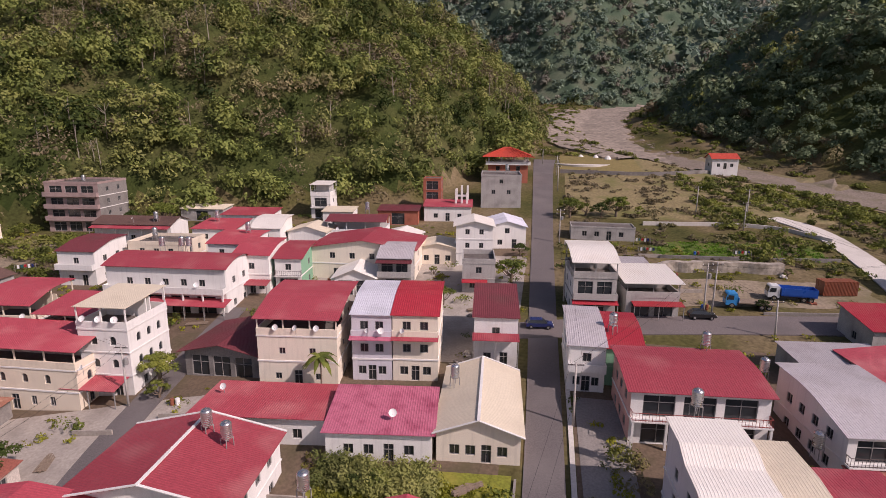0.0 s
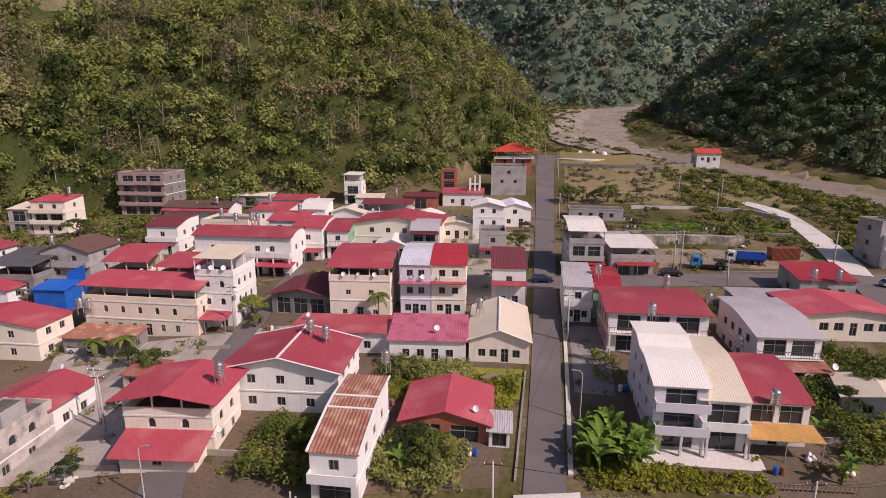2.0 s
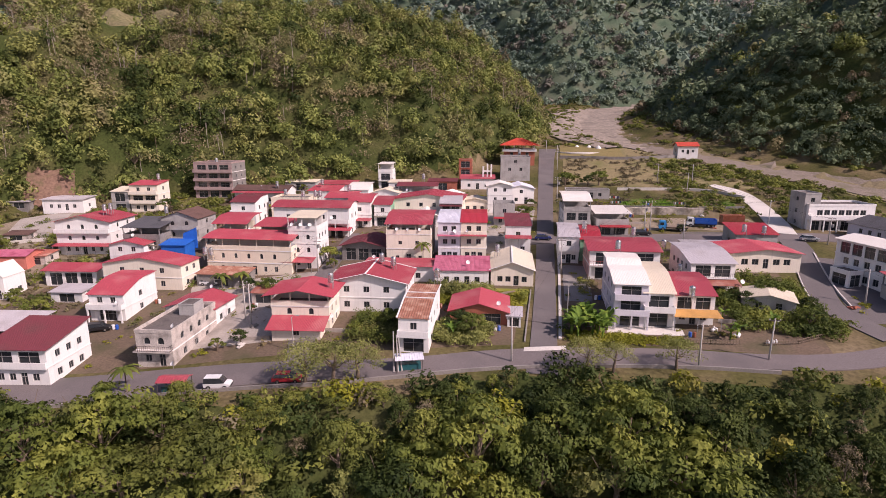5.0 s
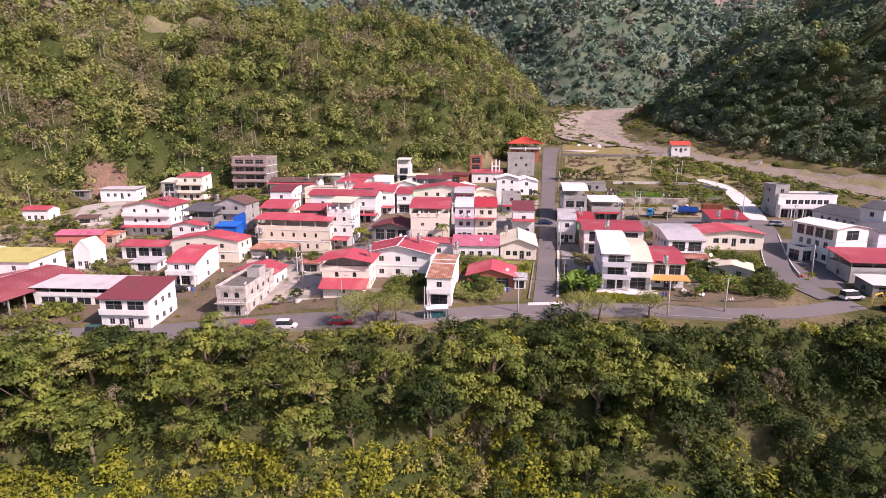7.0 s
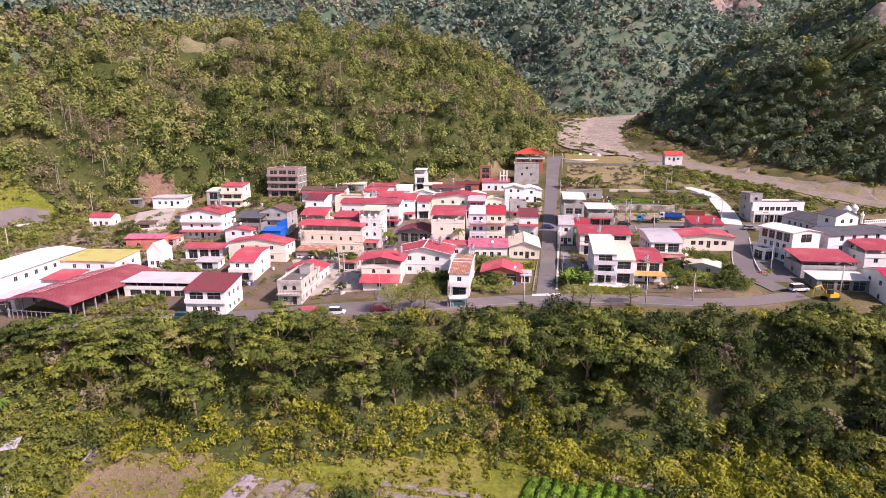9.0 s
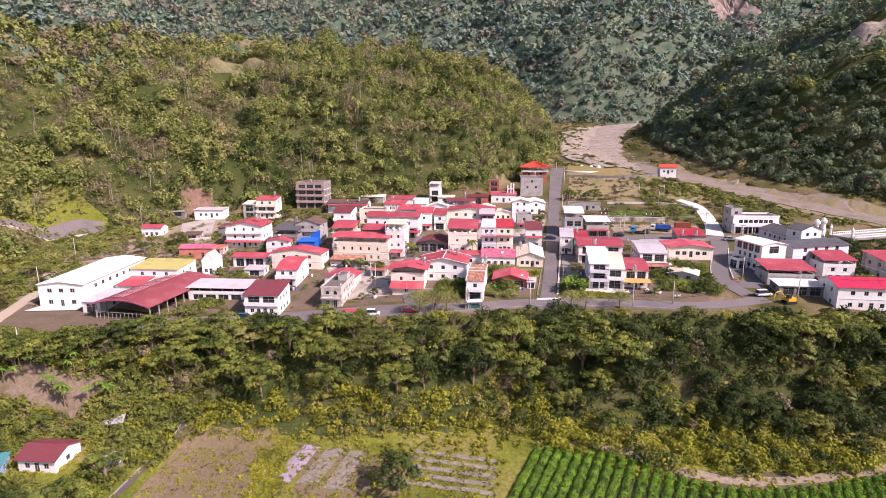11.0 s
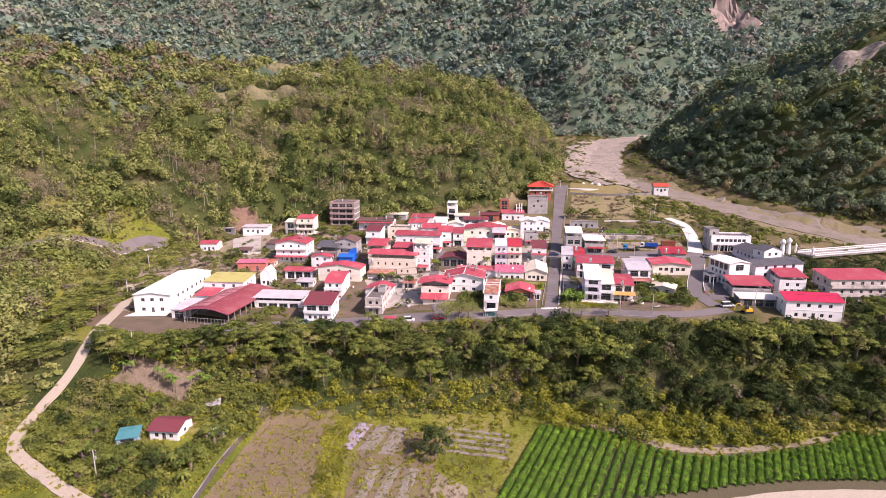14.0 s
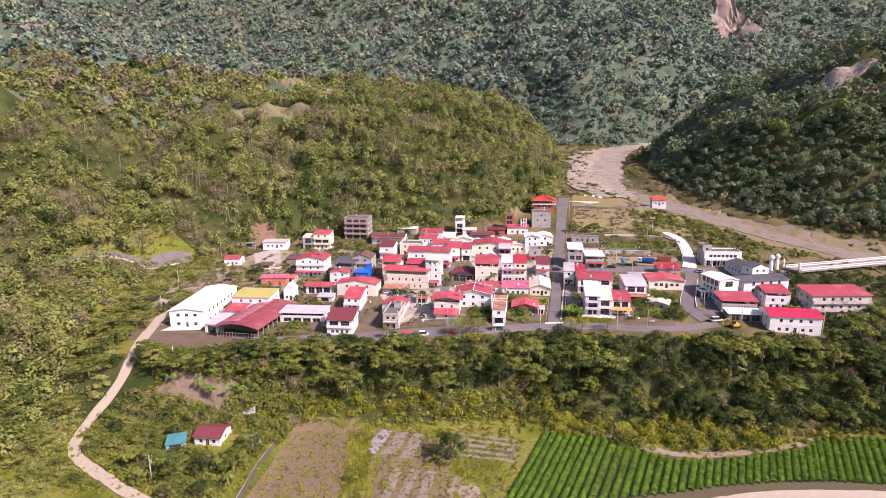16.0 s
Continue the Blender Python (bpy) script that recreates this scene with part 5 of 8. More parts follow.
H["tower"] = house("slim white three-storey house with open galleries", -63.6, 140.0, 5.4, 7, 9.2, rot=7, wall="white", roof="white", kind="fx", rise=.4, floors=2, open_top=3.0, front=(-1, -1), right=(1, 1), left=(1, 1), over=.2, balcony=((1, .9, False),))
H["brown4"] = house("four-storey grey building with dark galleried balconies", -127.0, 119.3, 14.2, 12, 12.4, rot=8, wall="mauve", side_wall="dark", kind="flat", floors=4, front=(-3, -3, -3, -3), right=(2, 2, 2, 2), left=(1, 1, 1, 1), balcony=((1, 1.0, True), (2, 1.0, True), (3, 1.0, True)), deck_wall=.5)
H["yel3"] = house("three-storey cream house with a red roof and tiled galleries", -137.0, 98.6, 9.4, 8, 9.0, rot=10, wall="cream", side_wall="cream", roof="red", kind="fx", rise=.9, floors=3, front=(2, -2, 2), right=(1, 1, 1), left=(1, 1, 1), over=.3, balcony=((1, 1.0, True), (2, 1.0, True)))
H["yel3b"] = house("grey annexe with a cream sheet roof", -143.2, 97.4, 5.8, 7, 7.0, rot=10, wall="grey", roof="cream", kind="fx", rise=1.0, floors=2, front=(-1, -1), right=(0, 0), left=(1, 1), over=.3)
H["wbred"] = house("long white two-storey house with an arched crimson roof", -75.0, 79.8, 21.6, 10, 8.2, rot=5, wall="white", roof="red", kind="arc", rise=1.5, floors=2, front=(-4, 5), right=(2, 2), left=(1, 1), over=.5, balcony=((1, 1.2, True),), awnings=((3.0, 2.8, .6, 8, 22.5, "red"),))
H["greenside"] = house("narrow house with a red roof and a green side wall", -49.6, 91.8, 5.0, 10, 6.6, rot=8, wall="white", side_wall="green", roof="red", kind="bx", rise=1.2, floors=2, front=(-1, 1), right=(1, 1), left=(1, 1), over=.4, balcony=((1, .8, False),))
H["widegab"] = house("wide white house with a low crimson gable roof", -46.0, 99.6, 21.0, 14, 6.4, rot=4, wall="cream", roof="red", kind="gy", rise=1.6, floors=2, front=(3, 4), right=(2, 2), left=(1, 1), over=.5, door=False)
H["greybal"] = house("two-storey house with a grey sheet roof and red awning", -30.4, 94.2, 6.2, 9, 6.8, rot=8, wall="grey", roof="grey", kind="bx", rise=1.1, floors=2, front=(-1, -2), right=(1, 1), left=(1, 1), over=.3, balcony=((1, .9, True),), awnings=((6.4, 1.4, .3, -.2, 6.4, "maroon"),))
H["hip"] = house("small pavilion with a pale blue hipped roof", -38.0, 91.8, 7.4, 7.4, 3.6, rot=10, wall="white", roof="white", kind="gy", rise=1.5, floors=1, front=(-2,), right=(1,), left=(1,), over=.6, bands=False)
H["lowgab"] = house("low white house with a pale gable roof", -27.0, 110.0, 9.0, 8, 3.8, rot=7, wall="cream", roof="cream", kind="gy", rise=.9, floors=1, front=(2,), right=(1,), left=(1,), over=.5, bands=False)
H["whs"] = house("low house with a white sheet roof", -37.0, 113.6, 8.4, 8, 4.8, rot=-8, wall="white", roof="white", kind="gy", rise=1.1, floors=1, front=(1,), right=(1,), left=(1,), over=.4, bands=False)
H["redbk"] = house("white house with a dark red roof over an open floor", -49.5, 117.2, 13.0, 9, 6.4, rot=8, wall="white", roof="maroon", kind="gx", rise=.9, floors=1, open_top=3.0, front=(2,), right=(1,), left=(1,), over=.5)
H["whm"] = house("house with a large white sheet roof", -63.5, 108.4, 6.4, 8, 7.0, rot=7, wall="white", roof="white", kind="bx", rise=1.6, floors=2, front=(1, 1), right=(1, 1), left=(1, 1), over=.4)
H["whm2"] = house("low house with a cream gable roof", -57.0, 112.5, 8.6, 8, 5.2, rot=5, wall="white", roof="cream", kind="gy", rise=1.2, floors=1, front=(1,), right=(1,), left=(1,), over=.5, bands=False)
H["redbk2"] = house("low house with a flat red sheet roof", -80.5, 124.0, 12.5, 8, 4.8, rot=8, wall="white", roof="red", kind="fx", rise=.7, floors=1, front=(2,), right=(1,), left=(1,), over=.4, bands=False)
H["redfl"] = house("two-storey white house with a red sheet roof", -77.0, 107.0, 9.6, 9, 6.6, rot=7, wall="white", roof="red", kind="fx", rise=.8, floors=2, front=(2, 2), right=(1, 1), left=(1, 1), over=.4)
H["redfl2"] = house("two-storey house with a red sheet roof and white tanks", -67.0, 97.5, 9.0, 9, 6.8, rot=7, wall="white", roof="red", kind="bx", rise=1.0, floors=2, front=(2, 2), right=(1, 2), left=(1, 1), over=.4)
H["rednb"] = house("narrow white house with a crimson curved roof", -56.8, 90.0, 6.6, 9, 7.6, rot=7, wall="white", roof="red", kind="bx", rise=1.3, floors=2, front=(2, 1), right=(2, 1), left=(1, 1), over=.4, awnings=((2.8, 2.2, .5, -1, 6.8, "red"),))
H["darklong"] = house("long house with a weathered brown and cream sheet roof", -107.0, 112.3, 19.0, 8, 5.0, rot=7, wall="white", roof="brown", kind="gx", rise=1.3, floors=1, front=(4,), right=(1,), left=(1,), over=.5, bands=False, awnings=((4.6, 1.8, .5, -.3, 19.2, "red"),))
H["flatl1"] = house("two-storey tan house with a flat roof terrace", -85.0, 97.0, 12.0, 9, 5.8, rot=7, wall="tan", kind="flat", floors=2, front=(3, 3), right=(2, 2), left=(1, 1), deck_wall=.7)
H["brownroof"] = house("white two-storey house with a brown pitched roof", -93.6, 88.4, 7.6, 10, 7.0, rot=6, wall="white", roof="maroon", kind="bx", rise=1.4, floors=2, front=(1, 1), right=(2, 2), left=(1, 1), over=.3, balcony=((1, 1.0, True),))
H["greygab"] = house("grey three-storey house with a dark gable roof and balconies", -100.6, 66.4, 10.2, 10, 8.8, rot=7, wall="grey", roof="brown", kind="gy", rise=1.8, floors=3, front=(2, 2, 2), right=(1, 1, 1), left=(1, 1, 1), over=.4, arch=True, balcony=((1, 1.0, True), (2, 1.0, True)))
H["greyroof"] = house("unpainted two-storey house with a slate-grey roof", -106.6, 59.6, 9.8, 10, 8.4, rot=7, wall="dark", roof="slate", kind="fx", rise=1.2, floors=2, open_top=2.8, front=(2, -2), right=(2, 2), left=(1, 1), over=.4, balcony=((1, 1.2, False),))
H["redup"] = house("house with a crimson roof over an open terrace", -83.0, 63.4, 8.6, 9, 9.0, rot=7, wall="tan", roof="red", kind="bx", rise=1.4, floors=2, open_top=2.8, front=(2, 2), right=(1, 1), left=(1, 1), over=.4)
H["tanarch"] = house("long tan house with arched windows and a red-roofed gallery", -78.4, 53.0, 21.0, 7, 8.8, rot=3.5, wall="tan", roof="red", kind="bx", rise=.7, floors=2, open_top=2.8, front=(5, 5), right=(2, 2), left=(1, 1), arch=True, win=(.8, 1.25), over=.7, over_front=.5)
H["white4"] = house("tall white house with arched windows and a roofed terrace", -59.4, 57.3, 6.9, 8.6, 12.4, rot=5, wall="white", roof="cream", kind="fx", rise=.5, floors=3, open_top=3.0, front=(1, 2, 2), right=(2, 3, 3), left=(1, 1, 1), arch=True, win=(.85, 1.2), over=.2, awnings=((3.0, 3.2, .6, -1.0, 6.5, "red"),))
H["tanback"] = house("tan upper house with a crimson sheet roof", -70.2, 61.4, 8.8, 7.5, 9.2, rot=5, wall="tan", roof="red", kind="fx", rise=.9, floors=2, open_top=2.4, front=(2, 2), right=(1, 1), left=(1, 1), over=.4)
H["tan2"] = house("long cream house with a crimson gable roof", -97.6, 42.4, 18.8, 7.5, 6.0, rot=5, wall="cream", roof="red", kind="gy", rise=1.5, floors=2, front=(3, 3), right=(2, 2), left=(1, 1), over=.4, door=False)
H["mono"] = house("white house with a steep crimson mono-pitch roof", -87.6, 27.6, 7.2, 11, 5.6, rot=7, wall="white", roof="red", kind="bx", rise=1.9, floors=2, front=(-1, 2), right=(1, 1), left=(1, 1), over=.3, balcony=((1, 1.1, True),))
H["darkflat"] = house("weathered flat-roofed concrete house with arched side windows", -64.6, 12.6, 6.2, 15, 5.9, rot=7, wall="worn", kind="flat", floors=2, front=(1, 2), right=(3, 4), left=(1, 1), arch=True, deck_wall=.55, balcony=((1, 1.0, False),))
H["redshedL"] = house("low white house with a red gable roof", -70.2, 27.2, 9.8, 8, 4.0, rot=4, wall="white", roof="red", kind="gy", rise=1.3, floors=1, front=(2,), right=(2,), left=(1,), over=.5, bands=False)
H["whiteL"] = house("large white two-storey villa with a red gable roof", -127.5, 60.0, 14.6, 12, 9.0, rot=10, wall="white", roof="red", kind="gy", rise=1.6, floors=3, front=(4, 3, 3), right=(2, 3, 2), left=(1, 1, 1), arch=True, win=(.9, 1.2), over=.6, balcony=((2, .8, True),), awnings=((3.1, 1.8, .5, -.4, 15, "red"),))
H["whiteLb"] = house("white annexe with a crimson sheet roof", -107.0, 55.0, 9.0, 8, 5.6, rot=8, wall="white", roof="red", kind="gy", rise=1.0, floors=2, front=(1, 2), right=(1, 2), left=(1, 1), over=.5)
H["bung"] = house("low bungalow with a crimson roof over an open porch", -113.0, 42.0, 12.4, 7, 3.8, rot=8, wall="white", roof="red", kind="gx", rise=.9, floors=1, front=(-3,), right=(1,), left=(1,), over=.7, bands=False)
H["pinkL"] = house("salmon-red outbuilding with a pink sheet roof", -139.5, 47.0, 12.8, 7, 3.9, rot=14, wall="salmon", roof="magenta", kind="gx", rise=.9, floors=1, front=(1,), right=(1,), left=(1,), over=.4, bands=False)
H["hutL"] = house("small white house with a red roof below the hill", -174.0, 67.6, 8.6, 6, 4.2, rot=12, z=1.9, wall="white", roof="red", kind="gx", rise=1.0, floors=1, front=(2,), right=(1,), left=(1,), over=.4, bands=False)
H["lowwhiteL"] = house("long low white building with a flat grey roof", -166, 92.6, 13.6, 7, 3.8, rot=12, z=6.8, wall="white", roof="grey", kind="fx", rise=.4, floors=1, front=(3,), right=(1,), left=(1,), over=.5, bands=False)
H["lowflat"] = house("low white building with an open flat-roofed terrace", -109.4, 12.0, 18.4, 9, 4.0, rot=9, wall="white", roof="grey", kind="fx", rise=.3, floors=1, open_top=1.9, front=(-4,), right=(2,), left=(1,), over=.6, deck_wall=.8)
H["darkred2"] = house("white two-storey house with a maroon sheet roof", -84.6, 4.0, 10.0, 10, 6.3, rot=9, wall="white", roof="maroon", kind="fx", rise=1.6, floors=2, front=(3, -2), right=(3, 3), left=(1, 1), over=.5, balcony=((1, .5, True),))
H["bigwhite"] = house("big white hall with a broad low white roof", -151.2, -1.8, 13.8, 36, 7.2, rot=13, wall="white", roof="white", kind="gy", rise=.9, floors=2, front=(2, 3), right=(6, 7), left=(6, 6), over=.5, win=(1.4, 1.3), bands=False)
H["yellowroof"] = house("hall wing with a mustard-yellow sheet roof", -136.0, 18.4, 16.6, 11.5, 6.4, rot=8, wall="white", roof="yellow", kind="fx", rise=.8, floors=2, front=(3, 3), right=(2, 2), left=(1, 1), over=.4)
H["school"] = house("three-storey white school building with a white roof", 66.4, 57.6, 8.8, 12.4, 9.0, rot=23, wall="white", roof="white", kind="gy", rise=.8, floors=3, front=(1, 0, -1), left=(4, 4, -4), right=(2, 2, 2), over=.4, win=(1.2, 1.4))
H["schoolback"] = house("two-storey white school wing with arcaded ground floor", 69.5, 103.4, 17.5, 9, 6.8, rot=9, wall="white", kind="flat", floors=2, front=(-6, 7), right=(2, 2), left=(1, 1), deck_wall=.6, balcony=((1, 1.6, True),), win=(1.6, 1.4))
H["schoolmid"] = house("grey-roofed white school block", 76.4, 60.6, 21.5, 11, 8.4, rot=25, wall="shaded_white", kind="gx", floors=3, front=(4, 4, 4), right=(2, 2, 2), left=(2, 2, 2), deck_wall=.9, win=(1.3, 1.5), roof="slate", rise=1.3)
H["schoollong"] = house("long two-storey school block with a dark gable roof", 84.2, 79.2, 11.5, 22, 6.4, rot=16, z=3.4, wall="shaded_white", roof="slate", kind="gy", rise=1.8, floors=2, front=(2, 2), right=(6, 6), left=(6, 6), over=.5)
H["canopyr"] = house("open-sided hall with a red sheet roof", 65.6, 47.6, 13.2, 9, 5.0, rot=6, wall="grey", roof="red", kind="fx", rise=1.2, floors=1, open_top=2.2, front=(3,), right=(1,), left=(1,), over=.6, bands=False)
H["redc2"] = house("white house with a red roof over an open upper floor", 83.4, 55.4, 9.2, 9, 7.0, rot=6, wall="white", roof="red", kind="fx", rise=1.2, floors=2, open_top=2.2, front=(2, 2), right=(1, 1), left=(1, 1), over=.5)
H["hotpink"] = house("large white house with a vivid pink-red hipped roof", 79.0, 34.0, 17.5, 11, 6.6, rot=4, wall="white", roof="pink", kind="gx", rise=1.6, floors=2, front=(4, 4), right=(2, 2), left=(2, 2), over=.5)
# a white block; worn plaster puts the grey of its shade into the walls
H["redfar"] = house("long white three-storey block with a red roof", 98.6, 51.5, 23, 10, 9.4, rot=14, wall="worn", roof="red", kind="fx", rise=1.4, floors=3, front=(5, 5, 5), right=(2, 2, 2), left=(2, 2, 2), over=.5, balcony=((1, .8, True), (2, .8, True)))
H["farm"] = house("small farmhouse with a maroon gable roof", -102.8, -52.3, 8.2, 7.2, 3.2, rot=8, wall="white", roof="maroon", kind="gx", rise=1.3, floors=1, front=(2,), right=(1,), left=(1,), over=.6, bands=False, name="farmhouse")


# ---- yards, fields and banks ----
def quad(x0, x1, y0, y1):
    return [(x0, y0), (x1, y0), (x1, y1), (x0, y1)]


patch("yard_soil", [(-112, 0), (-4, 27), (-4, 128), (-112, 120)], DIRT, "bare trodden soil and rubble between the houses", "yard", .07, n=44)
patch("yard_concrete", [(-60, 18), (-37, 24), (-40, 60), (-80, 48)], YARDTAN, "stained concrete yard", "yard", .12, n=14)
patch("yard_concrete", [(-34, 70), (-4, 72), (-4, 118), (-60, 118)], YARDTAN, "stained concrete yard", "yard", .12, n=20)
patch("yard_soil", [(4, 30), (46, 30), (52, 82), (4, 82)], DIRT, "bare trodden soil with weeds", "yard", .07, n=26)
patch("yard_concrete", [(4.6, 46), (10, 46), (10, 66), (4.2, 66)], CONCRETE, "stained concrete parking pad", "yard", .13, n=10)
patch("street_apron", [(-2.2, 24.6), (4.6, 26.2), (4.6, 27.6), (-2.2, 26)], PALE, "pale concrete apron where the street meets the road", "apron", .24, n=10)
patch("yard_concrete", [(11.6, 33.4), (24.6, 34.2), (24.6, 37), (12, 36.4)], PALE, "pale concrete forecourt", "yard", .13, n=12)
patch("truck_yard", [(24, 97), (58, 101), (58, 112), (24, 110)], TANDIRT, "pale gravel truck yard", "yard", .12, n=16, rim=1.0)
patch("grass_plot", [(-22.5, 41.0), (-2.6, 43.0), (-2.6, 50.6), (-23, 49.0)], material("grass_plot", (.20, .215, .030), .95, .35, 3, .4, .4, .5, tint=(.28, .25, .05)), "overgrown green vegetable plot", "garden", .16, n=14)
patch("garden_plot", [(23, 122), (58, 124), (60, 134), (23, 132)], material("garden_green", (.085, .13, .02), .95, .4, 3, .4, .3, .5, tint=(.16, .15, .04)), "green vegetable terrace", "garden", .14, n=16, rim=.8)
patch("upper_yard", [(-168, 86), (-153.3, 64.5), (-141.7, 69.6), (-157.6, 97)], YARDTAN, "grey concrete yard above the houses", "yard", .25, n=12)
wall_line("yard_wall", [(-154.5, 63.5), (-148, 66), (-141, 69)], 1.0, .3, PALE, "pale yard wall", "wall", below=2)
patch("soil_cut", [(-173, 92), (-162, 100), (-165, 107), (-177, 99)], REDSOIL, "bare reddish-brown soil cut at the foot of the hill", "bank", .5, n=12, rim=2.0)
CLEARING = material("clearing_grass", (.19, .165, .085), .95, .4, .8, .45, .12, .5, tint=(.11, .115, .045))
DRYBANK = material("dry_bank", (.205, .165, .095), .95, .35, 1.2, .4, .1, .4, tint=(.17, .15, .065))


def clearing(cx, cy, a, b, mat, label, lift):
    """An oval of open ground with a wandering rim."""
    g = Geo()
    R, S = 7, 26
    for k in range(R + 1):
        for i in range(S):
            w = 6.28319 * i / S
            q = k / R * (1.08 + .3 * noise.noise(Vector((math.cos(w) * 1.6 + cx, math.sin(w) * 1.6, cy * .1))))
            x, y = cx + a * q * math.cos(w), cy + b * q * math.sin(w)
            g.v.append((x, y, ground_z(x, y) + lift * (1 if k < R else -1)))
    for k in range(R):
        for i in range(S):
            g.f.append((k * S + i, k * S + S + i, k * S + S + (i + 1) % S, k * S + (i + 1) % S))
    return tagged(part("hill_clearing", g.weld(), mat), label, "clearing", kind="structure")


for (cx, cy, a, b), mat, label in zip(CLEARINGS, (CLEARING, CLEARING, CLEARING, TANDIRT, REDSOIL, SCREE, SCREE, ROCK), ("dry pale grass clearing high on the hill",) * 3 + ("bare tan soil clearing on the hill", "bare reddish soil on the hilltop", "reddish landslide scar on the far mountain", "bare brown cliff of an old landslide", "grey rocky slide on the wooded hill")):
    clearing(cx, cy, a, b, mat, label, 4.0 if cy > 1000 else (1.2 if cy > 270 else .5))
ribbon("river_flat", [(56, 262, 36), (84, 208, 44), (118, 174, 50), (160, 146, 54), (230, 118, 60), (300, 100, 60)], DRYBANK, "dry grassy flat beside the river channel", "river bank", lift=.35, step=4, edge=8)
patch("palm_clearing", [(-131, -40), (-104, -37), (-103, -27), (-127, -29)], material("palm_soil", (.20, .15, .105), .95, .3, 1.6, .4, .3, .35, tint=(.12, .10, .045)), "bare brown clearing under young palms", "clearing", .15, n=12, rim=2.0)
patch("left_ground", [(-200, 10), (-112, 0), (-112, 120), (-165, 92)], TANDIRT, "dry tan ground and grass at the village edge", "yard", .05, n=44)
patch("hall_front", [(-166, -15), (-120, -17), (-119, -3), (-160, 3)], DIRT, "trodden brown ground before the halls", "yard", .2, n=16, rim=1.5)
patch("hall_terrace", [(-152.6, -6.2), (-136.8, -2.6), (-137.9, 1.0), (-151.4, -2.1)], PALE, "pale concrete terrace before the big hall", "terrace", .5, n=10)
patch("hall_yard", [(-166, 2), (-152.5, -2), (-160, 36), (-176, 30)], TANDIRT, "bare tan yard beside the big hall", "yard", .3, n=14, rim=1.0)
patch("school_yard", [(55.5, 44), (64, 44), (69, 78), (60.5, 80)], ASPHALT, "dark asphalt school yard", "yard", .1, n=14)
patch("terrace_soil", [(5, 150), (72, 152), (78, 240), (6, 246)], material("dry_grass", (.25, .20, .10), .95, .35, 1.5, .45, .12, .4, tint=(.125, .135, .035)), "dry grass and brown soil terraces", "terrace", .10, n=30)
patch("playing_ground", [(4, 212), (34, 214), (34, 250), (4, 250)], material("lawn_dry", (.24, .19, .075), .95, .3, 2, .3, .2, .3, tint=(.17, .15, .05)), "dry lawn round the plaza", "lawn", .16, n=16)

# river bed
ribbon("river_bed", [(125, 572, 16), (88, 543, 26), (54, 508, 38), (32, 455, 50), (21, 400, 58), (17, 340, 54), (23, 285, 44), (32, 258, 38), (40, 244, 30)], ROCK, "pale dry river bed of stones and gravel", "river bed", lift=.9, step=5, edge=7)
ribbon("gravel_channel", [(40, 272, 22), (62, 246, 22), (82, 225, 24), (122, 184, 26), (160, 160, 27), (200, 139, 28), (300, 105, 30)], GRAVEL, "brown gravel channel of the dry river", "river bed", lift=.65, step=4, edge=9)


def stones(name, n, box, keep, size, seed, label):
    rng = np.random.default_rng(seed)
    p = spots_in(n, *box, keep, seed)
    q = on_ground(p, .1)
    base = np.array([(1, 0, 0), (0, 1, 0), (-1, 0, 0), (0, -1, 0), (0, 0, 1), (0, 0, -.6)])
    faces = np.array([(0, 1, 4, 4), (1, 2, 4, 4), (2, 3, 4, 4), (3, 0, 4, 4)])
    k = len(q)
    s = size * rng.pareto(2.2, k).clip(.25, 4)
    rough_ = rng.uniform(.6, 1.3, (k, 6, 1))
    a = rng.uniform(0, 6.28, k)
    rot = np.stack([np.stack([np.cos(a), -np.sin(a), 0 * a], 1), np.stack([np.sin(a), np.cos(a), 0 * a], 1), np.stack([0 * a, 0 * a, .4 + 0 * a], 1)], 1)
    co = np.einsum("kij,knj->kni", rot, base[None] * rough_) * s[:, None, None] + q[:, None, :]
    g = Geo()
    vs = co.reshape(-1, 3)
    fs = []
    for i in range(k):
        o = 6 * i
        fs += [(o, o + 1, o + 4), (o + 1, o + 2, o + 4), (o + 2, o + 3, o + 4), (o + 3, o, o + 4)]
    me = bpy.data.meshes.new(name)
    me.from_pydata(vs.tolist(), [], fs)
    me.materials.append(ROCK)
    return tagged(new(name, me), label, "stones", kind="stuff")


stones("river_stones", 30000, (-14, 300, 90, 540), lambda x, y: ((seg_dist(x, y, RIVER, False) < 15) | ((y > 262) & (seg_dist(x, y, [(88, 543), (54, 508), (32, 455), (21, 400), (17, 340), (23, 285)], False) < 25))) & in_sight(x, y), .5, 51, "scattered grey boulders on the dry river bed")

wall_line("retaining_wall", [(4, 209), (42, 206), (70, 224)], 1.4, .5, WALL["dark"], "dark stone retaining wall of the terrace", below=1)
wall_line("retaining_wall", [(24, 145.5), (54, 148), (64, 137)], .9, .5, PALE, "pale concrete retaining wall", below=1)
wall_line("retaining_wall", [(24, 121.5), (46, 122.5), (60, 124)], .7, .4, WALL["dark"], "dark stone garden wall", below=1)
wall_line("rock_cut", [(22.5, 112.5), (25, 114.6), (28, 114.0), (31, 115.6), (34, 114.9), (38, 116), (42, 115.2), (46, 116)], 2.0, 1.6, PALEROCK, "pale eroded rock face behind the truck yard", "bank", step=1.5)
wall_line("street_wall", [(3.7, 30), (3.7, 47), (3.5, 66), (3.1, 80)], .22, .55, PALE, "low concrete kerb wall along the street", "kerb")
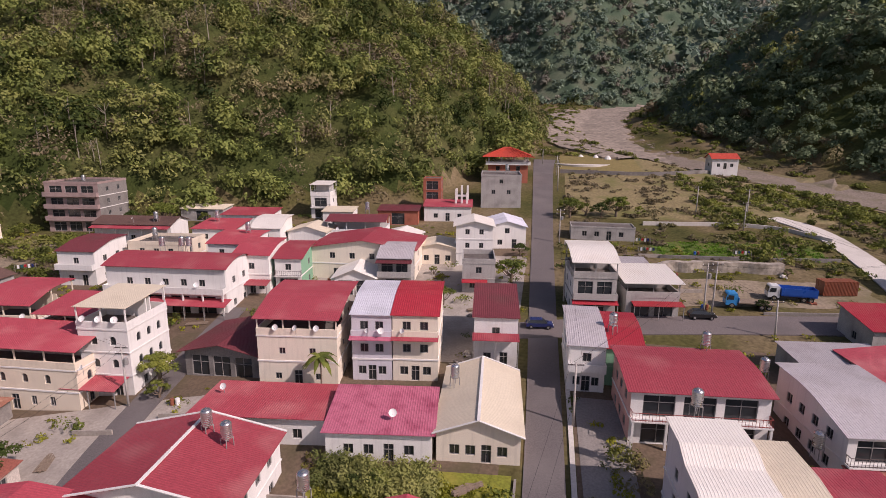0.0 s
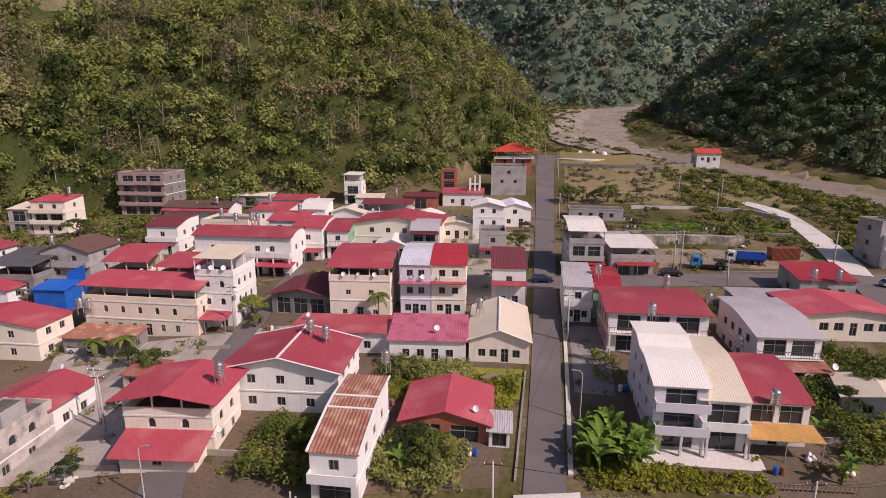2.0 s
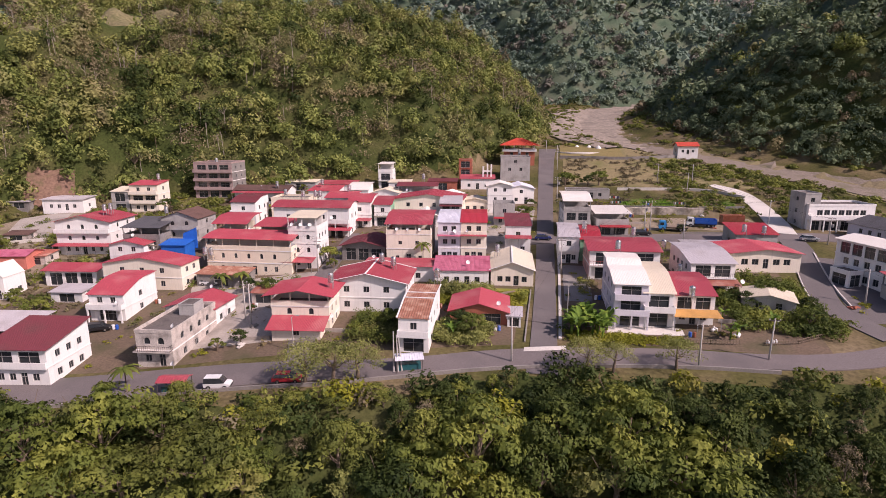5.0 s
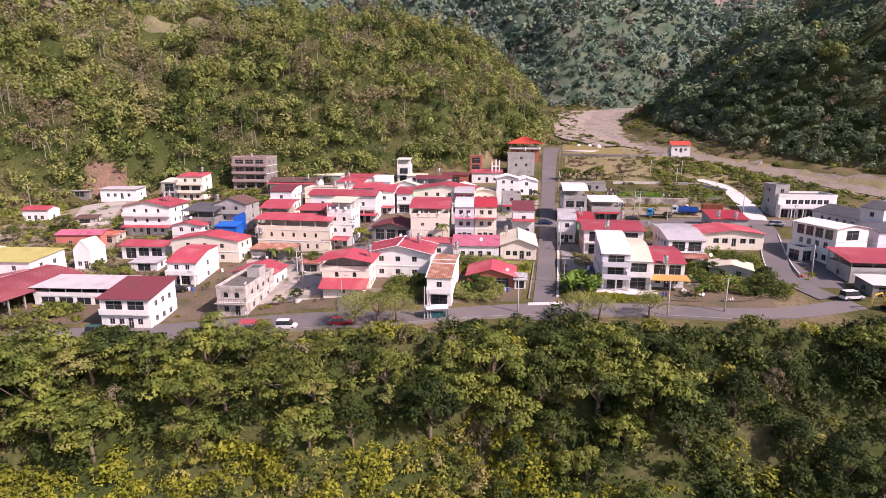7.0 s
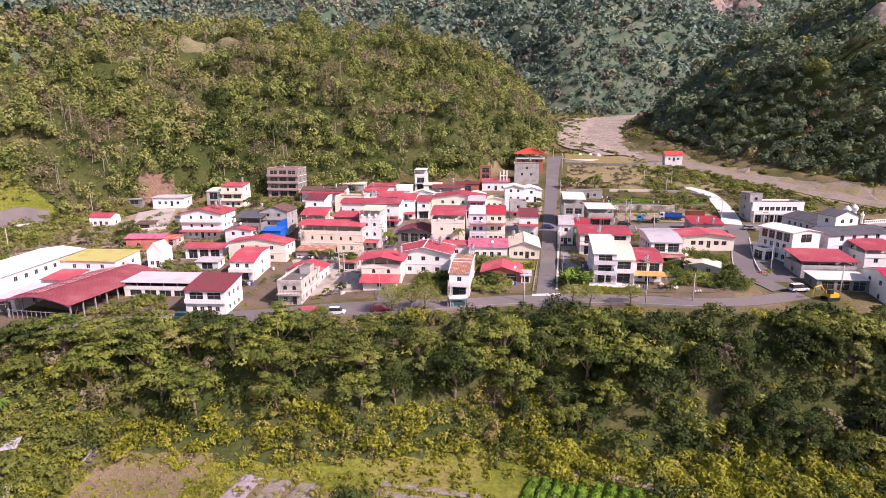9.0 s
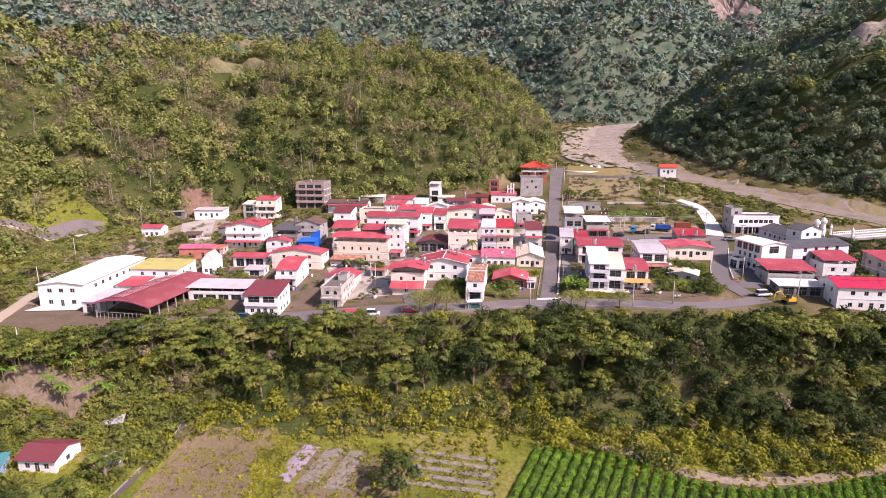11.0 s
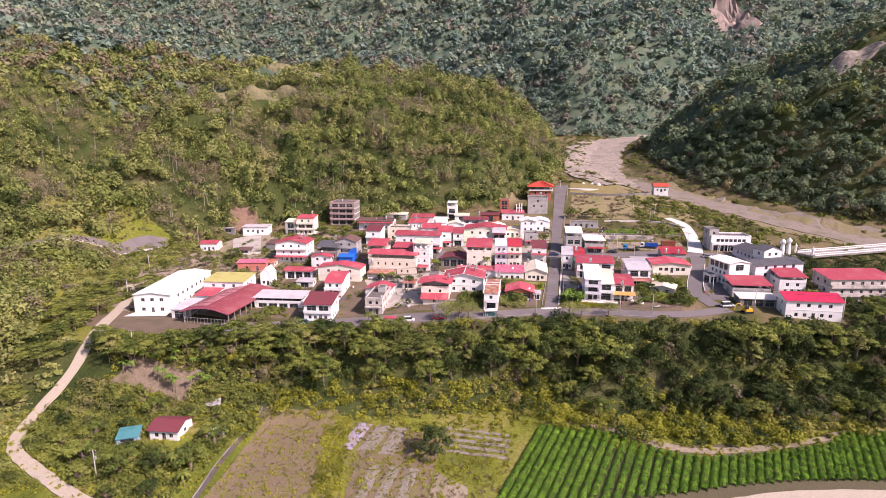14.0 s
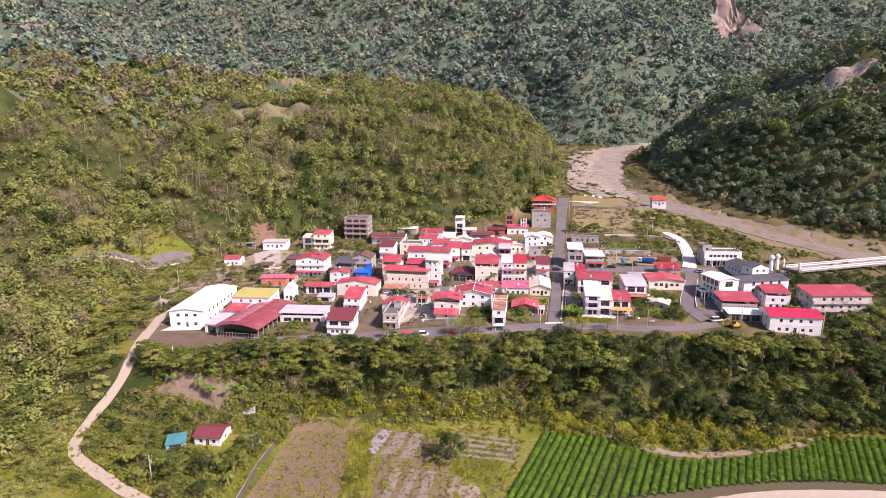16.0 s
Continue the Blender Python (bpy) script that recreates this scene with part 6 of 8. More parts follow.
wall_line("street_wall", [(-2.2, 28), (-2.2, 50)], .3, .25, CONCRETE, "low concrete kerb wall along the street", "kerb")
wall_line("parapet_wall", [(-106, -12.6), (-64, 2.2), (-34, 8.7), (-22, 13), (-3.5, 19.6), (22, 23.6), (36, 24)], .55, .3, CONCRETE, "low concrete parapet at the edge of the road", "parapet", below=1.5)
wall_line("guard_wall", [(-240, 31.2), (-219, 45), (-206.5, 63), (-196.5, 69)], .9, .3, PALE, "pale guard wall of the hillside road", "guard wall")
wall_line("yard_wall", [(36, 95.5), (58, 98)], .5, .25, CONCRETE, "low concrete roadside wall", "wall")
wall_line("lane_kerb", [(57.6, 80), (52, 59), (50.8, 49)], .3, .2, PALE, "white kerb along the lane", "kerb")
wall_line("lane_kerb", [(63, 82), (58, 60), (57, 50)], .4, .25, PALE, "white kerb along the lane", "kerb")

# ---- special buildings ----
def arch_hall():
    x, y, W, D = -126.6, -6.2, 18.0, 30.5
    z = ground_z(-117, -4)
    T = thing("market_hall", pose(x, y, z, 0, 0, 2), "open hall with a maroon arched roof and pink rooflights", "hall", "village houses")
    h, rise = 4.6, 2.3
    arc = lambda u: h + rise * math.sin(math.pi * (.06 + .88 * u)) - .5
    prof = [(-.8 + (W + 1.6) * i / 14, arc(i / 14)) for i in range(15)]
    rf = part("roof", Geo().sheet(prof, -.8, D + .8, "x", .5, .06), ROOF["wine"], T)
    g = Geo()
    for i in range(7):
        for k in range(6):
            a0, a1 = prof[1 + k], prof[2 + k]
            y0 = 1.2 + i * 4.2
            g = Geo().prism([(a0[0] + .2, y0, a0[1] + .16), (a1[0] - .15, y0, a1[1] + .16), (a1[0] - .15, y0 + 3.7, a1[1] + .16), (a0[0] + .2, y0 + 3.7, a0[1] + .16)], (0, 0, .03))
            part("rooflight", g, ROOFLIGHT, rf, "faded pink rooflight panel")
    fas = [(prof[i], prof[i + 1]) for i in range(14)]
    for yy in (-.95, D + .75):
        g = Geo()
        for (a, b), (c, d) in fas:
            g.add([(a, yy, b - .35), (c, yy, d - .35), (c, yy, d + .12), (a, yy, b + .12), (a, yy + .14, b - .35), (c, yy + .14, d - .35), (c, yy + .14, d + .12), (a, yy + .14, b + .12)],
                  [(0, 1, 2, 3), (7, 6, 5, 4), (3, 2, 6, 7), (0, 4, 5, 1)])
        part("fascia", g.weld(), ROOF["magenta"], T, "pink arched fascia")
    for yy in np.linspace(.3, D - .3, 9):
        for xx in (.2, W - .2):
            part("column", Geo().box(xx - .14, xx + .14, yy - .14, yy + .14, -3, h + .1), FRAME, T)
        g = Geo()
        pts = [(W * i / 12, yy, arc(.04 + .92 * i / 12) - .45) for i in range(13)]
        g.tube(pts, .09, 5)
        part("truss", g, FRAME, T)
    for k in range(14):
        xx = .3 + k * (W - .6) / 13
        part("fence_bar", Geo().box(xx - .05, xx + .05, -.1, 0, -3, 2.4), FRAME, T)
    part("fence_rail", Geo().box(0, W, -.14, -.1, 2.1, 2.25), FRAME, T)
    part("floor_slab", Geo().box(0, W, 0, D, -3, .05), CONCRETE, T)
    return T


arch_hall()
H["chapel"] = house("small white chapel with a stepped gable front", -119.5, 33.0, 4.6, 6, 5.2, rot=8, wall="white", roof="white", kind="gy", rise=2.6, floors=1, front=(1,), right=(2,), left=(1,), over=.1, bands=False, name="chapel", category="chapel")
H["porchred"] = house("lean-to with a crimson sheet roof beside the hall", -134.5, 10.5, 7.6, 8, 3.8, rot=5, wall="white", roof="red", kind="fx", rise=.9, floors=1, front=(1,), right=(1,), left=(1,), over=.4, bands=False)


def temple():
    x, y, W, D = -20.6, 189.0, 13.5, 12.0
    z = ground_z(-14, 190)
    T = thing("temple_house", pose(x, y, z, 0, 0, 6), "brick-red house with a vermilion hipped roof and open top floor", "house", "village houses")
    g = Geo()
    for nm, wide, put, turn in (("front", W, lambda u, v, d: (u, d, v), 0), ("right", D, lambda u, v, d: (W - d, u, v), 90), ("back", W, lambda u, v, d: (W - u, D - d, v), 180), ("left", D, lambda u, v, d: (d, D - u, v), -90)):
        holes = opening_row(wide, 3, 1.0, 1.3, 1.6, False) + opening_row(wide, 3, 4.2, 1.3, 1.6, False)
        g = Geo()
        facade(g, wide, -3, 6.4, holes, put)
        part("wall", g.weld(), WALL["brick"], T)
        for c, s, w, hh, a in holes:
            fm, pm = window_meshes(w, hh, a)
            o = part("window", fm, None, T, m=pose(*put(c, s, .1), 0, 0, turn))
            part("pane", pm, None, o)
    part("deck", Geo().box(-.8, W + .8, -.8, D + .8, 6.2, 6.5), TRIM, T)
    for a in ((-.8, W + .8, -.8, -.65), (-.8, W + .8, D + .65, D + .8), (-.8, -.65, -.65, D + .65), (W + .65, W + .8, -.65, D + .65)):
        part("parapet", Geo().box(*a, 6.5, 7.3), TRIM, T)
    for px in np.linspace(.2, W - .2, 4):
        for py in (.2, D - .2):
            part("column", Geo().box(px - .2, px + .2, py - .2, py + .2, 6.5, 9.1), TRIM, T)
    e, zt, zr = 1.9, 8.9, 11.9
    A, B, C, Dd = (-e, -e, zt), (W + e, -e, zt), (W + e, D + e, zt), (-e, D + e, zt)
    R1, R2 = (W * .42, D / 2, zr), (W * .58, D / 2, zr)
    rf = part("roof", Geo().add([A, B, C, Dd, R1, R2, (W / 2, -e, zt - .1)], [(0, 1, 5, 4), (1, 2, 5), (2, 3, 4, 5), (3, 0, 4), (3, 2, 1, 0)]), ROOF["orange"], T)
    for p, q in ((A, R1), (B, R2), (C, R2), (Dd, R1), (R1, R2)):
        part("ridge", Geo().tube([p, q], .16, 6), ROOF["orange"], rf)
    g = Geo()
    for i in range(34):
        u = i / 33
        p = Vector(A).lerp(Vector(B), u)
        q = Vector(R1).lerp(Vector(R2), u)
        g.tube([p + Vector((0, 0, .05)), q + Vector((0, 0, .05))], .05, 4, False)
    tagged(part("tile_ribs", g, ROOF["orange"], rf), kind="stuff")
    return T


temple()
H["hut"] = house("small white hut with a red hipped roof on the terrace", 57.5, 214.5, 9.0, 7, 4.0, rot=5, z=21.6, wall="sheet", roof="orange", kind="gx", rise=1.6, floors=1, front=(2,), right=(1,), left=(1,), over=.5, bands=False, name="hut")
H["redframe"] = house("unfinished red-painted concrete frame house", -34.5, 150.5, 5.0, 6, 9.2, rot=6, wall="brick", kind="flat", floors=3, front=(-1, -1, -1), right=(-1, -1, -1), left=(1, 1, 1), deck_wall=.2)


def concrete_frame():
    T = thing("concrete_frame", pose(-24.5, 146, ground_z(-22, 147), 0, 0, 6), "white unfinished concrete columns standing on a flat roof", "columns")
    for i, (a, b, hh) in enumerate([(0, 0, 7.6), (1.6, .1, 8.6), (3.0, 0, 6.6), (0, 4, 7.4), (3, 4, 8.2)]):
        part("column", Geo().box(a - .28, a + .28, b - .28, b + .28, -.4, hh, bevel=.04), TRIM, T)
    part("beam", Geo().box(.28, 2.72, -.2, .2, 5.6, 6.1), TRIM, T)
    part("slab", Geo().box(-1, 4, -1, 5, 3.4, 3.7), WALL["grey"], T)


concrete_frame()


def plaza():
    T = thing("round_plaza", pose(13, 232, ground_z(13, 232) - .5), "round pale concrete plaza with a low rim", "plaza")
    part("disc", Geo().lathe([(11.5, -.6), (11.5, .12), (11.2, .16), (10.9, .12), (.3, .12)], 40), PALE, T)
    for a in (35, 62, 90):
        part("tent", Geo().lathe([(1.5, .1), (1.5, 1.6), (.8, 2.6), (.1, 3.0)], 10, (13 * math.cos(radians(a)), 13 * math.sin(radians(a)), 0)), TRIM, T, "white dome tent")


plaza()


def bridge():
    a, b = Vector((109, 105.4, 0)), Vector((186, 149, 0))
    d = b - a
    T = thing("road_bridge", pose(a.x, a.y, 6.6, 0, 0, math.degrees(math.atan2(d.y, d.x))), "concrete road bridge with white balustrades", "bridge")
    L = d.length
    part("deck", Geo().box(0, L, -4, 4, -.9, 0), CONCRETE, T)
    for s in (-1, 1):
        part("rail", Geo().box(0, L, s * 3.8 - .12, s * 3.8 + .12, .95, 1.2), TRIM, T)
        part("curb", Geo().box(0, L, s * 3.8 - .2, s * 3.8 + .2, .004, .3), TRIM, T)
        n = int(L / 1.0)
        me = Geo().box(-.14, .14, -.1, .1, .3, .95, bevel=.03).mesh("baluster", TRIM)
        for i in range(n):
            part("baluster", me, None, T, m=pose(.5 + i * 1.0, s * 3.8, 0))
    for xx in (18, 45, 72):
        part("pier", Geo().box(xx - .6, xx + .6, -3, 3, -9, -.9), CONCRETE, T)
    for i, s in enumerate((-1, 1)):
        part("gate_pillar", Geo().lathe([(.45, 0), (.42, 2.6), (.6, 2.8), (.6, 3.2), (.35, 3.6), (.1, 4.4)], 10, (-.6, s * 4.3, 0)), TRIM, T)


bridge()
for i, (px, py) in enumerate(((99.5, 104.5), (103, 107.5))):
    T = thing("stone_pillar", pose(px, py, ground_z(px, py)), "tall white gate pillar with a sculpted top", "pillar", "gate pillars")
    part("shaft", Geo().lathe([(1.0, -.5), (.95, 4.0), (.7, 5.2), (.75, 5.6)], 10), TRIM, T)
    part("finial", Geo().lathe([(.4, 5.5), (1.1, 6.2), (1.2, 7.0), (.7, 7.7), (.1, 8.2)], 10), TRIM, T)

# school details: small gabled penthouse and roof boxes
H["penthouse"] = house("small white gabled rooftop house with two windows", 82.0, 71.0, 8.0, 6, 3.2, z=11.0, rot=25, wall="white", roof="slate", kind="gy", rise=1.5, floors=1, front=(2,), right=(1,), left=(1,), over=.4, bands=False, below=.6, door=False)
hut_at = spot(H["darkflat"], 2.8, 8.6, 5.92)
H["stairhut"] = house("small grey stair hut on a flat roof terrace", hut_at.x, hut_at.y, 2.8, 3.4, 2.0, z=hut_at.z, rot=7, wall="grey", kind="flat", floors=1, front=(0,), right=(0,), left=(0,), deck_wall=.1, bands=False, below=.05, door=False, name="roof_hut", category="hut")
H["schoolporch"] = house("white entrance porch with a flat roof", 60.6, 60.2, 3.4, 4.4, 3.2, rot=23, wall="white", kind="flat", floors=1, front=(-1,), right=(1,), left=(-1,), deck_wall=.3, bands=False)
H["stairbox"] = house("grey concrete stair tower", 68.6, 104.2, 4.2, 7.0, 9.6, rot=9, wall="grey", kind="flat", floors=3, front=(0, 1, 1), left=(1, 1, 1), right=(0, 0, 0), deck_wall=.3, bands=False)
H["lowcanopy"] = house("open lean-to with a white sheet roof", 66.5, 40.0, 12.5, 6, 3.0, rot=6, wall="dark", roof="white", kind="fx", rise=.5, floors=1, front=(-3,), right=(1,), left=(1,), over=.4, bands=False, name="shed", category="shed")


def tarp_shelter():
    T = thing("tarp_shelter", pose(-95.6, 59.0, ground_z(-92, 59) + 1.2, 0, 0, 7), "box shelter wrapped in bright blue tarpaulin", "shelter")
    part("cover", Geo().box(0, 6.6, 0, 4.6, -2, 3.4, bevel=.15), TARP, T)
    part("flap", Geo().prism([(-.25, -.35, 3.25), (6.85, -.35, 3.25), (6.85, 4.9, 3.9), (-.25, 4.9, 3.9)], (0, 0, .1)), TARP, T)
    part("back_sheet", Geo().prism([(3.2, 4.7, 1.5), (7.2, 4.9, 1.5), (7.2, 5.0, 7.0), (3.6, 4.9, 5.4)], (0, .12, 0)), TARP, T)


tarp_shelter()


def scaffold():
    T = thing("scaffold", pose(-106, 57.6, ground_z(-101, 58), 0, 0, 7), "weathered timber scaffold against an unfinished front", "scaffold")
    for xx in (0, 3, 6, 9.4):
        for yy in (0, 1.2):
            part("pole", Geo().tube([(xx, yy, -.3), (xx + .1, yy, 4.6)], .06, 6), WOOD, T)
    for zz in (1.4, 2.9, 4.3):
        part("ledger", Geo().box(-.2, 9.6, -.08, 0, zz, zz + .12), WOOD, T)
        part("board", Geo().box(0, 9.4, .1, 1.1, zz + .121, zz + .17), WOOD, T)


scaffold()


# ---- things on the roofs ----
for key, a, b, c in (("w3", 3.0, 15.5, 9.9), ("gable", 9.0, 8.5, 7.2), ("gable", 11.6, 7.2, 6.7), ("creamfl", 10.0, 3.5, 7.6), ("tile", 4.2, 16.4, 7.4), ("redlong", 11.0, 9.9, 7.2), ("cream1", 1.2, 9.5, 4.2),
                     ("corner", 6.0, 5.0, 6.6), ("whiteL", 11, 4.5, 10.3), ("whiteL", 12.4, 5.0, 10.3), ("tan2", 20.6, 7.4, 5.9), ("tan2", 21.6, 8.2, 5.6), ("greyroof", 6.0, 10.5, 9.6), ("wbred", 6, 7.5, 9.4),
                     ("wbred", 9.5, 8.0, 9.3), ("wbred", 10.8, 8.2, 9.2), ("redfl", 3, 6, 7.2), ("redfl2", 6, 6, 7.5), ("darklong", 15, 1.2, 5.2), ("redwide", 8, 13, 5.0), ("redsmall", 6.0, -.8, 3.4), ("yel3", 7, 6, 9.6),
                     ("greylong", -1.4, 2.0, 2.5), ("greylong", -1.2, 14, 5.0), ("redbk", 8, 7, 7.2), ("flatl1", 3, 5, 5.9), ("brown4", 5.0, 8.0, 11.3), ("templegrey", 7.5, 9, 9.1), ("w3b", 8.2, 1.0, 4.8)):
    p = spot(H[key], a, b, c)
    water_tank(p, stand=.9 + .3 * ((a * 7) % 1), rot=(a * 37) % 90)
for key, a, b, c in (("cream3", 2.6, -.15, 7.4), ("cream3", 5.2, -.15, 7.4), ("cream3", 8.0, -.15, 7.4), ("twow", 2.2, -.7, 6.6), ("twow", 4.0, -.7, 6.6), ("twor", 1.4, -.7, 6.6), ("white4", 1.0, -.1, 10.0), ("white4", 3.2, -.1, 10.0),
                     ("white4", 5.4, -.1, 10.0), ("tanarch", 22.2, -.3, 5.9), ("redup", 7.5, -.2, 6.4), ("redup", 8.6, 2.0, 6.4), ("mono", 6.6, -1.2, 3.6), ("darkflat", 6.0, 1.0, 6.1), ("redshedL", 4.7, 8.6, 4.8), ("shed", 8.8, 1.4, 3.0),
                     ("magenta", 7.0, 2.0, 4.0), ("gable", 14.6, 1.2, 2.4), ("lowred", 1.5, 5.0, 3.6), ("greylong", 8.9, -2.8, 2.2), ("lowflat", .6, -.3, 2.9), ("wbred", 17, -1.1, 4.9), ("wbred", 11, -1.1, 4.9), ("darkflat", 6.8, -1.5, .6),
                     ("yel3", 9.0, -.9, 6.9), ("darklong", 10, -.2, 5.6), ("widegab", 2, 12, 7.0), ("whiteLb", 4, 4, 6.4), ("creamfl", 10.7, 1.0, 2.2), ("lowgab", 8.5, 1, 4.0)):
    dish(spot(H[key], a, b, c), -35 + 60 * ((a * 13.7) % 1), .34 + .12 * ((a * 3.7) % 1))


# ---- poles and lines ----
def utility_pole(x, y, tall=8.5, lean=0.0, arms=1, label="grey concrete utility pole with a crossarm"):
    T = thing("utility_pole", pose(x, y, ground_z(x, y), lean, lean * .5, 7), label, "utility pole", "utility poles")
    part("shaft", Geo().tube([(0, 0, -1), (0, 0, tall)], [.17, .10], 9), POLE, T, smooth=True)
    for i in range(arms):
        zz = tall - .4 - .8 * i
        part("crossarm", Geo().box(-.9, .9, -.06, .06, zz, zz + .1), IRON, T)
        for xx in (-.8, 0, .8):
            part("insulator", Geo().lathe([(.05, 0), (.07, .08), (.03, .2)], 6, (xx, 0, zz + .1)), DISHW, T)
    if arms > 1:
        part("transformer", Geo().lathe([(.26, 0), (.28, .1), (.28, .8), (.15, .9)], 10, (.4, 0, tall - 2.6)), FRAME, T)
    return T


def street_lamp(x, y, tall=6.0, rot=0):
    T = thing("street_lamp", pose(x, y, ground_z(x, y), 0, 0, rot), "slim grey street lamp with a single arm", "street lamp")
    part("post", Geo().tube([(0, 0, -.8), (0, 0, tall)], [.09, .06], 8), POLE, T)
    part("arm", Geo().tube([(0, 0, tall - .1), (.3, 0, tall + .3), (1.0, 0, tall + .4)], .035, 6), POLE, T)
    part("lamp_head", Geo().box(.8, 1.35, -.11, .11, tall + .33, tall + .45, bevel=.04), FRAME, T)


POLES = [(-3.9, 21.1, 7.5), (24.5, 24.2, 7), (35.6, 28.0, 7), (26.1, 93.6, 9), (27.6, 94.4, 9), (34.8, 87, 6), (58.9, 100.5, 8.5), (69.3, 90.1, 7), (50.9, 153.7, 8), (47.3, 144.1, 7), (2.9, 181, 8), (2.9, 128.5, 8), (-53.4, 28.8, 8), (-55.4, 30.3, 8),
         (-184.7, 80.4, 9), (-220.7, 62, 9), (-180.5, 39.9, 8.5), (-166.8, 11.9, 8), (-97.5, 74.5, 8), (-51.5, 55.5, 8.5), (3.9, 60, 8), (3.4, 96, 8), (-128.3, -28.1, 8), (-104.5, -68.5, 8), (70, 36, 8), (60, 52, 7), (98, 38, 9), (2.6, 205, 7), (-2.7, 226, 6), (40, 160, 7)]
for i, (x, y, h) in enumerate(POLES):
    utility_pole(x, y, h, lean=(-3 if i == 5 else (i * 37 % 5 - 2) * .6), arms=2 if i % 4 == 3 else 1)
for i, (dx, dy, lx) in enumerate(((0, 0, .0), (.7, .1, .25), (1.3, .3, .6))):
    T = thing("leaning_pole", pose(-21.5 + dx, 15.1 + dy, ground_z(-21, 15)), "bare slanting grey pole bundled at the roadside", "pole", "leaning poles")
    part("shaft", Geo().tube([(0, 0, -.8), (-lx, .2, 6.6 - i * .5)], [.15, .1], 8), POLE, T)
street_lamp(5.0, 39.7, 6.5, 180)
street_lamp(-40, 19, 6, 0)


def wire(a, b, za, zb, sag=.9):
    g = Geo()
    p0, p1 = Vector((a[0], a[1], ground_z(a[0], a[1]) + za)), Vector((b[0], b[1], ground_z(b[0], b[1]) + zb))
    pts = []
    for i in range(9):
        k = i / 8
        p = p0.lerp(p1, k)
        p.z -= sag * 4 * k * (1 - k)
        pts.append(p)
    g.tube(pts, .015, 4, False)
    tagged(part("overhead_wire", g, BLACK), "thin black sagging overhead wire", "wire", "overhead wires")


for a, b in ((0, 1), (1, 2), (20, 3), (3, 5), (3, 6), (6, 7), (20, 21), (21, 11), (11, 10), (10, 27), (8, 9), (9, 6), (12, 19), (18, 19), (15, 16), (16, 17), (0, 20), (14, 15), (24, 25), (24, 26)):
    for o in (-.7, .7):
        wire((POLES[a][0] + o, POLES[a][1]), (POLES[b][0] + o, POLES[b][1]), POLES[a][2] - .2, POLES[b][2] - .2, .7 + .3 * abs(o))
wire((2.9, 181), (330, 215), 9, 40, 6)


# ---- vehicles ----
def paint(name, c):
    return material("paint_" + name, c, .3, .04, 4, .06, 1.0, 0, spec=.6)


PAINT = {"white": paint("white", (.75, .75, .74)), "silver": paint("silver", (.42, .43, .45)), "blue": paint("blue", (.02, .10, .42)), "navy": paint("navy", (.02, .03, .12)), "black": paint("black", (.02, .02, .022)),
         "red": paint("red", (.45, .03, .04)), "teal": paint("teal", (.02, .10, .11)), "cyan": paint("cyan", (.03, .28, .62)), "yellow": paint("yellow", (.70, .40, .03)), "rust": paint("rust", (.28, .09, .05))}


def wheel(T, x, y, r=.32, w=.2):
    t = part("wheel", Geo().tube([(0, -w / 2, 0), (0, w / 2, 0)], r, 14), BLACK, T, m=pose(x, y, r))
    part("rim", Geo().tube([(0, -w / 2 - .01, 0), (0, w / 2 + .01, 0)], r * .58, 10), STEEL, t)


def car(x, y, rot, colour, label, tall=1.45, long=4.3, boxy=False, category="car"):
    """A parked car with its nose along its own x."""
    T = thing("car", pose(x, y, ground_z(x, y) + .16, 0, 0, rot), label, category, "parked cars")
    L, w = long, .86
    roof = [(-.47, .92), (-.36, tall), (.10, tall), (.28, .95)] if not boxy else [(-.495, .95), (-.47, tall), (.14, tall), (.30, 1.0)]
    side = [(-.5, .35), (-.5, .88), (roof[0][0], .93), (.28, .95), (.47, .82), (.5, .6), (.5, .35)]
    g = Geo()
    n = len(side)
    vs = [(a * L, s * w * (.97 if 0 < i < 6 else .92), z) for s in (-1, 1) for i, (a, z) in enumerate(side)]
    g.add(vs, [tuple(range(n)), tuple(range(2 * n - 1, n - 1, -1))] + [(i, n + i, n + (i + 1) % n, (i + 1) % n) for i in range(n)])
    part("body", g, PAINT[colour], T)
    g = Geo()
    vs = [(a * L, s * w * (.94 if z < 1.1 else .78), z) for s in (-1, 1) for a, z in roof]
    g.add(vs, [(0, 1, 2, 3), (7, 6, 5, 4), (0, 4, 5, 1), (2, 6, 7, 3), (3, 7, 4, 0)])
    cab = part("window", g, PANE, T)
    part("roof_panel", Geo().prism([(roof[1][0] * L, -w * .79, tall), (roof[2][0] * L, -w * .79, tall), (roof[2][0] * L, w * .79, tall), (roof[1][0] * L, w * .79, tall)], (0, 0, .05)), PAINT[colour], T)
    for sx in (-.31, .31):
        for sy in (-.78, .78):
            wheel(T, sx * L, sy)
    for sy in (-.6, .6):
        part("headlight", Geo().box(L * .495, L * .505, sy - .16, sy + .16, .6, .76), DISHW, T)
        part("tail_light", Geo().box(-L * .505, -L * .495, sy - .14, sy + .14, .68, .84), PAINT["red"], T)
    part("bumper", Geo().box(L * .49, L * .515, -.75, .75, .34, .5, bevel=.05), BLACK, T)
    return T


